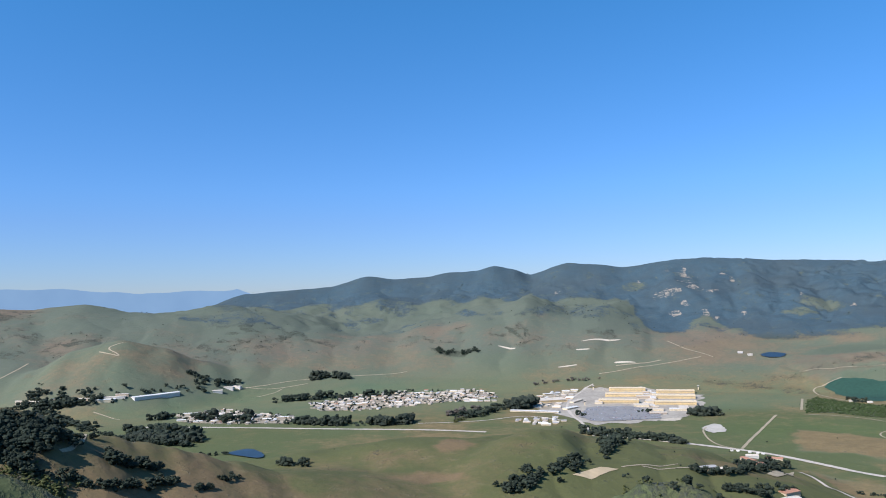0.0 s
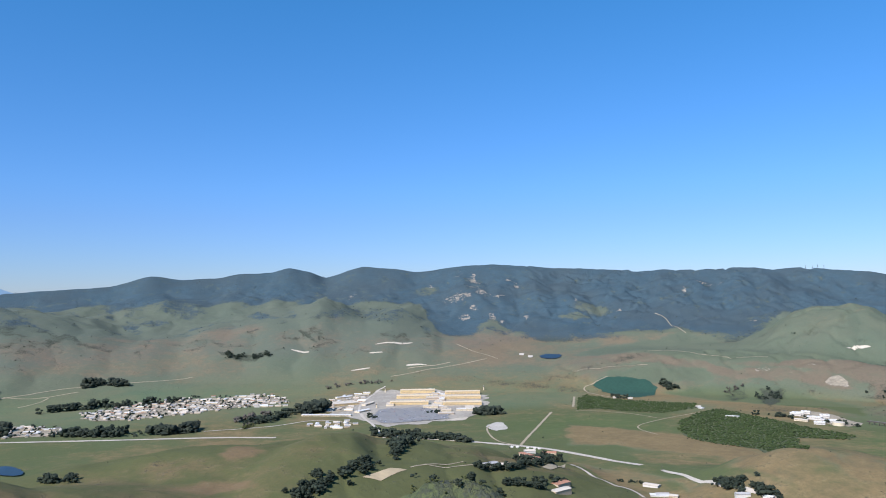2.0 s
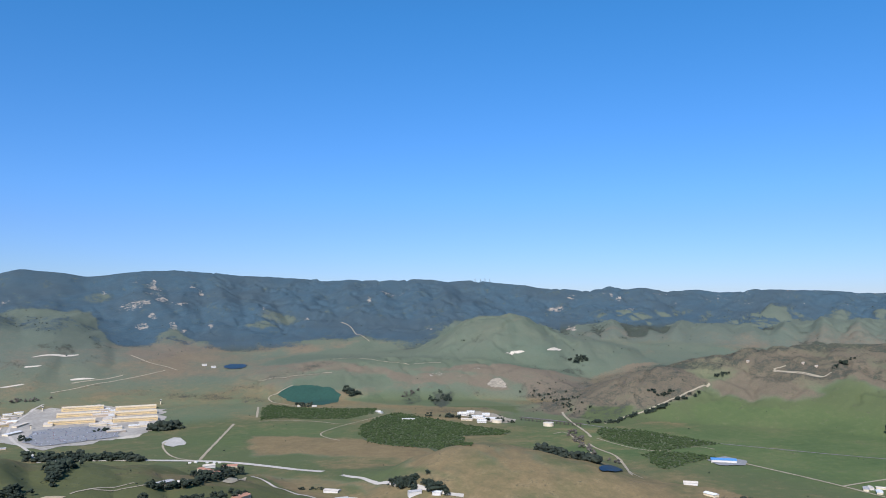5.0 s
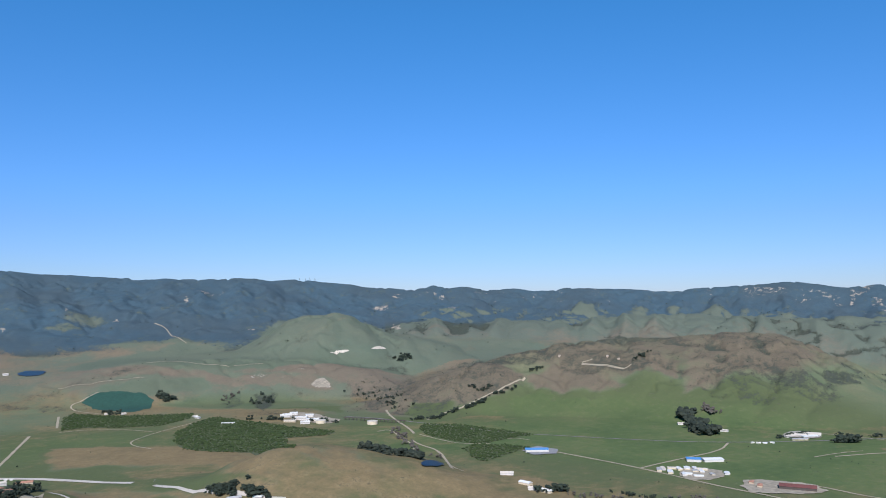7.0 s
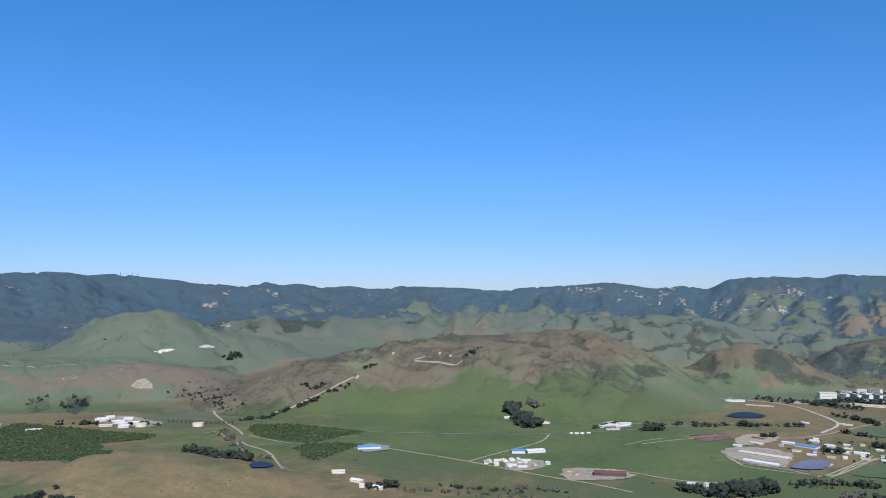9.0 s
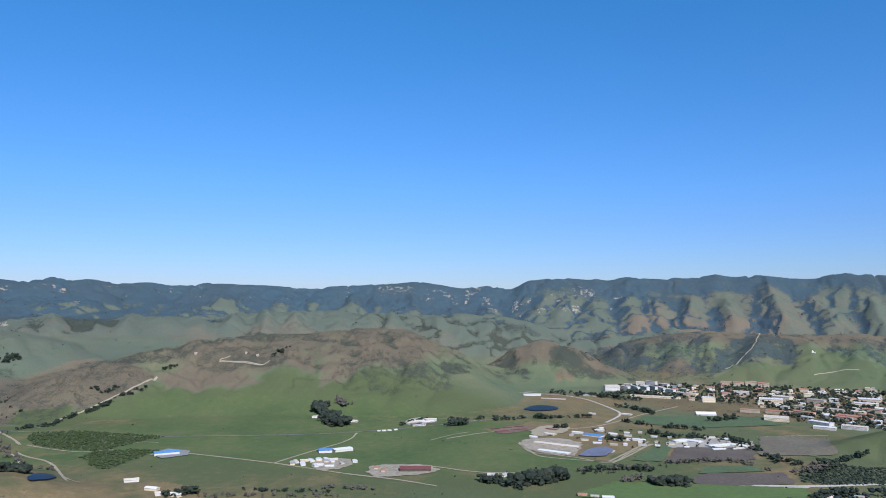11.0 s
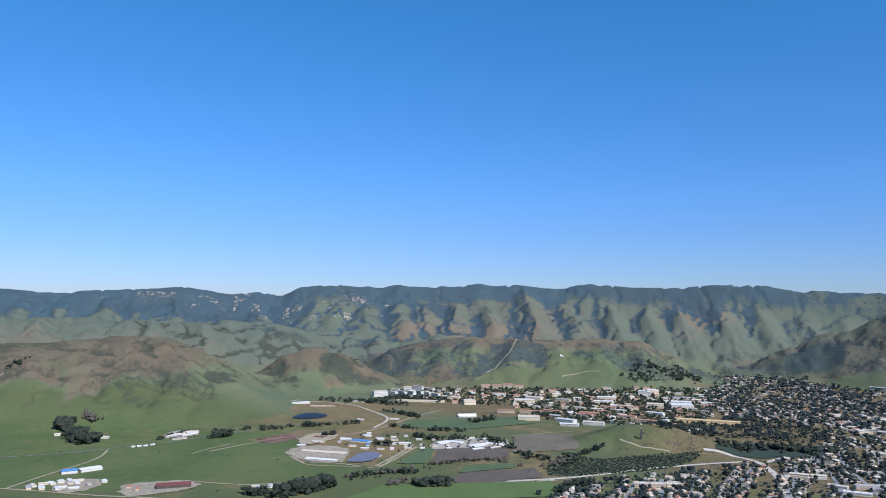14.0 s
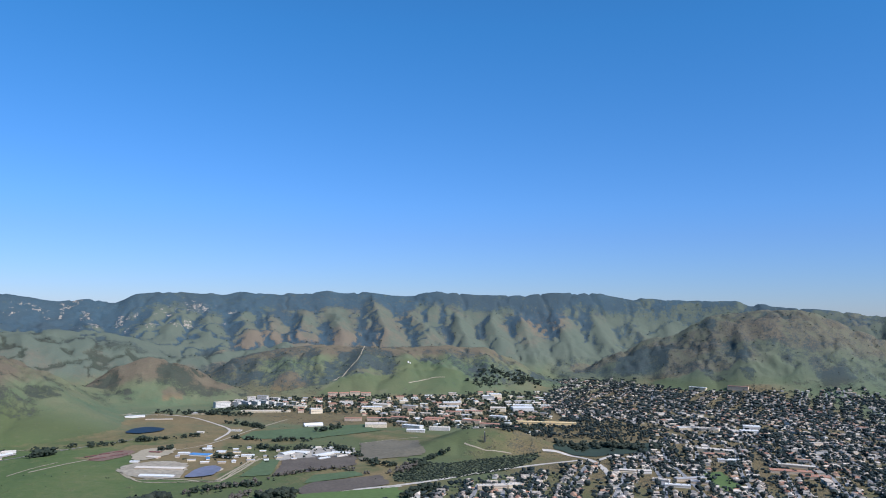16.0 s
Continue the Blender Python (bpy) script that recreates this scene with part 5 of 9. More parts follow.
# ---------------------------------------------------------------- plan: bearings and distances from the summit
ROADS = {
    "hilltop_loop": ([(62.29, 2692), (61.78, 2680), (61.34, 2676), (62.83, 2620), (64.6, 2628), (65.06, 2648)], 7, 'dirt'),
    "brush_road": ([(30.65, 3924), (31.41, 3860), (31.74, 3772), (32.76, 3612)], 7, 'dirt'),
    "valley_track": ([(83.44, 1868), (83.68, 1808), (84.35, 1736), (87.15, 1720), (89.32, 1672), (89.69, 1668)], 6, 'dirt'),
    "valley_track_east": ([(89.69, 1668), (91.81, 1840), (92.69, 1936)], 7, 'dirt'),
    "clinic_track": ([(76.41, 2092), (76.96, 2164), (77.43, 2200), (79.12, 2180), (80.99, 2164)], 6, 'dirt'),
    "clinic_spur": ([(76.84, 1872), (78.35, 1944), (79.75, 1992)], 5, 'dirt'),
    "meadow_fence_road": ([(24.67, 3016), (27.18, 2980), (30.04, 2964)], 5, 'dirt'),
    "bench_road": ([(30.13, 3112), (32.24, 3132), (34.34, 3048), (38.1, 3048)], 6, 'dirt'),
    "ranch_track_north": ([(11.24, 3008), (12.86, 3040), (14.86, 3100), (16.82, 3152), (18.37, 3216)], 6, 'dirt'),
    "highway_west": ([(-21.48, 2367), (-16.03, 2253), (-8.01, 2109), (-1.35, 2043), (2.83, 1989)], 17, 'asphalt_pale'),
    "highway_middle": ([(11.07, 1940), (16.57, 1860), (20.32, 1808), (23.87, 1748), (29.40, 1616)], 17, 'asphalt_pale'),
    "highway_east": ([(30.79, 1569), (33.48, 1464), (35.72, 1340), (38.14, 1292), (39.73, 1288)], 12, 'asphalt_pale'),
    "ranch_road": ([(20.79, 1810), (21.83, 2015), (23.08, 2318)], 9, 'dirt'),
    "substation_track": ([(20.30, 1811), (19.14, 1850), (18.52, 1924), (18.24, 2033), (18.52, 2076)], 6, 'dirt'),
    "prison_road": ([(12.07, 1564), (10.28, 2064), (9.09, 2253), (8.71, 2477), (9.98, 2803), (10.81, 2876)], 9, 'asphalt_pale'),
    "prison_road_south": ([(8.67, 2152), (5.79, 2254), (2.86, 2167), (0.34, 2151), (-2.18, 2147)], 7, 'asphalt_pale'),
    "reservoir_track": ([(24.67, 2429), (24.76, 2667)], 9, 'dirt'),
    "orchard_track": ([(27.89, 2637), (26.45, 2721), (25.21, 2830), (26.23, 2868), (27.18, 2896)], 6, 'dirt'),
    "orchard_track_b": ([(30.60, 1982), (29.35, 2043), (29.14, 2105), (30.60, 2206), (31.85, 2279), (33.53, 2368)], 5, 'dirt'),
    "orchard_track_c": ([(24.82, 2345), (26.45, 2356), (28.52, 2316), (30.60, 2246)], 5, 'dirt'),
    "hill_track_west": ([(-24.34, 3068), (-23.81, 3024), (-22.82, 2984), (-23.99, 3080), (-22.82, 3112)], 7, 'dirt'),
    "hill_track_north": ([(12.47, 3084), (14.07, 3108), (15.66, 3160)], 8, 'dirt'),
    "hill_track_ridge": ([(16.11, 3392), (17.43, 3288), (18.38, 3264), (19.20, 3228)], 7, 'dirt'),
    "camp_road": ([(-15.23, 2932), (-11.23, 3036), (-6.29, 3068), (-2.93, 3100)], 6, 'dirt'),
    "west_track": ([(-30.16, 3228), (-29.53, 3260), (-28.57, 3340)], 7, 'dirt'),
    "creek_road": ([(51.89, 1564), (51.07, 1796), (49.48, 1876), (48.89, 1940)], 8, 'dirt'),
    "gully_road": ([(50.05, 2256), (51.84, 2376), (53.86, 2428), (55.50, 2468), (57.36, 2580)], 8, 'dirt'),
    "orchard_lane": ([(49.47, 2020), (51.06, 1936), (52.67, 1880), (54.70, 1884)], 6, 'dirt'),
    "orchard_lane_b": ([(55.93, 1944), (56.55, 1960), (57.59, 1932)], 5, 'dirt'),
    "pond_lane": ([(46.36, 2076), (47.32, 2108), (48.10, 1976), (48.89, 1896), (49.09, 1812)], 6, 'dirt'),
    "pond_lane_b": ([(51.48, 1656), (51.89, 1600), (52.69, 1568)], 6, 'dirt'),
    "camp_lane": ([(-14.63, 2952), (-13.25, 2940), (-12.04, 2952), (-10.21, 2992)], 6, 'dirt'),
    "camp_lane_b": ([(-13.85, 2848), (-12.65, 2888), (-12.04, 2944)], 6, 'dirt'),
    "camp_lane_c": ([(-24.68, 2668), (-23.81, 2624), (-23.03, 2568)], 6, 'dirt'),
    "shoulder_track": ([(-26.62, 948), (-25.88, 964), (-25.02, 1008), (-24.51, 2230)], 6, 'dirt'),
    "tan_lane": ([(12.58, 1232), (14.17, 1268), (16.51, 1308)], 5, 'dirt'),
    "plough_lane": ([(99.94, 2090), (101.80, 2140), (104.29, 2196)], 5, 'dirt'),
    "homestead_drive": ([(24.38, 1592), (25.62, 1500), (26.87, 1444), (28.52, 1412), (29.54, 1364)], 7, 'asphalt_pale'),
    "homestead_lane": ([(14.00, 1256), (16.05, 1272), (17.70, 1304)], 5, 'dirt'),
    "unit_loop": ([(83.38, 1851), (84.09, 1784), (84.72, 1708), (86.40, 1692), (88.91, 1680), (90.16, 1672)], 6, 'dirt'),
    "unit_lane": ([(90.16, 1672), (91.40, 1758), (92.85, 1908)], 7, 'dirt'),
    "stock_lane": ([(83.40, 2764), (84.65, 2888), (86.33, 2832)], 5, 'dirt'),
    "canyon_track": ([(47.02, 2424), (47.26, 2336), (48.68, 2124), (49.08, 2032)], 9, 'dirt'),
    "hilltop_track": ([(61.55, 2672), (62.60, 2632), (64.50, 2632)], 9, 'dirt'),
    "railway": ([(44.07, 2344), (48.67, 2244), (52.66, 2112), (57.58, 2012), (64.27, 1972), (68.46, 1961), (71.36, 1991), (75.03, 2037), (80.55, 2174), (84.32, 2271)], 6, 'ballast'),
    "farm_road": ([(59.04, 1802), (62.59, 1712), (66.78, 1617), (70.91, 1525), (74.17, 1483), (77.35, 1428)], 8, 'dirt'),
    "dairy_road": ([(65.52, 1646), (68.03, 1750), (70.94, 1873), (71.44, 1975)], 7, 'dirt'),
    "arena_road": ([(72.15, 1544), (74.99, 1607), (76.98, 1593), (80.47, 1536), (83.85, 1547)], 7, 'dirt'),
    "unit_road": ([(83.46, 1851), (84.72, 1751), (87.65, 1711), (90.16, 1660), (91.40, 1796), (93.06, 1909)], 6, 'dirt'),
    "unit_road_north": ([(78.08, 1896), (81.36, 2005), (85.11, 2047), (88.88, 2097), (92.22, 2366), (94.71, 2582)], 8, 'dirt'),
    "campus_road": ([(83.82, 2808), (87.60, 2760), (90.13, 2475), (90.97, 2360), (89.72, 2197)], 9, 'asphalt_pale'),
    "field_road": ([(95.75, 1497), (99.58, 1535), (103.11, 1588)], 9, 'asphalt_pale'),
    "grove_road": ([(96.95, 1538), (100.21, 1565), (103.51, 1603), (106.83, 1671), (110.15, 1766), (113.44, 1845), (116.29, 1916)], 14, 'asphalt_pale'),
    "knoll_track": ([(107.72, 1984), (108.06, 1968), (109.72, 1936), (111.18, 1940)], 6, 'dirt'),
    "boulevard": ([(119.06, 1543), (118.48, 1704), (117.69, 1856), (116.69, 1944), (114.67, 1984), (113.44, 1976)], 16, 'asphalt_pale'),
    "parkway": ([(117.49, 1926), (119.49, 2085), (121.45, 2228), (123.56, 2310), (125.26, 2392)], 14, 'asphalt_pale'),
    "letter_track": ([(100.21, 3756), (99.93, 3528), (99.00, 3428), (97.98, 3344)], 8, 'dirt'),
    "letter_track_south": ([(103.55, 3344), (104.91, 3420), (106.24, 3412)], 7, 'dirt'),
}
PATCHES = {
    "utility_pad": ([(39.35, 2416), (40.53, 2484), (41.91, 2448), (42.8, 2340), (43.91, 2288), (42.56, 2228), (40.51, 2312)], 'dirt_grey'),
    "spoil_mound": ([(41.4, 2856), (41.88, 2896), (42.27, 2912), (42.63, 2892), (43.02, 2856), (42.2, 2844)], 'dirt_grey'),
    "pale_cut": ([(42.78, 3152), (43.27, 3184), (43.91, 3192), (44.39, 3188), (44.15, 3180), (43.51, 3172)], 'chalk'),
    "pale_cut_east": ([(45.82, 3196), (46.21, 3228), (46.69, 3260), (47.15, 3264), (46.6, 3224)], 'chalk'),
    "spoil_heap": ([(15.09, 2196), (15.88, 2268), (16.96, 2244), (16.83, 2176), (15.48, 2160)], 'chalk'),
    "barn_apron": ([(57.02, 1796), (58.2, 1848), (59.73, 1812), (59.5, 1764), (57.82, 1748)], 'asphalt'),
    "irrigated_field": ([(26.02, 2854), (26.87, 2892), (28.34, 2892), (30.02, 2852), (30.65, 2804), (30.43, 2728), (29.17, 2654), (27.07, 2773)], 'teal_crop'),
    "substation_pad": ([(18.11, 2079), (19.34, 2153), (20.05, 2022), (18.73, 1995)], 'gravel'),
    "tan_field": ([(9.01, 1160), (11.06, 1216), (12.42, 1224), (10.38, 1156)], 'tan'),
    "prison_yard": ([(6.02, 2398), (9.98, 2817), (11.20, 2848), (18.26, 2808), (18.26, 2279), (13.50, 2114), (10.29, 2090), (9.09, 2222)], 'concrete'),
    "parking": ([(9.58, 2224), (10.34, 2404), (13.55, 2424), (15.58, 2288), (15.4, 2196), (12.71, 2152), (10.7, 2136)], 'asphalt'),
    "camp_yard_north": ([(-10.24, 2613), (-5.48, 2818), (3.34, 2817), (3.75, 2645), (-1.31, 2543), (-6.33, 2450), (-9.63, 2471)], 'dirt_grey'),
    "camp_yard_south": ([(-19.45, 2584), (-16.02, 2592), (-11.26, 2377), (-11.27, 2257), (-15.25, 2301), (-19.08, 2400)], 'dirt_grey'),
    "prison_west_yard": ([(5.18, 2400), (7.50, 2726), (9.36, 2789), (8.63, 2490), (7.87, 2361)], 'dirt_grey'),
    "white_pad_a": ([(12.28, 3120), (13.48, 3124), (14.07, 3116), (12.47, 3104)], 'chalk'),
    "white_pad_b": ([(10.11, 3296), (12.75, 3348), (12.94, 3332), (10.18, 3288)], 'chalk'),
    "white_pad_c": ([(9.59, 3212), (10.58, 3220), (10.65, 3212), (9.67, 3200)], 'chalk'),
    "white_pad_d": ([(8.19, 3060), (9.63, 3076), (9.71, 3068), (8.39, 3052)], 'chalk'),
    "white_pad_e": ([(3.86, 3268), (5.21, 3240), (5.20, 3224), (4.06, 3252)], 'chalk'),
    "dairy_yard": ([(68.02, 1622), (68.65, 1680), (70.93, 1671), (71.33, 1622), (70.51, 1578), (68.64, 1563)], 'dirt_grey'),
    "nursery_yard": ([(93.68, 1877), (94.51, 1993), (96.35, 2030), (99.51, 2035), (99.83, 1952), (96.35, 1873)], 'concrete'),
    "corrals": ([(81.41, 2004), (82.71, 2096), (84.19, 2108), (84.62, 2068), (83.47, 2000), (82.18, 1968)], 'corral'),
    "homestead_yard": ([(22.20, 1400), (22.70, 1448), (23.96, 1576), (24.04, 1540), (23.12, 1396)], 'dirt'),
    "pond_pad": ([(89.17, 1768), (89.7, 1800), (90.45, 1804), (90.2, 1772), (89.5, 1756)], 'chalk'),
    "vine_strip": ([(100.16, 1972), (100.97, 2116), (104.30, 2148), (104.51, 1972), (102.23, 1928)], 'plough_pale'),
    "arena": ([(72.14, 1534), (72.56, 1606), (76.98, 1609), (77.68, 1534), (72.96, 1491)], 'dirt_grey'),
    "unit_yard": ([(83.28, 1844), (83.8, 1892), (84.68, 1924), (86.39, 1932), (88.12, 1880), (87.73, 1768), (87.32, 1716), (85.85, 1732), (84.59, 1748)], 'dirt_grey'),
    "settling_pond": ([(87.61, 1720), (88.54, 1804), (89.49, 1840), (90.41, 1812), (89.8, 1736), (88.89, 1720)], 'pond_grey'),
    "lagoon": ([(83.65, 2388), (84.3, 2456), (85.02, 2488), (85.76, 2476), (86.5, 2428), (85.85, 2380), (84.71, 2360)], 'pond_dark'),
    "lake": ([(22.12, 3280), (22.88, 3324), (23.97, 3312), (23.80, 3244), (22.88, 3240)], 'pond_blue'),
    "stock_pond": ([(-16.12, 1868), (-15.27, 1884), (-14.41, 1896), (-13.77, 1860), (-13.28, 1800), (-13.77, 1768), (-14.83, 1808), (-15.64, 1836)], 'pond_blue'),
    "creek_pond": ([(49.50, 1478), (50.68, 1584), (51.48, 1584), (50.69, 1492), (49.70, 1455)], 'pond_dark'),
    "ploughed_field": ([(95.54, 1576), (96.76, 1630), (101.56, 1696), (102.34, 1606), (95.95, 1507)], 'plough'),
    "seed_field": ([(95.95, 1620), (96.76, 1704), (99.78, 1738), (100.38, 1691)], 'crop'),
    "ploughed_terrace": ([(99.98, 1853), (100.07, 2094), (102.36, 2144), (104.86, 1980), (104.66, 1924)], 'plough_pale'),
    "brown_field": ([(93.89, 1699), (94.51, 1882), (99.79, 1940), (99.78, 1801)], 'plough'),
    "green_field_a": ([(91.41, 1705), (93.27, 1889), (94.30, 1881), (93.69, 1716)], 'crop'),
    "green_field_b": ([(91.39, 2206), (92.22, 2332), (100.39, 2458), (101.58, 2322), (96.35, 2174)], 'crop'),
    "green_field_c": ([(87.27, 1374), (90.17, 1507), (103.11, 1578), (103.18, 1449)], 'lush'),
    "sports_field": ([(124.47, 1826), (125.77, 1870), (127.39, 1714), (125.74, 1659)], 'lush'),
    "shrub_block": ([(114.06, 1996), (115.48, 2168), (121.06, 2223), (121.44, 2082), (117.09, 1964)], 'dark_crop'),
    "red_yard": ([(84.23, 2028), (85.25, 2112), (87.24, 2112), (86.99, 2020), (85.24, 1944), (84.36, 1956)], 'dirt'),
    "hospital_pad": ([(74.63, 2104), (75.64, 2215), (77.04, 2207), (77.43, 2116)], 'concrete'),
}
ORCHARDS = {
    "a": ([(24.94, 2367), (25.09, 2644), (25.71, 2712), (27.69, 2610), (31.02, 2561), (33.32, 2560), (33.20, 2456), (31.02, 2333), (28.52, 2349), (26.45, 2402)]),
    "b": ([(32.15, 2053), (32.06, 2201), (33.53, 2368), (34.79, 2456), (36.47, 2368), (38.14, 2296), (40.22, 2196), (43.31, 2096), (42.69, 2040), (39.38, 2028), (39.80, 1988), (40.41, 1497), (39.38, 1545), (37.71, 1852), (35.20, 1884), (32.90, 1932)]),
    "c": ([(49.39, 2116), (49.85, 2192), (52.66, 2168), (54.70, 2100), (56.34, 2064), (58.00, 2012), (56.14, 1956), (54.09, 1880), (51.86, 1924), (50.06, 2000)]),
    "d": ([(52.68, 1824), (53.48, 1876), (55.94, 1872), (57.59, 1834), (55.94, 1760), (54.31, 1680), (53.70, 1700)]),
    "knoll": ([(102.34, 1704), (104.28, 1852), (106.54, 1823), (109.47, 1900), (113.30, 1964), (112.95, 1892), (110.87, 1764), (108.01, 1689), (104.27, 1625), (102.73, 1630)]),
}
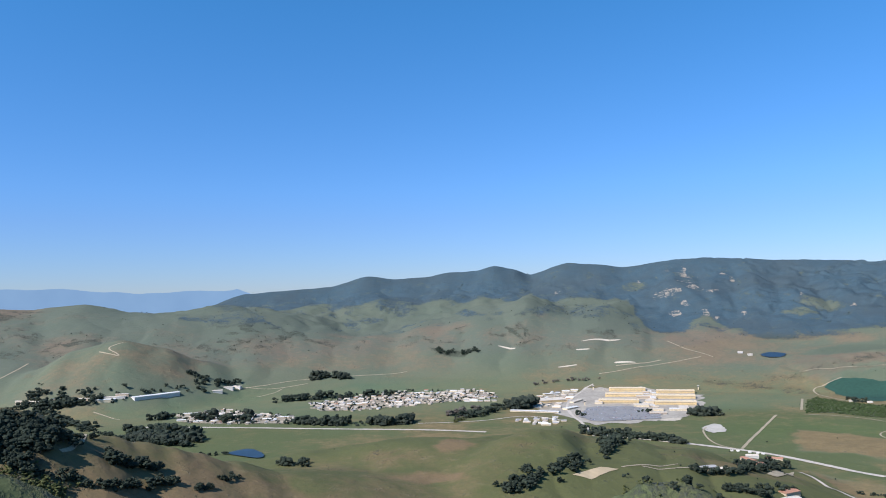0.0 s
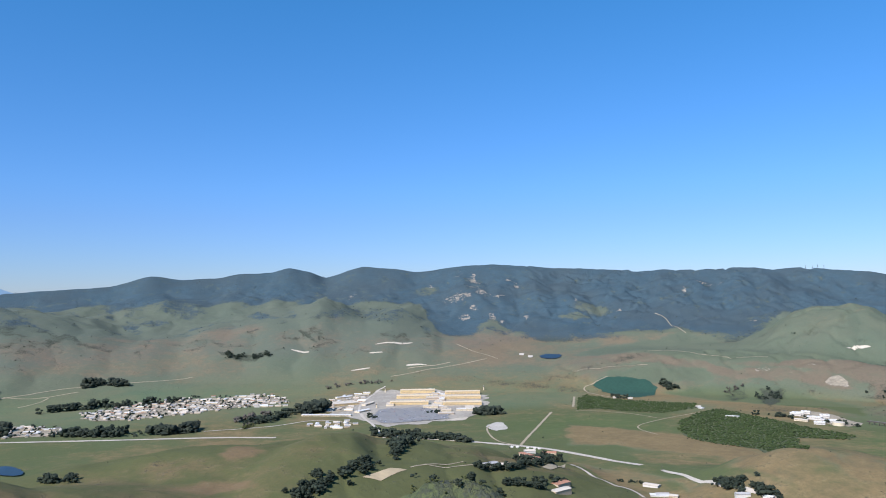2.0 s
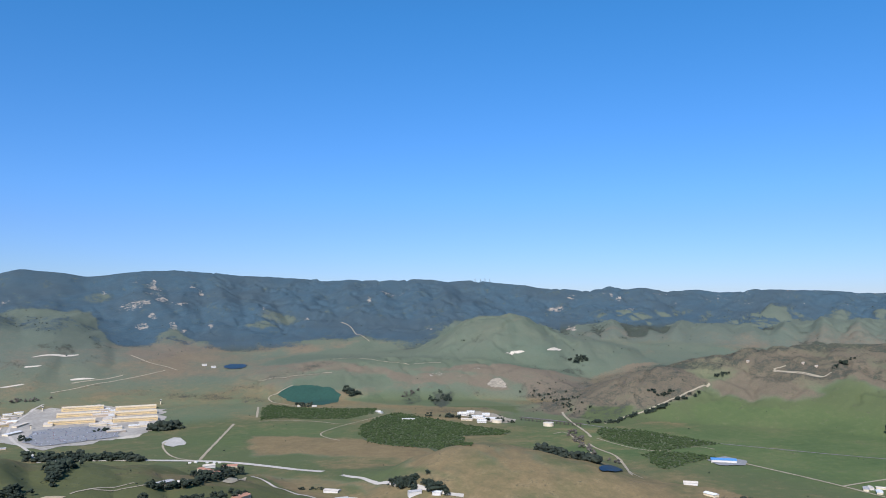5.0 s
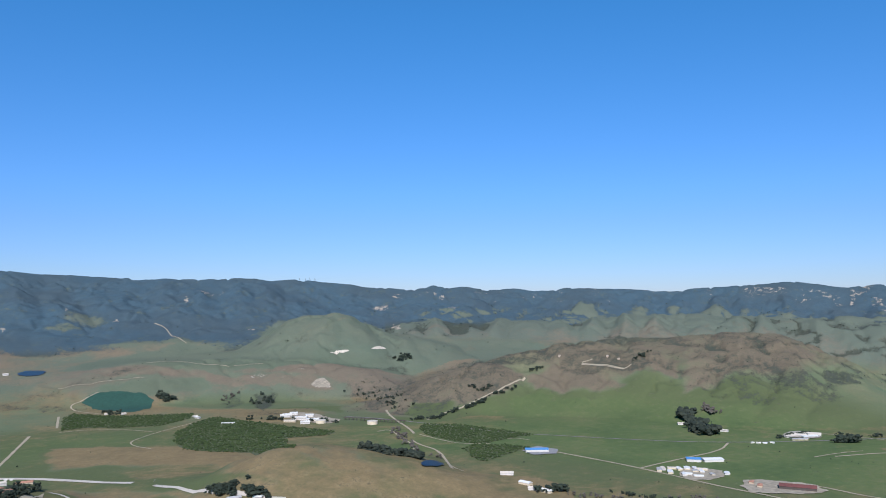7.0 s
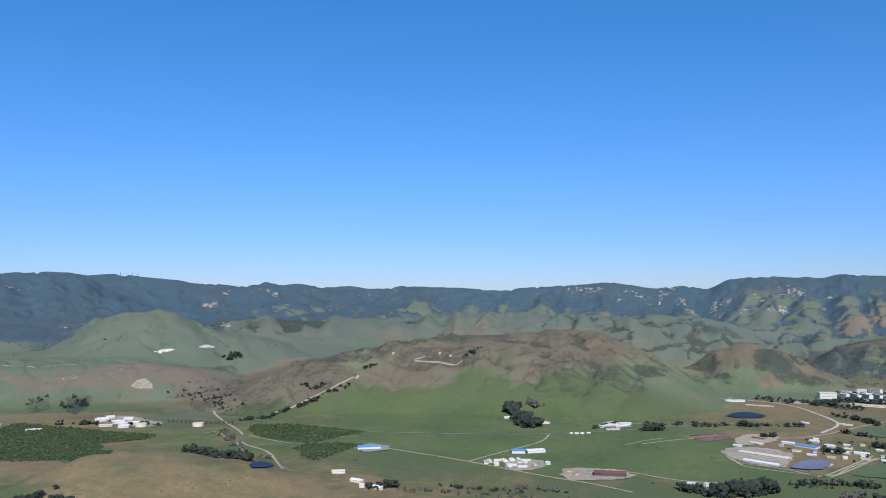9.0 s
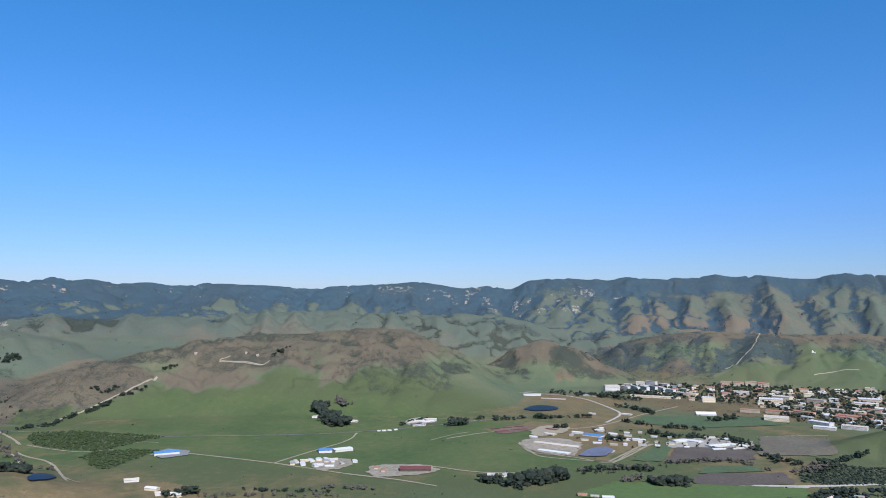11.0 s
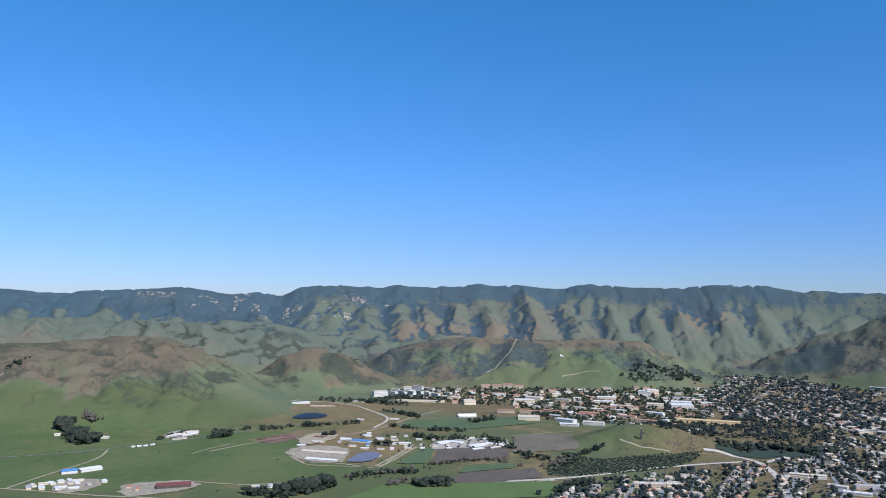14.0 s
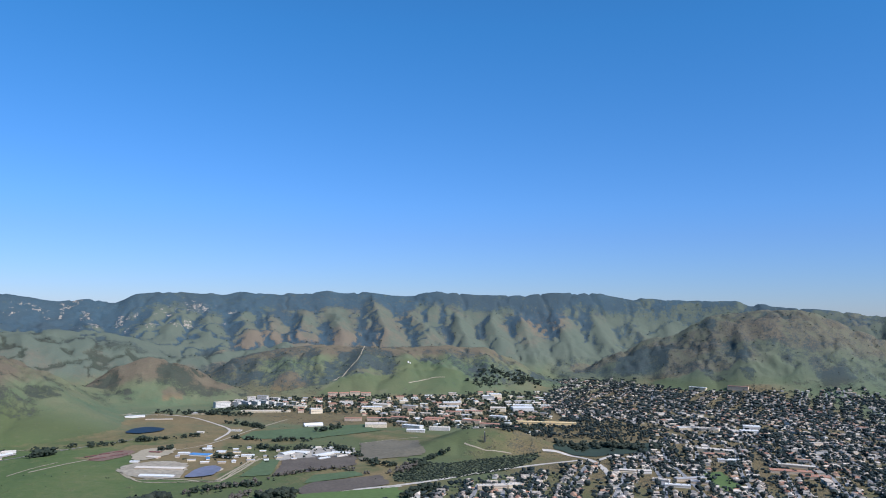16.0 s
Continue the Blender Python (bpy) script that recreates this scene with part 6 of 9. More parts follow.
GROVES = {
    "lagoon_oaks": ([(90.08, 2804), (91.39, 2880), (93.25, 2868)], 16, 26, 9, 'oak'),
    "campus_line": ([(90.19, 2528), (91.6, 2476), (93.22, 2380)], 8, 22, 8, 'oak'),
    "unit_pines": ([(89.67, 1940), (90.26, 1928), (90.85, 1920)], 6, 6, 10, 'oak'),
    "nursery_row": ([(92.73, 2060), (93.42, 2032), (94.1, 2020)], 6, 14, 9, 'oak'),
    "rail_row": ([(84.88, 2228), (85.51, 2236)], 5, 8, 9, 'oak'),
    "rail_row_b": ([(86.12, 2068), (86.75, 2084)], 5, 8, 8, 'oak'),
    "playing_oaks": ([(97.0, 2304), (97.86, 2340), (98.45, 2372)], 10, 16, 10, 'oak'),
    "creek_bare": ([(90.84, 1504), (92.07, 1540), (93.31, 1520)], 14, 16, 9, 'bare'),
    "valley_bare": ([(67.25, 1408), (69.75, 1424), (72.68, 1400)], 9, 16, 7, 'bare'),
    "valley_hedge": ([(63.11, 1432), (66.42, 1408), (69.75, 1388)], 7, 20, 5, 'oak'),
    "lot_trees": ([(9.58, 2256), (10.43, 2204)], 5, 4, 9, 'oak'),
    "lot_trees_b": ([(13.77, 2312), (14.88, 2308)], 5, 5, 8, 'oak'),
    "prison_corner_gums": ([(17.73, 2276), (18.94, 2276)], 18, 14, 16, 'gum'),
    "prison_gum_clump": ([(4.77, 2404), (6.14, 2420)], 16, 16, 20, 'gum'),
    "junction_gums": ([(9.86, 1952), (11.07, 1924)], 9, 10, 12, 'gum'),
    "highway_row": ([(12.67, 1912), (14.25, 1892), (15.8, 1868)], 7, 16, 11, 'oak'),
    "highway_row_b": ([(15.99, 1856), (17.14, 1848)], 6, 9, 12, 'gum'),
    "junction_creek": ([(11.13, 1416), (11.75, 1336), (11.2, 1272)], 10, 16, 9, 'oak'),
    "camp_front_gums": ([(-11.27, 2228), (-9.65, 2208), (-8.01, 2168)], 12, 22, 13, 'gum'),
    "camp_front_gums_b": ([(-5.44, 2160), (-4.27, 2148), (-2.77, 2136)], 10, 20, 13, 'gum'),
    "camp_back_gums": ([(-8.39, 2760), (-7.31, 2744)], 10, 9, 15, 'gum'),
    "camp_back_oaks": ([(-12.06, 2768), (-10.84, 2744), (-9.41, 2748)], 9, 12, 12, 'oak'),
    "bare_wood": ([(-0.07, 2276), (1.2, 2312), (2.46, 2368)], 18, 22, 10, 'bare'),
    "prison_front_oaks": ([(0.98, 2228), (2.45, 2240), (3.29, 2320)], 10, 16, 11, 'oak'),
    "west_row_trees": ([(-27.73, 2792), (-26.9, 2780), (-25.89, 2732)], 16, 16, 14, 'oak'),
    "ranch_gums": ([(-22.39, 2148), (-21.3, 2124), (-20.02, 2064)], 26, 34, 18, 'gum'),
    "ranch_gums_b": ([(-19.16, 2080), (-17.95, 2044)], 14, 14, 14, 'gum'),
    "oak_wood": ([(-30.77, 2864), (-28.22, 2836), (-26.22, 2568), (-24.68, 2374)], 26, 110, 10, 'oak'),
    "oak_wood_mid": ([(-30.76, 964), (-28.54, 964), (-26.39, 976)], 24, 90, 10, 'oak'),
    "oak_wood_tail": ([(-25.20, 2388), (-23.45, 2242), (-22.57, 2149)], 8, 26, 8, 'oak'),
    "oak_wood_left": ([(-30.43, 932), (-28.52, 920)], 10, 18, 8, 'oak'),
    "oak_hedge": ([(-24.68, 976), (-22.92, 2048), (-21.30, 2023), (-20.02, 1961)], 6, 24, 6, 'oak'),
    "oak_clump": ([(-23.80, 968), (-23.03, 976)], 9, 14, 10, 'oak'),
    "oak_clump_b": ([(-19.98, 1837), (-19.09, 1780), (-18.15, 1772)], 9, 20, 10, 'oak'),
    "oak_bank": ([(-18.15, 1868), (-17.20, 1860), (-16.04, 1856)], 6, 12, 6, 'oak'),
    "camp_gums": ([(-16.99, 2459), (-16.80, 2455)], 10, 8, 17, 'gum'),
    "camp_gums_b": ([(-14.85, 2404), (-14.38, 2407)], 10, 8, 17, 'gum'),
    "camp_gums_c": ([(-21.12, 2500), (-19.83, 2500)], 16, 12, 12, 'oak'),
    "west_gums": ([(-27.57, 2792), (-26.90, 2780), (-25.72, 2740)], 22, 26, 14, 'oak'),
    "farmstead_oaks": ([(-18.31, 2888), (-16.59, 2928), (-15.42, 2984)], 18, 12, 9, 'oak'),
    "oak_wood_low": ([(-30.44, 948), (-28.85, 944), (-27.38, 948)], 13, 50, 9, 'oak'),
    "oak_edge": ([(-22.46, 2182), (-21.30, 2175), (-19.83, 2110), (-18.14, 2078)], 26, 74, 15, 'oak'),
    "oak_edge_back": ([(-22.57, 2299), (-20.57, 2274), (-18.14, 2176)], 20, 50, 15, 'oak'),
    "oak_edge_front": ([(-22.03, 2086), (-20.39, 2061), (-18.52, 2003)], 12, 36, 12, 'oak'),
    "oak_line": ([(-22.57, 984), (-21.67, 988), (-20.21, 996)], 7, 18, 8, 'oak'),
    "oak_slope": ([(-29.48, 916), (-27.87, 904), (-26.54, 908), (-25.19, 912), (-23.27, 908), (-21.31, 952), (-18.91, 972)], 8, 58, 7, 'oak'),
    "oak_tuft": ([(-18.16, 956), (-16.83, 980)], 5, 9, 6, 'oak'),
    "oak_tuft_b": ([(-16.44, 1008), (-15.01, 1036)], 5, 9, 6, 'oak'),
    "pond_oaks": ([(-12.19, 1380), (-11.31, 1356), (-10.30, 1368)], 12, 22, 10, 'oak'),
    "slope_hedge": ([(-18.69, 2980), (-17.93, 2968), (-17.36, 2952)], 20, 14, 9, 'oak'),
    "gums_north": ([(-9.80, 3056), (-8.77, 3060), (-7.62, 3052)], 30, 24, 17, 'gum'),
    "hillside_wood": ([(-0.79, 3280), (0.47, 3244), (2.37, 3212)], 26, 22, 9, 'oak'),
    "camp_trees": ([(-5.94, 2162), (-4.27, 2146), (-2.81, 2172)], 20, 38, 18, 'gum'),
    "camp_trees_b": ([(-11.27, 2247), (-9.24, 2219), (-7.18, 2175)], 40, 40, 14, 'oak'),
    "camp_trees_c": ([(-12.86, 2708), (-9.62, 2792), (-5.90, 2781), (-3.81, 2779)], 20, 28, 14, 'oak'),
    "camp_trees_d": ([(-17.95, 2420), (-14.46, 2319)], 22, 21, 14, 'oak'),
    "west_trees": ([(-28.88, 2960), (-25.89, 2744), (-22.74, 2716)], 60, 36, 10, 'oak'),
    "west_row": ([(-25.55, 2808), (-21.66, 2772), (-17.93, 2860), (-14.83, 2992)], 30, 20, 9, 'oak'),
    "prison_gums": ([(4.76, 2379), (5.48, 2399), (6.15, 2444)], 32, 46, 21, 'gum'),
    "prison_west_trees": ([(1.19, 2278), (2.87, 2299), (4.14, 2406)], 26, 28, 10, 'oak'),
    "prison_east_gums": ([(17.73, 2286), (18.37, 2280), (19.16, 2285)], 18, 28, 17, 'gum'),
    "prison_back_scrub": ([(6.28, 2853), (7.94, 2912), (11.22, 2940)], 14, 20, 7, 'bare'),
    "road_row": ([(9.66, 2003), (11.07, 1956), (13.07, 1912), (14.64, 1892), (16.58, 1876)], 9, 44, 12, 'oak'),
    "road_gums": ([(12.68, 1941), (13.27, 1928)], 8, 8, 15, 'gum'),
    "creek_trees": ([(11.23, 1328), (11.84, 1373), (12.46, 1428)], 12, 24, 12, 'oak'),
    "homestead_oaks": ([(17.49, 1276), (17.91, 1296), (20.20, 1320), (21.66, 1416), (22.70, 1440)], 10, 34, 9, 'oak'),
    "meadow_oaks": ([(19.36, 1232), (20.19, 1240), (21.86, 1236), (22.48, 1264)], 6, 16, 8, 'oak'),
    "drive_hedge": ([(27.49, 1476), (28.94, 1476), (29.76, 1460)], 3, 16, 4, 'oak'),
    "creek_trees_b": ([(9.38, 1224), (7.72, 1172), (5.62, 1108), (3.53, 1080)], 26, 44, 9, 'oak'),
    "creek_trees_c": ([(5.45, 1156), (5.86, 1148)], 8, 4, 8, 'oak'),
    "homestead_trees": ([(18.13, 1308), (20.18, 1336), (22.87, 1588), (24.12, 1640)], 22, 26, 11, 'oak'),
    "homestead_trees_b": ([(20.80, 1244), (22.87, 1296), (24.11, 1344)], 16, 16, 9, 'oak'),
    "knoll_trees": ([(12.95, 1188), (14.90, 800), (17.01, 797), (19.06, 1224)], 18, 40, 8, 'oak'),
    "south_trees": ([(34.91, 1384), (36.13, 1328), (38.14, 1296)], 18, 20, 10, 'oak'),
    "field_trees": ([(30.65, 2812), (31.27, 2816), (31.90, 2804)], 22, 16, 11, 'oak'),
    "house_row": ([(27.28, 2648), (28.96, 2627)], 8, 7, 9, 'oak'),
    "pond_row": ([(45.24, 1554), (46.77, 1536), (48.32, 1560), (49.69, 1516)], 12, 60, 14, 'gum'),
    "creek_line": ([(47.70, 2108), (48.53, 1900), (49.36, 1792), (51.03, 1708)], 22, 26, 8, 'bare'),
    "canyon_brush": ([(45.21, 2820), (46.88, 2728), (47.92, 2394)], 60, 60, 4.5, 'oak'),
    "spur_brush": ([(37.08, 2736), (38.67, 2752), (38.27, 2804)], 28, 26, 6, 'oak'),
    "spur_brush_b": ([(35.32, 2784), (36.29, 2820)], 24, 14, 5, 'bare'),
    "gully_brush": ([(48.87, 2256), (50.64, 2272), (52.24, 2376), (54.27, 2416), (56.53, 2492)], 9, 70, 6, 'oak'),
    "row_east": ([(87.66, 1549), (90.58, 1586), (92.66, 1615), (94.72, 1703), (96.76, 1752)], 6, 16, 6, 'oak'),
    "hedge_brown": ([(93.89, 1699), (96.36, 1749), (98.78, 1767), (99.78, 1738)], 10, 40, 7, 'bare'),
    "clinic_hedge": ([(74.63, 2086), (75.44, 2137), (76.56, 2173)], 4, 22, 6, 'oak'),
    "clinic_oaks": ([(78.21, 2079), (79.19, 2097)], 10, 14, 12, 'oak'),
    "canyon_bush": ([(53.24, 2504), (54.26, 2476), (54.88, 2484)], 9, 16, 5, 'oak'),
    "plateau_bush": ([(57.56, 2640), (58.61, 2656)], 9, 12, 5, 'oak'),
    "brow_bush": ([(65.13, 2664), (65.98, 2716), (66.40, 2724)], 9, 14, 6, 'oak'),
    "ridge_gums": ([(68.66, 2360), (69.13, 2276), (69.68, 2122), (70.86, 2050)], 30, 38, 19, 'gum'),
    "ridge_gums_b": ([(69.91, 2344), (70.84, 2300)], 26, 16, 9, 'bare'),
    "bank_trees": ([(78.53, 2096), (79.35, 2110)], 16, 9, 11, 'oak'),
    "green_hill_wood": ([(47.52, 3192), (48.57, 3188)], 26, 16, 9, 'oak'),
    "farm_trees": ([(57.86, 1422), (58.89, 1416), (60.12, 1440)], 16, 14, 10, 'oak'),
    "orchard_house_trees": ([(36.30, 2392), (40.29, 2312), (43.55, 2252)], 14, 18, 7, 'oak'),
    "slope_bushes": ([(35.57, 1384), (37.13, 1324), (38.71, 1300)], 24, 18, 7, 'oak'),
    "valley_gums": ([(83.09, 1454), (84.20, 1480), (85.66, 1512), (86.73, 1532)], 20, 12, 20, 'gum'),
    "valley_row": ([(80.46, 1465), (81.98, 1461)], 12, 9, 12, 'oak'),
    "valley_row_b": ([(87.08, 1554), (88.82, 1594), (90.51, 1616), (93.09, 1627)], 12, 24, 9, 'oak'),
    "creek_row": ([(60.09, 1408), (63.43, 1392), (66.76, 1372), (70.08, 1366)], 16, 30, 6, 'bare'),
    "yard_trees": ([(78.41, 2090), (79.39, 2117)], 14, 8, 11, 'oak'),
    "block_gums": ([(92.99, 1502), (94.11, 1507), (95.46, 1518)], 16, 36, 16, 'gum'),
    "gums_south": ([(83.51, 1446), (84.55, 1463), (85.38, 1481)], 10, 20, 24, 'gum'),
    "gums_south_b": ([(85.67, 1490), (86.63, 1500)], 8, 11, 22, 'gum'),
    "gums_south_c": ([(80.61, 1467), (81.85, 1448), (83.51, 1421)], 8, 10, 10, 'oak'),
    "row_south": ([(87.24, 1568), (90.16, 1606), (92.24, 1635), (93.89, 1676)], 12, 24, 8, 'bare'),
    "row_south_b": ([(99.98, 1699), (102.34, 1704), (104.66, 1828)], 20, 24, 9, 'bare'),
    "letter_hill_trees": ([(108.99, 3404), (110.20, 3520), (111.39, 3544), (112.97, 3628)], 90, 110, 8, 'oak'),
    "lagoon_trees": ([(81.35, 2166), (84.68, 2235), (88.04, 2270)], 14, 20, 7, 'oak'),
    "campus_edge": ([(85.91, 2828), (89.28, 2764), (92.21, 2668)], 40, 40, 9, 'oak'),
    "grove_edge": ([(103.50, 1674), (105.15, 1888), (106.81, 1960)], 12, 30, 8, 'oak'),
    "dark_wood": ([(115.08, 2064), (118.30, 2121), (121.05, 2123)], 60, 70, 12, 'gum'),
    "spur_bushes": ([(-30.73, 900), (-29.16, 892), (-27.86, 884), (-26.54, 888)], 26, 150, 4.5, 'bush'),
    "knoll_bushes": ([(12.91, 1148), (14.51, 800), (16.44, 799), (17.95, 1204)], 26, 170, 3.2, 'bush'),
    "unit_row": ([(78.05, 2173), (81.35, 2205), (85.52, 2245), (89.29, 2276)], 10, 26, 7, 'oak'),
    "campus_row": ([(90.97, 2224), (93.47, 2155), (96.35, 2136)], 10, 22, 8, 'oak'),
    "lower_row": ([(93.47, 2014), (95.12, 2005), (96.76, 2032)], 12, 16, 9, 'oak'),
    "terrace_row": ([(97.98, 2041), (100.38, 1856), (102.74, 1785), (104.85, 1832)], 22, 46, 9, 'oak'),
    "south_wood": ([(103.53, 1488), (104.35, 1553), (105.59, 1564)], 20, 20, 12, 'oak'),
}
TOWN = {
    "suburb": ([(115.50, 4044), (118.33, 3972), (123.04, 3700), (128.25, 3640), (136.94, 3792), (139.85, 2978), (139.66, 1724), (100.24, 1394), (103.52, 1520), (107.66, 1608), (115.07, 1816), (117.69, 1928), (121.44, 2128), (121.46, 2608), (117.11, 2640), (113.77, 2642), (113.52, 3191), (114.47, 3664)]),
    "campus": ([(89.46, 3016), (94.02, 3172), (98.22, 3192), (102.41, 3212), (106.55, 3252), (113.74, 3424), (114.10, 2498), (111.37, 2049), (106.96, 2376), (102.42, 2418), (99.91, 2711), (94.04, 2779)]),
    "wood": ([(109.50, 2501), (112.20, 2421), (115.08, 2658), (117.51, 2717), (121.46, 2568), (121.45, 2228), (117.50, 2230), (113.44, 2244), (110.55, 2024)]),
    "farm_unit": ([(86.79, 1964), (89.30, 2099), (92.23, 2069), (99.79, 2054), (99.59, 1901), (94.30, 1867), (90.57, 1826)]),
    "camp_north": ([(-10.24, 2655), (-5.48, 2834), (3.35, 2832), (3.74, 2618), (-1.31, 2516), (-6.34, 2425), (-9.63, 2471)]),
    "camp_south": ([(-19.45, 2584), (-16.02, 2620), (-11.26, 2377), (-11.27, 2247), (-15.25, 2290), (-19.08, 2389)]),
    "camp_west": ([(-29.52, 2904), (-25.55, 2776), (-21.66, 2760), (-22.02, 2716), (-26.23, 2748)]),
    "prison_west": ([(5.18, 2400), (7.50, 2759), (9.57, 2803), (8.71, 2477), (7.87, 2361)]),
    "prison_south": ([(4.74, 2161), (8.27, 2222), (8.87, 2124), (7.01, 2063)]),
}
SPOTS = {
    "prison_blocks": ([(13.20, 2785), (16.53, 2740), (12.98, 2644), (16.51, 2606), (12.57, 2496), (16.50, 2477)]),
    "prison_service": ([(14.37, 2601), (14.75, 2490), (14.15, 2422), (17.06, 2379), (15.31, 2349), (11.16, 2488)]),
    "prison_towers": ([(10.14, 2440), (10.79, 2802), (18.11, 2808), (18.11, 2309)]),
    "homestead": ([(21.42, 1712), (22.87, 1716)]),
    "roadside": ([(30.78, 1392), (36.12, 1304)]),
    "utility": ([(39.80, 2408), (40.69, 2340), (41.42, 2380), (41.75, 2296), (41.10, 2252), (40.28, 2436)]),
    "tanks": ([(42.24, 2252), (46.00, 2204)]),
    "blue_barn": ([(58.12, 1788)]),
    "ranch": ([(55.90, 1556), (57.25, 1472), (57.87, 1431), (58.81, 1416)]),
    "dairy": ([(69.55, 1798), (70.45, 1800), (67.31, 1662), (68.27, 1649), (69.41, 1649), (68.83, 1603), (70.41, 1636)]),
    "red_barn": ([(75.77, 1554)]),
    "arena_sheds": ([(72.89, 1570), (73.42, 1547)]),
    "hill_house": ([(68.36, 2232), (71.25, 2147), (70.51, 2193)]),
    "bank": ([(75.83, 2137), (76.70, 2168)]),
    "valley_house": ([(81.53, 1499), (82.36, 1515)]),
    "red_housing": ([(97.98, 3192), (98.79, 3192), (99.60, 3208), (100.40, 3196)]),
    "halls": ([(109.99, 3175), (111.97, 2908), (101.58, 2882), (106.75, 2921), (110.19, 2815), (105.52, 2527), (101.17, 2409), (108.38, 2711), (103.66, 2849)]),
    "yellow_hall": ([(113.71, 2491)]),
    "knoll_tower": ([(109.22, 1981)]),
    "letter": ([(103.48, 3536)]),
    "school": ([(130.24, 1929), (130.59, 2006), (131.77, 1889), (125.43, 2143), (127.83, 2625), (124.52, 2532), (122.94, 1680), (121.80, 1725), (124.46, 1732)]),
    "pylons": ([(109.20, 1977)]),
    "hill_sheds": ([(63.37, 2716), (59.90, 2724), (64.17, 2692)]),
    "reservoir_house": ([(27.70, 2646), (28.75, 2627), (33.42, 2476)]),
    "lake_sheds": ([(20.99, 3296), (21.62, 3272)]),
    "camp_farm": ([(-16.59, 2864), (-15.81, 2916), (-15.22, 2944)]),
    "trestle": ([(43.89, 2292), (48.48, 2200)]),
}
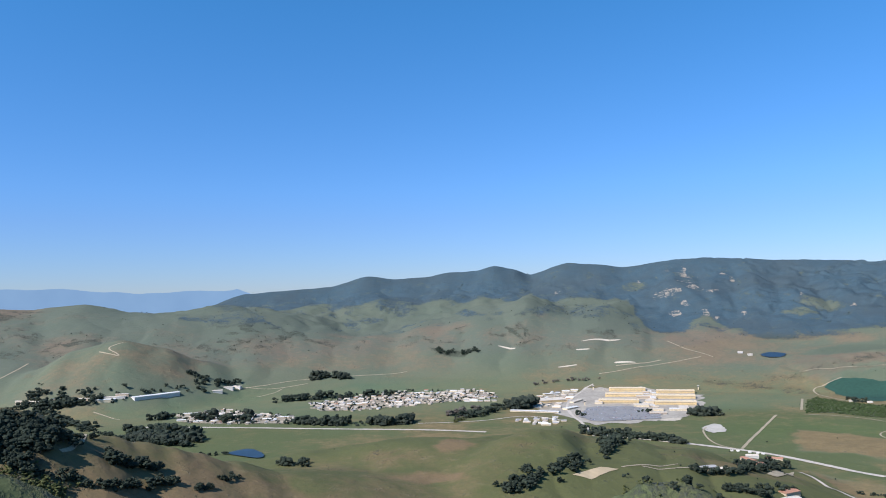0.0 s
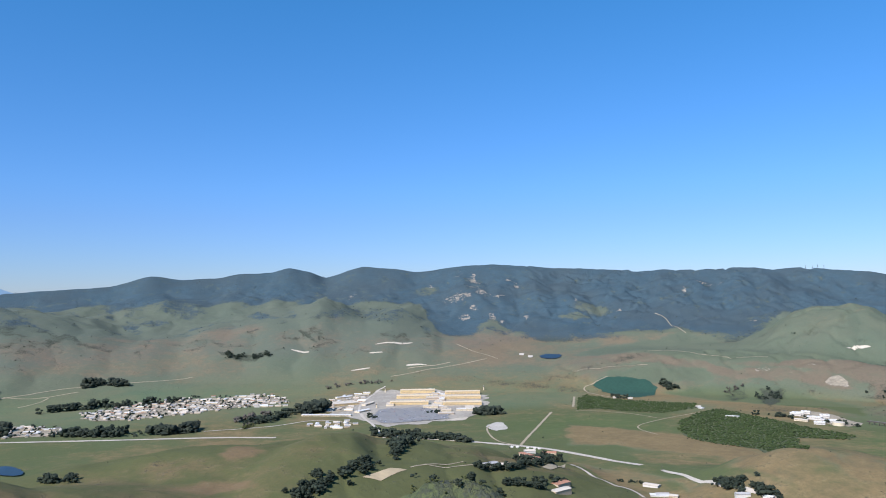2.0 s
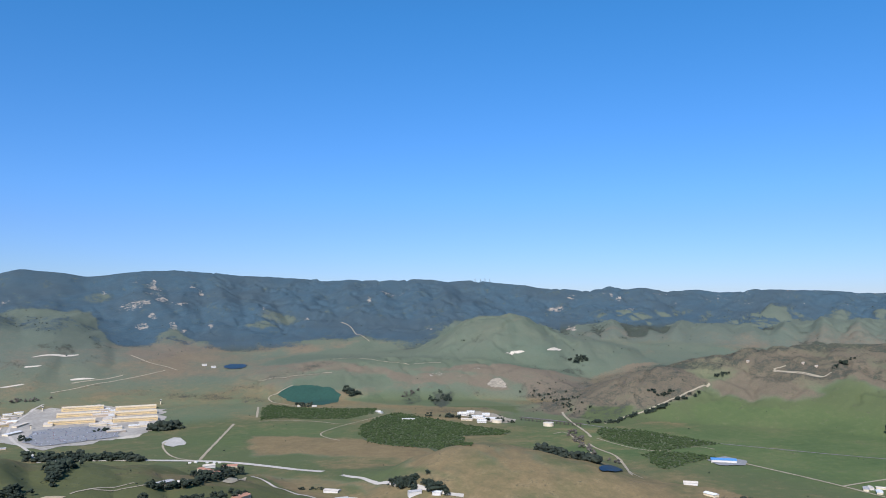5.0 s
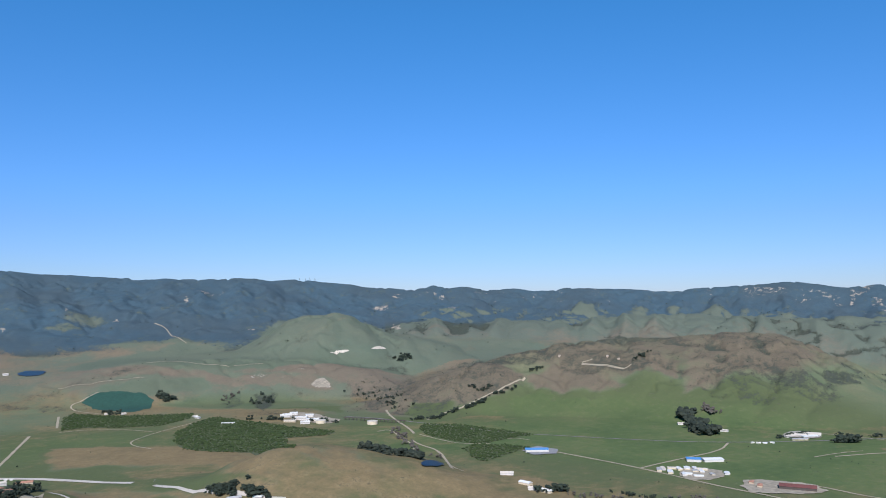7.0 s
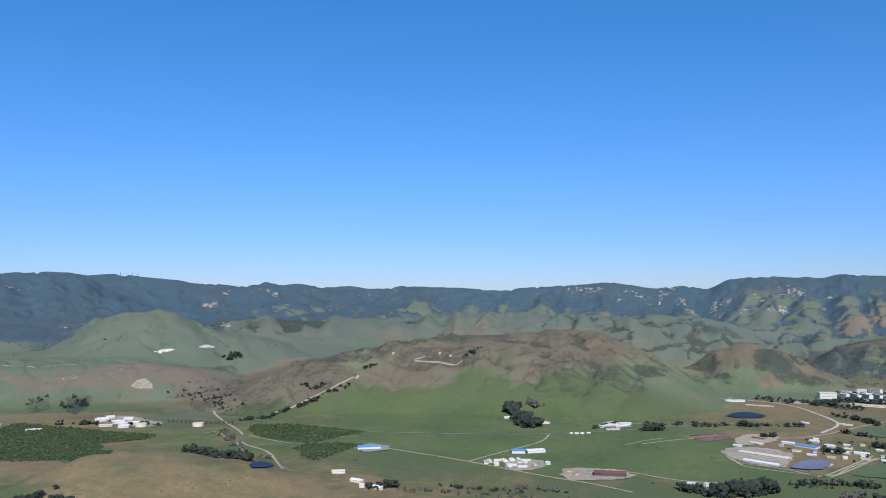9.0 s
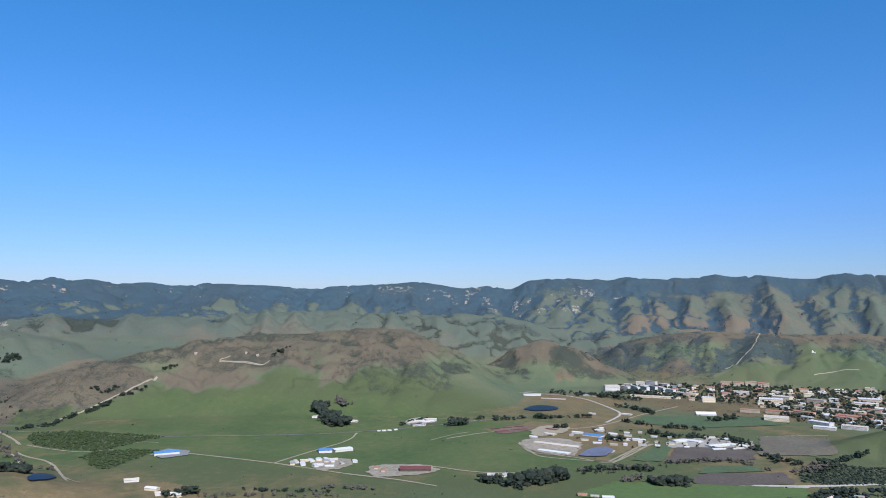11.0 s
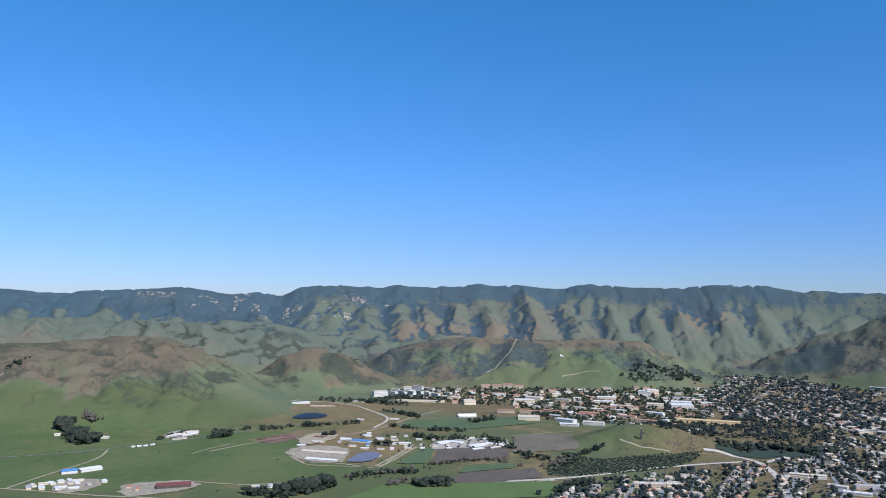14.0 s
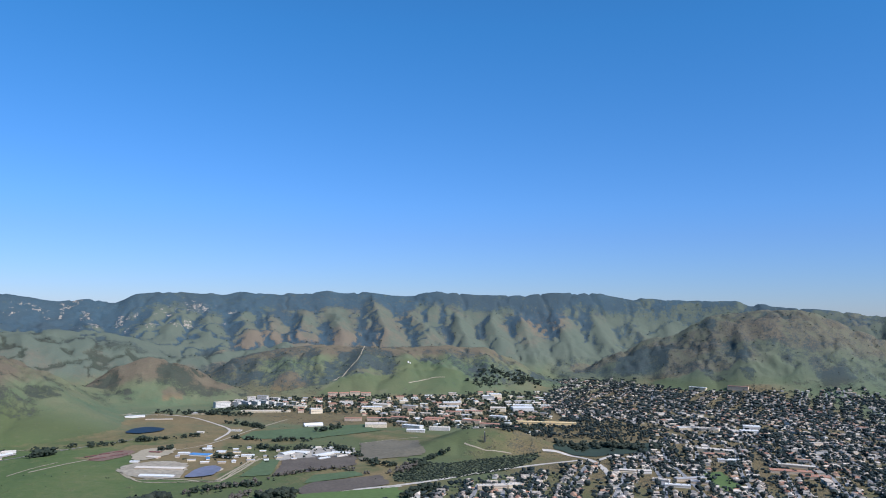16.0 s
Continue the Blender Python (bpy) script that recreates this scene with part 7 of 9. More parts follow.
BARS = {
    "unit_barn": [(84.63, 1859, 87.77, 1817, 17, 4.5, "tan", "pale", 2.8), (84.89, 1770, 87.06, 1740, 14, 4.5, "white", "white", 2.6)],
    "unit_shed": [(87.34, 2016, 88.05, 2008, 14, 5, "white", "white", 2), (88.18, 1992, 89.47, 1971, 20, 5, "white", "blue", 2.5), (88.97, 2062, 89.55, 2055, 12, 5, "white", "white", 2), (89.93, 2014, 90.48, 2009, 14, 5, "white", "white", 2), (89.94, 1949, 91.44, 1939, 13, 5, "white", "white", 2), (91.61, 1948, 92.48, 1944, 12, 5, "white", "white", 2), (84.24, 1940, 84.75, 1933, 10, 4, "white", "white", 2), (85.33, 1989, 86.04, 1972, 14, 4, "tan", "pale", 2), (85.45, 2056, 86.20, 2040, 10, 4, "tan", "rust", 2)],
    "stock_shed": [(83.73, 2732, 84.99, 2748, 14, 5, "white", "white", 2), (85.08, 2664, 86.85, 2652, 8, 3, "tan", "pale", 1), (88.14, 2780, 89.53, 2768, 20, 6, "tan", "grey", 2.5), (90.88, 2360, 91.55, 2351, 10, 4, "white", "pale", 2), (88.54, 2348, 88.96, 2339, 9, 4, "white", "pale", 2)],
    "nursery_shed": [(94.38, 1946, 95.29, 1974, 18, 5, "white", "white", 2.5), (95.37, 1974, 96.27, 1957, 18, 5, "white", "white", 2.5), (96.76, 1911, 97.98, 1949, 16, 5, "white", "white", 2.5), (98.06, 1957, 99.35, 1941, 16, 5, "cream", "white", 2.5), (97.01, 1878, 97.82, 1898, 10, 4, "white", "white", 2), (98.30, 1902, 99.03, 1920, 10, 4, "white", "pale", 2), (96.35, 2022, 97.17, 2035, 10, 4, "white", "pale", 2)],
    "domed_hall": [(95.94, 2430, 97.25, 2444, 20, 5, "white", "white", 6)],
    "long_hall": [(91.37, 2796, 95.03, 2780, 12, 6, "cream", "pale", 0), (94.70, 2908, 96.06, 2875, 20, 9, "cream", "pale", 0), (96.35, 2733, 97.21, 2744, 22, 14, "cream", "pale", 0)],
    "dormitory": [(89.61, 2932, 90.62, 2956, 22, 20, "white", "pale", 0), (90.87, 2972, 91.37, 2944, 14, 16, "white", "pale", 0), (91.54, 2996, 92.04, 2944, 14, 16, "white", "grey", 0), (92.21, 2996, 92.71, 2956, 14, 16, "white", "pale", 0), (92.83, 3012, 93.29, 2980, 14, 15, "white", "grey", 0), (93.46, 2996, 93.87, 2948, 14, 15, "white", "pale", 0), (91.87, 3096, 92.46, 3100, 14, 16, "white", "pale", 0), (92.62, 3136, 93.29, 3112, 14, 17, "white", "grey", 0), (93.46, 3096, 94.12, 3068, 14, 15, "white", "pale", 0), (94.04, 2949, 94.54, 2922, 14, 14, "white", "pale", 0), (91.04, 3064, 91.54, 3052, 14, 13, "white", "pale", 0), (94.29, 3056, 94.78, 3048, 14, 12, "white", "grey", 0), (94.95, 2994, 95.45, 2967, 14, 12, "cream", "pale", 0)],
    "hangar": [(68.65, 1746, 69.61, 1749, 20, 8, "white", "blue", 3), (69.73, 1750, 71.01, 1767, 20, 7, "white", "white", 3)],
    "clinic": [(75.11, 2107, 76.04, 2141, 14, 4, "white", "pale", 2), (76.16, 2115, 77.03, 2140, 14, 4, "white", "white", 2), (75.51, 2074, 76.47, 2090, 9, 3.5, "cream", "grey", 1.5)],
    "trailer": [(72.92, 1999, 73.16, 2000, 3, 2.8, "white", "white", 0), (73.28, 2001, 73.57, 2003, 3, 2.8, "white", "white", 0), (73.69, 2003, 73.97, 2005, 3, 2.8, "white", "white", 0), (74.14, 2014, 74.42, 2016, 3, 2.8, "white", "white", 0)],
    "corral_shelter": [(81.38, 2035, 82.06, 2051, 5, 2.5, "timber", "rust", 0.6), (82.25, 2062, 82.89, 2069, 5, 2.5, "timber", "rust", 0.6), (83.11, 2081, 83.71, 2088, 5, 2.5, "timber", "rust", 0.6), (81.68, 1999, 82.62, 2017, 4, 2.2, "timber", "rust", 0.6), (82.88, 2028, 84.00, 2050, 4, 2.2, "timber", "rust", 0.6)],
    "garden_house": [(81.09, 1520, 81.92, 1519, 10, 4, "white", "pale", 2), (87.68, 1390, 88.35, 1391, 10, 4, "tan", "red", 2.2), (88.60, 1383, 89.18, 1384, 9, 4, "cream", "grey", 2), (89.43, 1381, 90.26, 1383, 12, 4, "white", "white", 2)],
    "academic_hall": [(100.10, 2804, 101.59, 2804, 30, 14, "cream", "white", 0), (98.87, 2543, 100.11, 2541, 16, 9, "tan", "red", 3), (100.53, 2554, 102.19, 2541, 18, 9, "tan", "red", 3), (102.35, 2582, 103.52, 2555, 18, 9, "tan", "red", 3), (103.24, 2404, 104.54, 2371, 24, 8, "white", "white", 0), (103.45, 2309, 104.79, 2305, 22, 7, "white", "white", 2.5), (105.12, 2350, 106.63, 2343, 24, 9, "white", "pale", 0), (105.86, 2835, 107.28, 2840, 24, 12, "cream", "white", 0), (106.36, 2714, 107.45, 2702, 18, 10, "tan", "red", 3), (107.62, 2512, 108.88, 2497, 20, 10, "tan", "red", 3), (108.88, 2447, 110.38, 2432, 20, 9, "tan", "red", 3)],
    "teaching_block": [(109.63, 2603, 110.79, 2585, 22, 12, "white", "white", 0), (103.64, 2683, 105.36, 2668, 16, 9, "cream", "pale", 0), (104.70, 2514, 105.78, 2503, 16, 9, "tan", "red", 2.5), (110.87, 3078, 112.86, 3101, 22, 8, "white", "grey", 0), (113.03, 2959, 113.93, 2969, 20, 8, "white", "white", 0), (111.21, 2823, 112.70, 2838, 60, 14, "white", "white", 3), (109.08, 3172, 109.95, 3165, 34, 14, "white", "white", 3), (98.44, 2991, 99.47, 2991, 18, 12, "white", "pale", 0), (107.62, 2750, 108.66, 2756, 18, 10, "cream", "pale", 0)],
    "flats": [(108.70, 1569, 109.74, 1573, 16, 8, "tan", "pale", 0), (109.82, 1573, 110.81, 1581, 16, 8, "tan", "pale", 0), (110.85, 1581, 111.80, 1595, 16, 8, "cream", "pale", 0), (123.00, 2517, 124.52, 2544, 22, 8, "cream", "white", 0), (124.59, 2521, 125.71, 2517, 22, 8, "cream", "pale", 0), (127.10, 2521, 128.26, 2533, 26, 9, "white", "white", 0), (118.92, 1793, 120.10, 1792, 14, 7, "cream", "pale", 2), (120.18, 1793, 121.11, 1802, 14, 7, "white", "pale", 2), (122.76, 1736, 124.76, 1771, 14, 6, "tan", "grey", 0), (124.68, 2078, 126.05, 2085, 18, 6, "tan", "red", 2.5), (125.60, 2006, 127.06, 2013, 20, 6, "white", "white", 0), (126.36, 3672, 127.71, 3652, 20, 10, "tan", "red", 0), (123.81, 3704, 124.94, 3680, 20, 9, "cream", "white", 0)],
    "camp_shed": [(-26.06, 2784, -24.86, 2748, 12, 4, "tan", "pale", 2), (-24.68, 2736, -23.28, 2728, 14, 4, "cream", "white", 2), (-23.99, 2748, -22.67, 2736, 12, 4, "white", "pale", 2), (-23.28, 2756, -22.46, 2748, 10, 4, "tan", "pale", 2), (-29.20, 2900, -27.90, 2828, 12, 4, "tan", "pale", 2), (-22.2, 2728, -19.25, 2802, 22, 5, "white", "white", 3.5)],
    "yard_hall": [(6.57, 2522, 8.64, 2556, 60, 7, "yellow", "pale", 0), (4.72, 2335, 8.28, 2295, 16, 4, "cream", "white", 1.5), (7.17, 2681, 8.32, 2708, 14, 5, "cream", "white", 2), (8.57, 2723, 9.56, 2737, 14, 5, "cream", "pale", 2), (8.69, 2349, 9.52, 2393, 18, 5, "cream", "white", 2), (16.09, 2353, 17.63, 2360, 20, 6, "cream", "white", 0), (14.71, 2283, 15.89, 2287, 16, 5, "tan", "pale", 0), (9.20, 2489, 9.87, 2550, 14, 5, "cream", "pale", 2)],
    "works_shed": [(39.31, 2388, 39.98, 2388, 14, 7, "white", "white", 0), (40.64, 2332, 41.26, 2324, 14, 8, "white", "white", 0), (41.22, 2304, 42.17, 2296, 14, 6, "white", "white", 2), (39.60, 2296, 40.43, 2288, 12, 5, "cream", "pale", 2), (35.21, 2312, 36.13, 2304, 8, 3.5, "white", "white", 1), (33.45, 2452, 33.74, 2440, 8, 4, "white", "white", 2)],
    "farm_house": [(18.03, 1324, 18.95, 1340, 12, 4, "tan", "grey", 2), (19.11, 1344, 20.20, 1344, 12, 4, "tan", "pale", 2), (20.83, 1568, 21.54, 1540, 11, 4, "tan", "red", 2), (21.37, 1456, 22.04, 1472, 11, 4, "tan", "red", 2), (23.02, 1260, 24.15, 1288, 13, 4, "tan", "pale", 2.4), (29.95, 1388, 31.18, 1392, 12, 4, "white", "white", 2), (31.18, 1392, 31.88, 1388, 10, 4, "tan", "pale", 2)],
    "parked_van": [(20.04, 1784, 20.20, 1784, 3, 2.4, "white", "white", 0), (20.45, 1784, 20.62, 1780, 3, 2.4, "white", "white", 0), (21.21, 1772, 21.37, 1772, 3, 2.4, "white", "white", 0), (21.71, 1768, 21.88, 1768, 3, 2.4, "white", "white", 0), (22.04, 1764, 22.21, 1764, 3, 2.4, "white", "white", 0)],
    "cabin": [(29.57, 1456, 30.61, 1444, 12, 4, "white", "pale", 2), (37.48, 1296, 38.10, 1292, 10, 4, "white", "white", 2), (23.17, 1296, 24.05, 1320, 14, 4, "tan", "red", 2.4)],
}

# ---------------------------------------------------------------- mesh helpers
class Soup:
    """Vertices and faces gathered into one mesh."""

    def __init__(self):
        self.v, self.f, self.m, self.count = [], [], [], 0

    def add(self, verts, faces, slot=0):
        verts = np.asarray(verts, float)
        self.v.append(verts)
        self.f += [tuple(i + self.count for i in f) for f in faces]
        self.m += [slot] * len(faces)
        self.count += len(verts)
        return self

    def mesh(self, name, *materials, smooth=False):
        me = bpy.data.meshes.new(name)
        me.from_pydata(np.concatenate(self.v).tolist(), [], self.f)
        for m in materials:
            me.materials.append(m)
        me.polygons.foreach_set("material_index", self.m)
        if smooth:
            me.polygons.foreach_set("use_smooth", [True] * len(me.polygons))
        me.update()
        return me


def spin(verts, heading, x=0.0, y=0.0, z=0.0):
    """Turn local x onto a compass heading and move."""
    a = radians(90 - heading)
    v = np.asarray(verts, float)
    return np.stack([v[:, 0] * math.cos(a) - v[:, 1] * math.sin(a) + x, v[:, 0] * math.sin(a) + v[:, 1] * math.cos(a) + y, v[:, 2] + z], 1)


BOX_FACES = [(0, 3, 2, 1), (4, 5, 6, 7), (0, 1, 5, 4), (1, 2, 6, 5), (2, 3, 7, 6), (3, 0, 4, 7)]


def box_verts(lx, ly, z0, z1, x=0.0, y=0.0, inset=0.0):
    a, b = lx / 2, ly / 2
    low = [(x - a, y - b, z0), (x + a, y - b, z0), (x + a, y + b, z0), (x - a, y + b, z0)]
    a, b = a - inset, b - inset
    return np.array(low + [(x - a, y - b, z1), (x + a, y - b, z1), (x + a, y + b, z1), (x - a, y + b, z1)], float)


def box(soup, lx, ly, z0, z1, x=0.0, y=0.0, inset=0.0, slot=0):
    return soup.add(box_verts(lx, ly, z0, z1, x, y, inset), BOX_FACES, slot)


GABLE_FACES = [(0, 1, 5, 4), (2, 3, 4, 5), (0, 4, 3), (1, 2, 5), (0, 3, 7, 6), (1, 0, 6, 8), (3, 2, 9, 7), (2, 1, 8, 9), (6, 7, 9, 8)]


def gable_verts(lx, ly, z0, rise, x=0.0, y=0.0, hip=0.0, thick=0.25):
    """A pitched roof with a real eave thickness; hip pulls the ridge ends inward."""
    a, b = lx / 2, ly / 2
    return np.array([(x - a, y - b, z0), (x + a, y - b, z0), (x + a, y + b, z0), (x - a, y + b, z0), (x - a + hip, y, z0 + rise), (x + a - hip, y, z0 + rise),
                     (x - a, y - b, z0 - thick), (x - a, y + b, z0 - thick), (x + a, y - b, z0 - thick), (x + a, y + b, z0 - thick)], float)


def gable(soup, lx, ly, z0, rise, x=0.0, y=0.0, hip=0.0, slot=0):
    return soup.add(gable_verts(lx, ly, z0, rise, x, y, hip), GABLE_FACES, slot)


def tube(soup, radius, z0, z1, x=0.0, y=0.0, sides=10, top=None, slot=0):
    top = radius if top is None else top
    a = np.arange(sides) * 2 * math.pi / sides
    low = np.stack([x + radius * np.cos(a), y + radius * np.sin(a), np.full(sides, z0)], 1)
    high = np.stack([x + top * np.cos(a), y + top * np.sin(a), np.full(sides, z1)], 1)
    faces = [(i, (i + 1) % sides, sides + (i + 1) % sides, sides + i) for i in range(sides)] + [tuple(range(sides))[::-1], tuple(range(sides, 2 * sides))]
    return soup.add(np.concatenate([low, high]), faces, slot)


def part(name, soup, material, parent, label="", smooth=False):
    ob = new(name, soup.mesh(name, material, smooth=smooth))
    ob.parent = parent
    return tagged(ob, label)


def thing(name, label, category, group="", kind="", place=None):
    ob = new(name)
    ob.empty_display_size = 2.0
    if place is not None:
        ob.matrix_basis = place
    return tagged(ob, label, category, group, kind)


def placed(x, y, heading, sink=0.0):
    return pose(x, y, float(ground(x, y)) - sink, 0, 0, 90 - heading)


def inside(x, y, poly):
    """Which plan positions lie in a polygon."""
    x, y = np.asarray(x, float), np.asarray(y, float)
    hit = np.zeros(x.shape, bool)
    for (x0, y0), (x1, y1) in zip(poly, poly[1:] + poly[:1]):
        cross = ((y0 > y) != (y1 > y)) & (x < (x1 - x0) * (y - y0) / (y1 - y0 + 1e-12) + x0)
        hit ^= cross
    return hit


def outline(sites):
    return [tuple(float(c) for c in site(b, r)) for b, r in sites]


# ---------------------------------------------------------------- surfaces
SURFACE = {
    "asphalt_pale": plain("worn_concrete_road", (0.50, 0.43, 0.33), 6, 0.15),
    "asphalt": plain("asphalt", (0.25, 0.235, 0.21), 5, 0.2),
    "concrete": plain("yard_concrete", (0.36, 0.31, 0.235), 9, 0.35),
    "dirt": plain("dirt_track", (0.35, 0.285, 0.18), 5, 0.2, 0.95),
    "corral": plain("corral_dirt", (0.19, 0.118, 0.08), 6, 0.45, 0.95),
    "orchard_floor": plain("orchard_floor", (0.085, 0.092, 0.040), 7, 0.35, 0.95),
    "dirt_grey": plain("trodden_yard", (0.32, 0.265, 0.18), 9, 0.45, 0.95),
    "ballast": plain("ballast", (0.22, 0.19, 0.17), 3, 0.3, 0.95),
    "gravel": plain("pale_gravel", (0.44, 0.39, 0.31), 6, 0.25, 0.95),
    "chalk": plain("bare_pale_earth", (0.52, 0.44, 0.32), 8, 0.2, 0.95),
    "ochre": plain("ochre_cut", (0.30, 0.20, 0.115), 9, 0.3, 0.95),
    "tan": plain("tan_field", (0.46, 0.35, 0.20), 10, 0.12, 0.95),
    "tan_grass": plain("straw_slope", (0.215, 0.175, 0.09), 14, 0.25, 0.95),
    "teal_crop": plain("teal_crop", (0.026, 0.066, 0.042), 10, 0.2, 0.9),
    "crop": plain("green_crop", (0.088, 0.118, 0.048), 12, 0.25, 0.95),
    "dark_crop": plain("dark_crop", (0.035, 0.05, 0.03), 8, 0.3, 0.95),
    "lush": plain("lush_grass", (0.098, 0.138, 0.036), 10, 0.18, 0.95),
    "plough": plain("ploughed_earth", (0.112, 0.088, 0.062), 7, 0.3, 0.95),
    "plough_pale": plain("fallow_earth", (0.15, 0.126, 0.08), 9, 0.3, 0.95),
    "pond_blue": plain("pond_water", (0.030, 0.056, 0.082), 8, 0.3, 0.45, spec=0.2),
    "pond_dark": plain("dark_pond_water", (0.010, 0.017, 0.026), 8, 0.3, 0.35, spec=0.2),
    "pond_grey": plain("settling_water", (0.16, 0.16, 0.19), 8, 0.3, 0.5, spec=0.2),
}
WHITE_WALL = plain("white_wall", (0.62, 0.56, 0.47), 2, 0.12)
CREAM_WALL = plain("cream_wall", (0.68, 0.55, 0.36), 3, 0.12)
YELLOW_WALL = plain("yellow_wall", (0.66, 0.47, 0.22), 3, 0.14)
TAN_WALL = plain("tan_wall", (0.52, 0.40, 0.27), 3, 0.15)
WHITE_ROOF = plain("white_metal_roof", (0.70, 0.66, 0.58), 3, 0.1, 0.5)
GREY_ROOF = plain("grey_felt_roof", (0.40, 0.37, 0.33), 3, 0.18)
PALE_ROOF = plain("pale_felt_roof", (0.60, 0.51, 0.39), 4, 0.14)
RED_ROOF = plain("clay_tile_roof", (0.40, 0.20, 0.12), 2, 0.22)
RUST_ROOF = plain("rusty_barn_roof", (0.16, 0.06, 0.045), 4, 0.3)
BLUE_ROOF = plain("blue_metal_roof", (0.10, 0.24, 0.44), 3, 0.15, 0.5)
DARK_METAL = plain("dark_metal", (0.08, 0.08, 0.085), 1, 0.2, 0.5, metal=0.6)
BAND = plain("shaded_window_band", (0.20, 0.17, 0.14), 2, 0.3, 0.5)
TIMBER = plain("dark_timber", (0.09, 0.07, 0.055), 1, 0.3)
CAR_PAINT = varied("car_paint", [(0.0, (0.5, 0.5, 0.5)), (0.15, (0.04, 0.04, 0.05)), (0.4, (0.2, 0.21, 0.23)), (0.6, (0.06, 0.09, 0.17)), (0.82, (0.6, 0.6, 0.6)), (0.92, (0.25, 0.04, 0.03))], 0.5, 0.35, True)
ROOF_STOPS = [(0.0, (0.464, 0.383, 0.286)), (0.16, (0.305, 0.244, 0.180)), (0.30, (0.600, 0.475, 0.335)), (0.46, (0.400, 0.235, 0.135)), (0.56, (0.183, 0.157, 0.127)),
              (0.68, (0.690, 0.570, 0.430)), (0.78, (0.390, 0.197, 0.117)), (0.86, (0.342, 0.290, 0.223))]
WALL_STOPS = [(0.0, (0.68, 0.59, 0.47)), (0.3, (0.52, 0.41, 0.29)), (0.5, (0.72, 0.65, 0.55)), (0.7, (0.40, 0.36, 0.31)), (0.85, (0.56, 0.50, 0.40))]
HOUSE_ROOF, HOUSE_WALL = varied("house_roof", ROOF_STOPS), varied("house_wall", WALL_STOPS)
TOWN_ROOF, TOWN_WALL = varied("town_roof", ROOF_STOPS, island=True), varied("town_wall", WALL_STOPS, island=True)


# ---------------------------------------------------------------- roads, fields and ponds on the ground
def road(points, width, material, label, lift=0.7):
    xy = np.array(outline(points))
    for _ in range(2):
        cut = np.stack([0.75 * xy[:-1] + 0.25 * xy[1:], 0.25 * xy[:-1] + 0.75 * xy[1:]], 1).reshape(-1, 2)
        xy = np.concatenate([xy[:1], cut, xy[-1:]])
    step = np.concatenate([[0], np.cumsum(np.hypot(*np.diff(xy, axis=0).T))])
    n = max(4, int(step[-1] / 7))
    s = np.linspace(0, step[-1], n)
    xy = np.stack([np.interp(s, step, xy[:, 0]), np.interp(s, step, xy[:, 1])], 1)
    d = np.gradient(xy, axis=0)
    side = np.stack([d[:, 1], -d[:, 0]], 1) / np.maximum(1e-6, np.hypot(d[:, 0], d[:, 1]))[:, None]
    wide = width / 2 * (1 + 0.25 * (vnoise(s / 22, 0 * s, 3) - 0.5))
    rows = [xy + side * (wide * k)[:, None] for k in (-1, -0.33, 0.33, 1)]
    verts = np.concatenate([np.column_stack([p, ground(p[:, 0], p[:, 1]) + lift]) for p in rows])
    faces = [(k * n + i, (k + 1) * n + i, (k + 1) * n + i + 1, k * n + i + 1) for k in range(3) for i in range(n - 1)]
    ob = new("road", Soup().add(verts, [f[::-1] for f in faces]).mesh("road", material))
    return tagged(ob, label, "road", kind="structure")


def patch(points, material, name, label, level=None, lift=0.5, ragged=0.04):
    xy = np.array(outline(points))
    for _ in range({"pond": 2, "bare_patch": 2, "orchard_floor": 2, "yard": 1}.get(name, 0)):
        ahead = np.roll(xy, -1, axis=0)
        xy = np.stack([0.78 * xy + 0.22 * ahead, 0.22 * xy + 0.78 * ahead], 1).reshape(-1, 2)
    centre = xy.mean(0)
    loop = np.concatenate([xy, xy[:1]])
    step = np.concatenate([[0], np.cumsum(np.hypot(*np.diff(loop, axis=0).T))])
    n = 72
    s = np.linspace(0, step[-1], n, endpoint=False)
    rim = np.stack([np.interp(s, step, loop[:, 0]), np.interp(s, step, loop[:, 1])], 1)
    rim = centre + (rim - centre) * (1 + ragged * 2 * (vnoise(s / 14, 0 * s + 9, 5) - 0.5))[:, None]
    rings = 14
    p = np.concatenate([centre[None]] + [centre + (rim - centre) * (k / rings) for k in range(1, rings + 1)])
    z = np.full(len(p), level) if level is not None else ground(p[:, 0], p[:, 1]) + lift
    faces = [(0, 1 + i, 1 + (i + 1) % n) for i in range(n)]
    for k in range(rings - 1):
        a, b = 1 + k * n, 1 + (k + 1) * n
        faces += [(a + i, b + i, b + (i + 1) % n, a + (i + 1) % n) for i in range(n)]
    ob = new(name, Soup().add(np.column_stack([p, z]), [f[::-1] for f in faces]).mesh(name, material))
    return tagged(ob, label, name.replace("_", " "), kind="structure")


ROAD_WORDS = {"asphalt_pale": "pale concrete road across the green valley", "dirt": "narrow tan dirt track over grass", "ballast": "dark railway line on a ballast bed"}
for road_name, (sites, width, surface) in ROADS.items():
    road(sites, width * (0.75 if surface == "dirt" else 0.85), SURFACE[surface], ROAD_WORDS[surface])

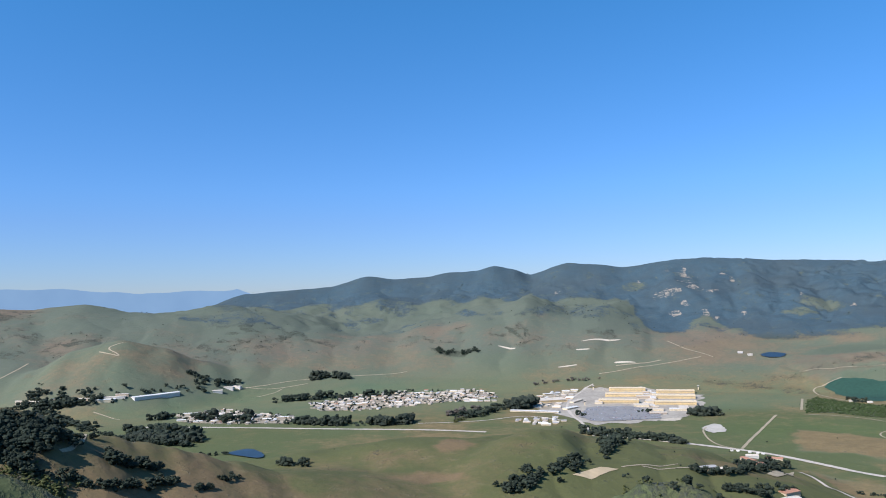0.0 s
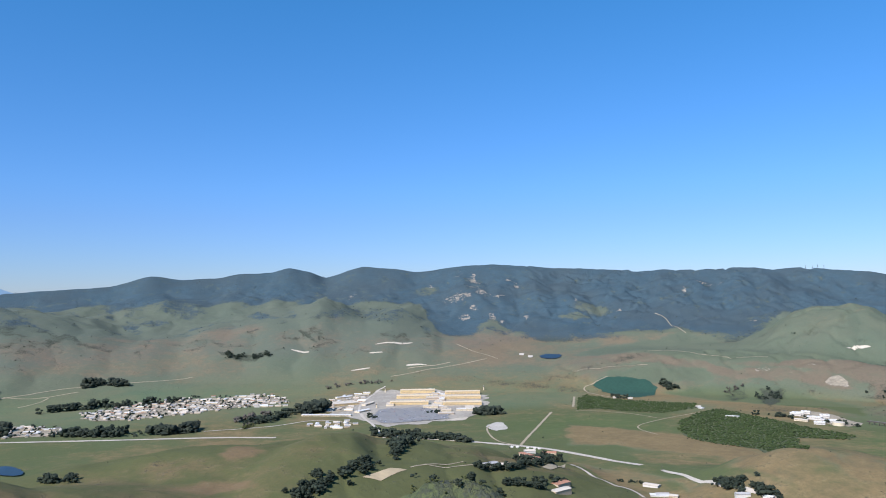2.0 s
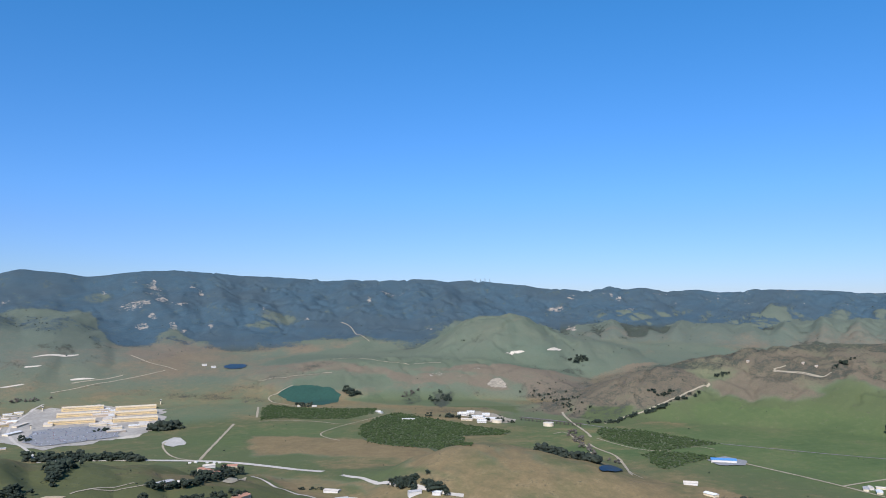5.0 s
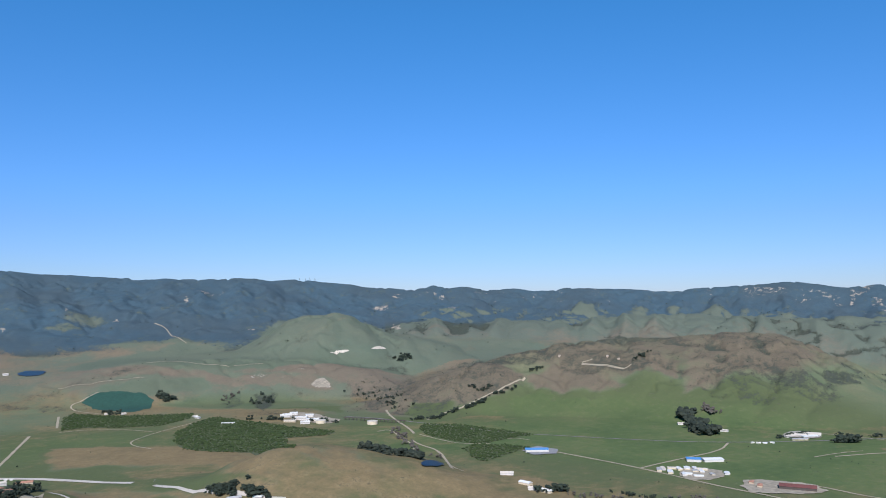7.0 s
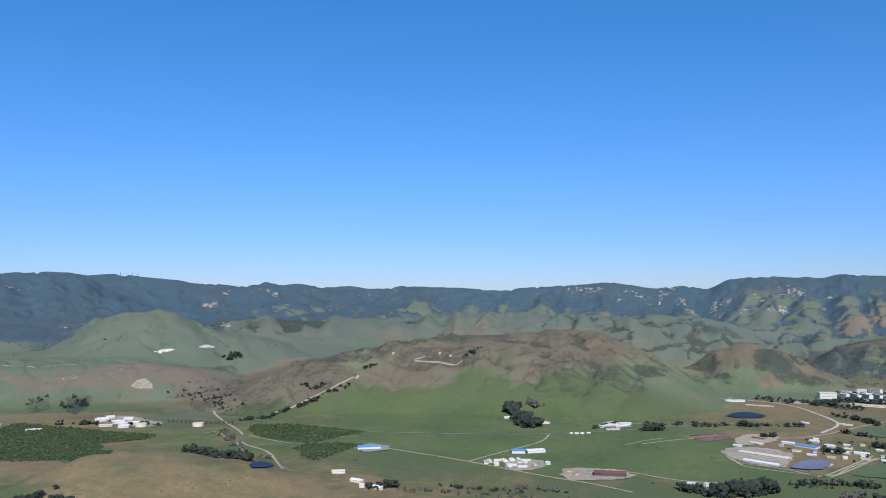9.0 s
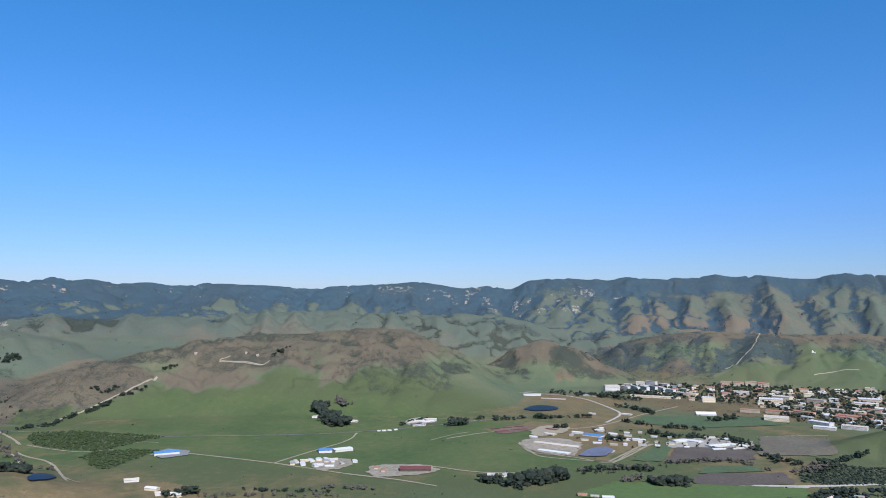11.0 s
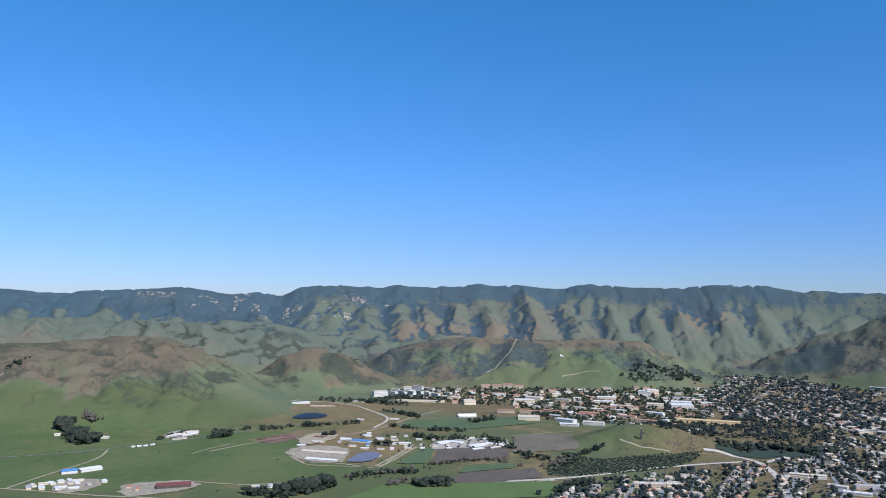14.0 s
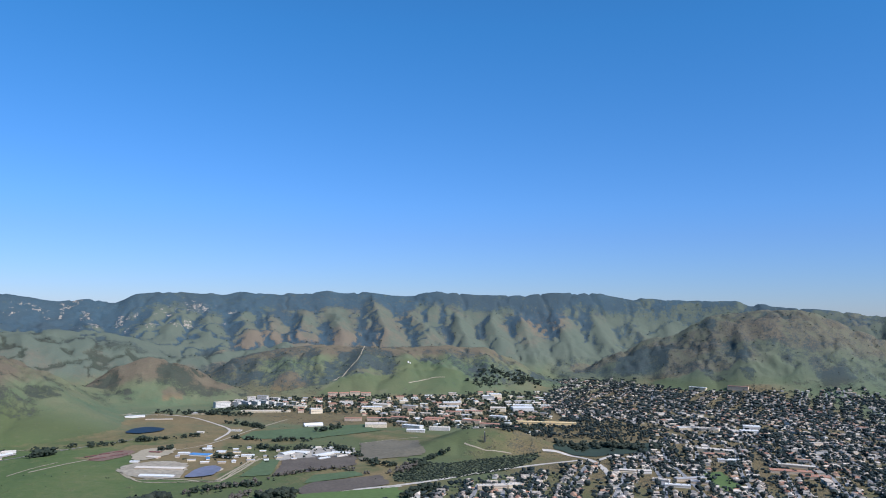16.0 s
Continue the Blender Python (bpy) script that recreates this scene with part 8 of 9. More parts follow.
PATCH_WORDS = {
    "teal_crop": ("field", "deep teal-green irrigated field with a pale rim"), "gravel": ("yard", "pale gravel yard on the grass"),
    "tan": ("field", "bare tan rectangular field on a slope"), "concrete": ("yard", "pale concrete yard between buildings"),
    "asphalt": ("parking_lot", "grey asphalt parking lot with parked cars"), "chalk": ("bare_patch", "pale bare earth cut on a green slope"),
    "tan_grass": ("field", "straw-coloured dry grass slope"), "corral": ("yard", "brown fenced corrals beside the railway"), "dirt": ("yard", "tan trodden dirt yard"), "dirt_grey": ("yard", "grey-brown farm yard of trodden dirt"),
    "pond_grey": ("pond", "grey-blue settling pond beside the farm"), "pond_dark": ("pond", "dark still pond among trees"),
    "pond_blue": ("pond", "blue pond with grassy banks"), "plough": ("field", "dark brown ploughed field"), "crop": ("field", "green crop field"),
    "plough_pale": ("field", "fallow brown field in strips"), "lush": ("field", "bright green mown grass field"),
    "dark_crop": ("field", "dark green block of low shrubs"), "ochre": ("bare_patch", "ochre landslip scar on the hillside"),
}
for layer, (sites, surface) in enumerate(PATCHES.values()):
    name, label = PATCH_WORDS[surface]
    patch(sites, SURFACE[surface], name, label, None, ragged=0.07 if name in ("yard", "bare_patch") else 0.05, lift=(1.9 if surface.startswith("pond") else 1.6 if surface == "asphalt" else 0.4) + 0.03 * layer)


# ---------------------------------------------------------------- buildings
TAKEN = []


def block_building(name, label, category, b, r, heading, length, depth, height, wall, roof, group="", pitched=0.0, hip=0.0, vents=0, bands=0):
    """A building with walls, a roof slab or pitched roof, window bands and roof vents."""
    x, y = site(b, r)
    TAKEN.append((x, y, 0.5 * length))
    corner = spin(box_verts(length, depth, 0, 1), heading, x, y)
    level = ground(corner[:, 0], corner[:, 1])
    rise = min(2.0, max(0.0, float(level.max() - ground(x, y)) - 0.5))
    top = thing(name, label, category, group, place=placed(x, y, heading, -rise))
    part("wall", box(Soup(), length, depth, -1.5 - float(level.max() - level.min()), height), wall, top)
    s = Soup()
    if pitched:
        gable(s, length + 1.2, depth + 1.4, height + 0.25, pitched, hip=hip)
    else:
        box(s, length + 0.8, depth + 0.8, height, height + 0.5)
        for k in (-1, 1):
            box(s, length + 0.8, 0.4, height + 0.5, height + 1.1, 0, k * (depth / 2 + 0.2))
            box(s, 0.4, depth, height + 0.5, height + 1.1, k * (length / 2 + 0.2), 0)
    cover = part("roof", s, roof, top)
    for k in range(vents):
        u = (k + 0.5) / vents - 0.5
        part("roof_vent", box(Soup(), 2.6, 2.2, height + 0.4, height + 1.9, u * length, 0.15 * depth, 0.3), GREY_ROOF, cover, "grey metal vent box")
    for k in range(bands):
        z = height * (k + 0.55) / max(1, bands)
        for side in (-1, 1):
            part("window_band", box(Soup(), length * 0.94, 0.14, z - 0.5, z + 0.5, 0, side * (depth / 2 + 0.03)), BAND, top)
    return top


def taken(x, y, reach=12.0):
    return any(math.hypot(x - px, y - py) < far + reach for px, py, far in TAKEN)


WALLS = {"white": WHITE_WALL, "cream": CREAM_WALL, "tan": TAN_WALL, "yellow": YELLOW_WALL, "timber": TIMBER}
ROOFS = {"white": WHITE_ROOF, "pale": PALE_ROOF, "grey": GREY_ROOF, "red": RED_ROOF, "rust": RUST_ROOF, "blue": BLUE_ROOF}
BAR_WORDS = {
    "unit_barn": ("very long low barn beside the settling pond", "barn", 5, 0), "unit_shed": ("low farm unit shed on trodden dirt", "shed", 1, 0),
    "stock_shed": ("long low stock shed at the foot of the hills", "shed", 2, 0), "nursery_shed": ("white-roofed nursery shed on a pale yard", "shed", 2, 0),
    "domed_hall": ("white domed sports hall beside playing fields", "hall", 0, 0), "long_hall": ("long cream flat-roofed campus building", "campus building", 4, 1),
    "dormitory": ("pale grey tall dormitory block on a hillside", "dormitory", 2, 4), "hangar": ("white metal hangar on the dairy pad", "hangar", 2, 0),
    "clinic": ("low pale building behind a dark hedge", "building", 1, 1), "trailer": ("white box trailer parked beside the railway", "trailer", 0, 0),
    "corral_shelter": ("low rust-roofed shelter in brown corrals", "shelter", 0, 0), "garden_house": ("small house with a pitched roof among trees", "house", 0, 0),
    "academic_hall": ("large campus building among dark trees", "campus building", 4, 3), "farm_house": ("low tan ranch house among oaks", "farmhouse", 1, 0), "parked_van": ("small white van parked at the road junction", "van", 0, 0), "teaching_block": ("flat-roofed teaching block among campus trees", "campus building", 4, 3), "flats": ("long low block of town flats", "flats", 4, 2),
    "camp_shed": ("long pale camp shed beside trees", "shed", 2, 0), "yard_hall": ("pale prison hall beside the concrete yard", "prison building", 4, 1),
    "works_shed": ("small white water works building", "utility building", 1, 1), "cabin": ("small roadside cabin with a pitched roof", "cabin", 0, 0),
}
for bar_name, rows in BARS.items():
    words, category, vents, bands = BAR_WORDS[bar_name]
    for b0, r0, b1, r1, depth, tall, wall, roof, pitched in rows:
        (x0, y0), (x1, y1) = site(b0, r0), site(b1, r1)
        x, y, long = (x0 + x1) / 2, (y0 + y1) / 2, max(6.0, min(170.0, math.hypot(x1 - x0, y1 - y0)))
        shade = {"pale": "pale", "grey": "grey", "white": "white", "red": "clay-red", "rust": "rust-red", "blue": "blue"}[roof]
        block_building(bar_name, words + (f", {shade} roof" if shade not in words else ""), category, math.degrees(math.atan2(x, y)), math.hypot(x, y), math.degrees(math.atan2(x1 - x0, y1 - y0)),
                       long, depth * (1.0 if bands else 1.2), tall * (1.0 if bands else 0.68), WALLS[wall], ROOFS[roof], bar_name.replace("_", " ") + " group" if len(rows) > 1 else "", pitched=pitched if pitched > 4 else 0.65 * pitched, vents=vents, bands=bands)

# the prison: long yellow cell blocks in three rows
for k, (b, r) in enumerate(SPOTS["prison_blocks"]):
    block_building("cell_block", "long yellow prison cell block with a cream flat roof", "prison building", b, r, 104, 124, 28, 10, YELLOW_WALL, CREAM_WALL,
                   "prison cell blocks", vents=7, bands=2)
rng = random.Random(77)
for k in range(16):
    # the crowded middle of the prison, between the two wings
    b, r = rng.uniform(14.35, 15.35), 2400 + 23 * k
    block_building("workshop", rng.choice(("low tan prison workshop with a pale roof", "small cream prison building with a clay-red roof")), "prison building", b, r, 104 + rng.choice((0, 90)), rng.uniform(14, 30), rng.uniform(9, 16), rng.uniform(4, 8),
                   rng.choice((TAN_WALL, CREAM_WALL, YELLOW_WALL)), rng.choice((PALE_ROOF, PALE_ROOF, RED_ROOF, WHITE_ROOF)), "prison workshops", vents=rng.choice((0, 1, 2)), bands=1)
for k, (b, r) in enumerate(SPOTS["prison_service"]):
    size = ((50, 26, 8), (36, 24, 9), (46, 22, 7), (60, 26, 7), (30, 18, 6), (44, 24, 6))[k]
    block_building("service_building", "cream flat-roofed prison service building in the yard", "prison building", b, r, 104 + (k % 2) * 90, *size, CREAM_WALL if k % 3 else TAN_WALL, PALE_ROOF,
                   "prison service buildings", vents=3, bands=1)


def watch_tower(b, r):
    x, y = site(b, r)
    top = thing("watch_tower", "slender pale guard tower at the prison fence", "tower", "guard towers", place=placed(x, y, 104))
    part("shaft", box(Soup(), 3.4, 3.4, -2, 11), CREAM_WALL, top)
    part("cabin", box(Soup(), 5.4, 5.4, 11, 14), DARK_METAL, top)
    s = box(Soup(), 7, 7, 14, 14.4)
    part("roof", gable(s, 7, 7, 14.5, 1.2, hip=3.4), PALE_ROOF, top)


for b, r in SPOTS["prison_towers"]:
    watch_tower(b, r)


def car_verts(x, y, z, heading):
    a = spin(box_verts(4.4, 1.8, 0.3, 0.95, 0, 0, 0.08), heading, x, y, z)
    c = spin(box_verts(2.4, 1.65, 0.95, 1.5, -0.2, 0, 0.3), heading, x, y, z)
    return np.concatenate([a, c])


CAR_FACES = BOX_FACES + [tuple(i + 8 for i in f) for f in BOX_FACES]


def parked_cars(sites, heading, label, gap=6.5, fill=0.75, pitch=2.9, kind_name="parked_cars"):
    poly, rng, s = outline(sites), random.Random(len(sites) + int(sites[0][1])), Soup()
    xs, ys = [p[0] for p in poly], [p[1] for p in poly]
    cx, cy, span = sum(xs) / len(xs), sum(ys) / len(ys), 180
    a = radians(heading)
    for i in range(-int(span / gap), int(span / gap)):
        for j in range(-int(span / pitch), int(span / pitch)):
            u, v = j * pitch, i * gap + (i % 2) * 1.5
            x, y = cx + u * math.sin(a) + v * math.cos(a), cy + u * math.cos(a) - v * math.sin(a)
            if rng.random() < fill * (0.4 + vnoise(u / 30, v / 20, 4)) and inside(x, y, poly):
                s.add(car_verts(x, y, float(ground(x, y)) + 1.7, heading + 90), CAR_FACES)
    if s.v:
        tagged(new(kind_name, s.mesh(kind_name, CAR_PAINT)), label, "cars", kind="stuff")


parked_cars(PATCHES["parking"][0], 104, "rows of parked cars on grey asphalt", fill=0.13)


# ---------------------------------------------------------------- barracks of the camp
def barracks_prototype(length, depth, height, wall, roof):
    top = thing("barrack", "low white army barrack with a pale pitched roof", "barrack", "camp barracks", place=pose(0, 0, -500))
    part("wall", box(Soup(), length, depth, -2.5, height), wall, top)
    part("roof", gable(Soup(), length + 1, depth + 1.2, height + 0.25, 1.8), roof, top)
    return top


def rows_in(sites, heading, pitch_u, pitch_v, jitter, rng, skip=0.1):
    """Places on a rotated grid inside a polygon."""
    poly = outline(sites)
    pts = np.array(poly)
    c, a = pts.mean(0), radians(heading)
    span = np.abs(pts - c).max() * 1.5
    made = []
    for i in range(-int(span / pitch_v), int(span / pitch_v) + 1):
        for j in range(-int(span / pitch_u), int(span / pitch_u) + 1):
            u, v = j * pitch_u + rng.uniform(-jitter, jitter), i * pitch_v + rng.uniform(-jitter, jitter) * 0.5
            x, y = c[0] + u * math.sin(a) + v * math.cos(a), c[1] + u * math.cos(a) - v * math.sin(a)
            if rng.random() > skip:
                made.append((x, y))
    keep = inside([p[0] for p in made], [p[1] for p in made], poly)
    return [p for p, k in zip(made, keep) if k]


rng = random.Random(5)
crowd = Soup()
prototypes = [barracks_prototype(18, 8, 3.4, WHITE_WALL, PALE_ROOF), barracks_prototype(26, 9, 3.6, CREAM_WALL, WHITE_ROOF), barracks_prototype(14, 8, 3.2, TAN_WALL, GREY_ROOF), barracks_prototype(20, 9, 3.4, TAN_WALL, PALE_ROOF), barracks_prototype(16, 8, 3.2, CREAM_WALL, GREY_ROOF)]
for zone, heading in (("camp_north", 100), ("camp_south", 80), ("camp_west", 75), ("prison_west", 104), ("prison_south", 100)):
    spots = rows_in(TOWN[zone], heading, 25, 21 if zone == "camp_north" else 20, 5, rng, 0.15)
    rng.shuffle(spots)
    most = {"camp_north": 130, "camp_south": 55, "camp_west": 28, "prison_west": 42, "prison_south": 25}[zone]
    for x, y in spots[most:]:
        if rng.random() < 0.6 and not taken(x, y, 6):
            turn, z, w = heading + rng.choice((0, 0, 90)) + rng.uniform(-8, 8), float(ground(x, y)), rng.uniform(8, 15)
            crowd.add(spin(box_verts(w, 8, -2, 3.3), turn, x, y, z), BOX_FACES, 0)
            crowd.add(spin(gable_verts(w + 1, 9.2, 3.5, 1.7), turn, x, y, z), GABLE_FACES, 1)
    for x, y in spots[:most]:
        if taken(x, y, 6):
            continue
        copy_thing(rng.choice(prototypes), placed(x, y, heading + rng.choice((0, 0, 90)) + rng.uniform(-4, 4)))
tagged(new("crowded_barracks", crowd.mesh("crowded_barracks", TOWN_WALL, TOWN_ROOF)), "close rows of low camp buildings between barracks", "barracks", kind="stuff")
for p in prototypes:
    x, y = site(1.5 + prototypes.index(p) * 0.5, 2560)
    p.matrix_basis = placed(x, y, 100)

for k, (b, r) in enumerate(SPOTS["camp_farm"]):
    block_building("farm_shed", "pale farm shed with a pitched roof", "shed", b, r, 70 + 20 * k, 34, 14, 4, WHITE_WALL, PALE_ROOF, "camp sheds", pitched=2.4)


# ---------------------------------------------------------------- houses
def house_prototype(k, name="house", group="town houses"):
    rng = random.Random(90 + k)
    lx, ly, h = rng.uniform(12, 17), rng.uniform(8.5, 11), rng.choice((3.0, 3.2, 5.6))
    top = thing(name, "small stucco house with a pitched shingle roof", "house", group, place=pose(0, 0, -500))
    part("wall", box(Soup(), lx, ly, -2.5, h), HOUSE_WALL, top)
    s = gable(Soup(), lx + 1.1, ly + 1.2, h + 0.25, rng.uniform(1.7, 2.6), hip=rng.choice((0, 0, 2.5)))
    part("roof", s, HOUSE_ROOF, top)
    wx, wy = rng.uniform(5, 7), rng.uniform(6, 8)
    wing = part("wing", box(Soup(), wx, wy, -2.5, 2.8, lx * 0.25, -ly / 2 - wy / 2 + 0.6), HOUSE_WALL, top)
    g = gable_verts(wy + 0.8, wx + 0.9, 3.0, 1.6)
    g = np.stack([-g[:, 1] + lx * 0.25, g[:, 0] - ly / 2 - wy / 2 + 0.8, g[:, 2]], 1)
    part("wing_roof", Soup().add(g, GABLE_FACES), HOUSE_ROOF, wing)
    part("garage_door", box(Soup(), 2.6, 0.1, 0.1, 2.2, lx * 0.25, -ly / 2 - wy + 0.57), WHITE_WALL, wing, "white garage door")
    return top


HOUSES = [house_prototype(k) for k in range(7)]
for k, (b, r) in enumerate(SPOTS["homestead"]):
    name_wall, name_roof = (CREAM_WALL, RED_ROOF) if k == 5 else ((WHITE_WALL, PALE_ROOF), (TAN_WALL, RED_ROOF), (TAN_WALL, GREY_ROOF))[k % 3]
    block_building("farmhouse", "ranch building with a low pitched roof among oaks", "farmhouse", b, r, 95 + 25 * (k % 3), 24 + 6 * (k % 2), 11, 3.6, name_wall, name_roof, "homestead buildings", pitched=2.4)
for k, (b, r) in enumerate(SPOTS["roadside"]):
    block_building("farmhouse", "white roadside house with a grey roof", "farmhouse", b, r, 110, 22, 10, 3.4, WHITE_WALL, GREY_ROOF, "roadside houses", pitched=2.2)
for k, (b, r) in enumerate(SPOTS["reservoir_house"]):
    block_building("farmhouse", "small white house beside the irrigated field", "farmhouse", b, r, 95, 14, 9, 3.4, WHITE_WALL, PALE_ROOF, "field houses", pitched=2)
for k, (b, r) in enumerate(SPOTS["lake_sheds"]):
    block_building("lake_shed", "small pale shed by the blue lake", "shed", b, r, 100, 18, 10, 4, WHITE_WALL, PALE_ROOF, "lake sheds", pitched=2)
for k, (b, r) in enumerate(SPOTS["utility"]):
    block_building("utility_building", "white flat-roofed water works building", "utility building", b, r, 132, 30 - 3 * (k % 3), 16, 6, WHITE_WALL, WHITE_ROOF, "water works", vents=2, bands=1)


def water_tank(b, r, radius, height):
    x, y = site(b, r)
    top = thing("water_tank", "round cream steel water tank", "water tank", "water tanks", place=placed(x, y, 0))
    part("shell", tube(Soup(), radius, -2, height, sides=24), CREAM_WALL, top)
    part("lid", tube(Soup(), radius + 0.2, height, height + 1.2, sides=24, top=radius * 0.2), PALE_ROOF, top)
    s = Soup()
    for k in (-0.3, 0.3):
        box(s, 0.12, 0.12, 0, height + 1, radius + 0.3, k)
    part("ladder", s, DARK_METAL, top)


water_tank(*SPOTS["tanks"][0], 15, 8)
water_tank(*SPOTS["tanks"][1], 15, 9)

b, r = SPOTS["blue_barn"][0]
block_building("barn", "long white barn with a blue metal roof", "barn", b, r, 142, 52, 18, 6, WHITE_WALL, BLUE_ROOF, pitched=3)
for k, (b, r) in enumerate(SPOTS["ranch"]):
    block_building("ranch_shed", "pale ranch shed with a pitched roof", "shed", b, r, 145 + 40 * (k % 2), 26 - 2 * k, 12, 4.2, (WHITE_WALL, CREAM_WALL)[k % 2], (PALE_ROOF, WHITE_ROOF)[k % 2], "ranch sheds", pitched=2.4)
rng = random.Random(61)
for k in range(17):
    b, r = SPOTS["dairy"][2 + k % 5]
    x, y = site(b, r)
    x, y = x + rng.gauss(0, 13), y + rng.gauss(0, 13)
    if not taken(x, y, 1):
        block_building("dairy_shed", "small white dairy shed on a tan yard", "shed", math.degrees(math.atan2(x, y)), math.hypot(x, y), 150 + rng.choice((0, 90)) + rng.uniform(-9, 9), rng.uniform(9, 24), rng.uniform(7, 11), rng.uniform(2.4, 3.6),
                       rng.choice((WHITE_WALL, CREAM_WALL)), rng.choice((WHITE_ROOF, WHITE_ROOF, GREY_ROOF, PALE_ROOF)), "dairy sheds", pitched=1.3)
b, r = SPOTS["red_barn"][0]
block_building("barn", "long low barn with a rust-red roof", "barn", b, r, 165, 62, 26, 6, TIMBER, RUST_ROOF, pitched=3.2)
for k, (b, r) in enumerate(SPOTS["arena_sheds"]):
    block_building("arena_shed", "small rust-brown shed beside the dirt arena", "shed", b, r, 80, 14, 8, 4, TAN_WALL, RED_ROOF, "arena sheds", pitched=1.8)
for k, (b, r) in enumerate(SPOTS["hill_house"]):
    block_building("hill_house", "white house under tall gum trees", "house", b, r, 150 + 30 * k, 18, 10, 4, WHITE_WALL, PALE_ROOF, "hill houses", pitched=2)
for k, (b, r) in enumerate(SPOTS["bank"]):
    block_building("stable", "long pale stable at the foot of the hill", "stable", b, r, 165, 46, 14, 4.5, WHITE_WALL, PALE_ROOF, "stables", pitched=2.2)
for k, (b, r) in enumerate(SPOTS["valley_house"]):
    block_building("valley_house", "white farmhouse beside tall gums", "house", b, r, 90 + 30 * k, 17, 10, 4, WHITE_WALL, GREY_ROOF, "valley houses", pitched=2.2)
for k, (b, r) in enumerate(SPOTS["hill_sheds"]):
    block_building("hill_shed", "small pale shed on the brown hilltop", "shed", b, r, 90, 9, 6, 2.6, TAN_WALL, PALE_ROOF, "hilltop sheds", pitched=1.2)

# ---------------------------------------------------------------- campus
for k, (b, r) in enumerate(SPOTS["red_housing"]):
    block_building("hall_of_residence", "brick-coloured housing with a dark red roof", "dormitory", b, r, 188, 40, 15, 10, TAN_WALL, RED_ROOF, "red housing", pitched=3, bands=3)
for k, (b, r) in enumerate(SPOTS["halls"]):
    size = ((46, 40, 20), (70, 40, 13), (60, 34, 14), (66, 30, 16), (56, 36, 13), (60, 30, 11), (66, 44, 10), (60, 24, 12), (54, 24, 13))[k]
    wall, roof = ((CREAM_WALL, WHITE_ROOF), (CREAM_WALL, WHITE_ROOF), (CREAM_WALL, PALE_ROOF), (TAN_WALL, WHITE_ROOF), (CREAM_WALL, PALE_ROOF), (TAN_WALL, RED_ROOF), (CREAM_WALL, PALE_ROOF), (CREAM_WALL, RED_ROOF), (TAN_WALL, GREY_ROOF))[k]
    block_building("campus_hall", "large pale campus hall with a flat roof", "campus building", b, r, 190 + 12 * (k % 3), *size, wall, roof, "campus halls", vents=4, bands=3)
b, r = SPOTS["yellow_hall"][0]
block_building("yellow_hall", "long bright yellow campus building", "campus building", b, r, 204, 190, 24, 11, YELLOW_WALL, YELLOW_WALL, vents=8, bands=2)
for k, (b, r) in enumerate(SPOTS["school"]):
    size = ((90, 24, 6), (80, 20, 6), (56, 26, 6), (90, 26, 7), (50, 34, 10), (110, 30, 8), (50, 14, 4.5), (36, 14, 4.5), (40, 22, 5))[k]
    wall, roof = ((TAN_WALL, RED_ROOF), (TAN_WALL, PALE_ROOF), (TAN_WALL, RED_ROOF), (CREAM_WALL, PALE_ROOF), (WHITE_WALL, WHITE_ROOF), (CREAM_WALL, PALE_ROOF), (WHITE_WALL, WHITE_ROOF), (WHITE_WALL, PALE_ROOF), (TAN_WALL, GREY_ROOF))[k]
    block_building("town_block", "large flat-roofed town building among houses", "building", b, r, 212 + 10 * (k % 2), *size, wall, roof, "large town buildings", vents=4, bands=1)

rng = random.Random(12)
CAMPUS = rows_in(TOWN["campus"], 98, 60, 56, 24, rng, 0.2)
for k, (x, y) in enumerate(rng.sample(CAMPUS, min(190, len(CAMPUS)))):
    wall, roof = rng.choice(((CREAM_WALL, PALE_ROOF), (CREAM_WALL, WHITE_ROOF), (TAN_WALL, RED_ROOF), (TAN_WALL, GREY_ROOF), (TAN_WALL, RED_ROOF), (CREAM_WALL, WHITE_ROOF), (TAN_WALL, PALE_ROOF)))
    bb, rr = math.degrees(math.atan2(x, y)), math.hypot(x, y)
    if taken(x, y):
        continue
    block_building("campus_building", "mid-size campus building among trees", "campus building", bb, rr, (98 if x > 2620 else 128) + rng.choice((0, 90)) + rng.uniform(-8, 8), rng.uniform(16, 38), rng.uniform(12, 20), rng.choice((5, 7, 8, 10)),
                   wall, roof, "campus buildings", pitched=rng.choice((0, 0, 2.5)), vents=2, bands=2)
for x, y in rows_in(TOWN["farm_unit"], 92, 44, 34, 9, rng, 0.25)[:40]:
    if taken(x, y):
        continue
    bb, rr = math.degrees(math.atan2(x, y)), math.hypot(x, y)
    wall, roof = rng.choice(((TAN_WALL, WHITE_ROOF), (CREAM_WALL, PALE_ROOF), (TAN_WALL, GREY_ROOF), (WHITE_WALL, WHITE_ROOF), (CREAM_WALL, GREY_ROOF), (WHITE_WALL, BLUE_ROOF)))
    block_building("farm_building", "low farm unit building with a pale roof", "farm building", bb, rr, 92 + rng.choice((0, 90)), rng.uniform(9, 20), rng.uniform(7, 11), rng.uniform(2.6, 3.6), wall, roof, "farm unit buildings", pitched=1.2)

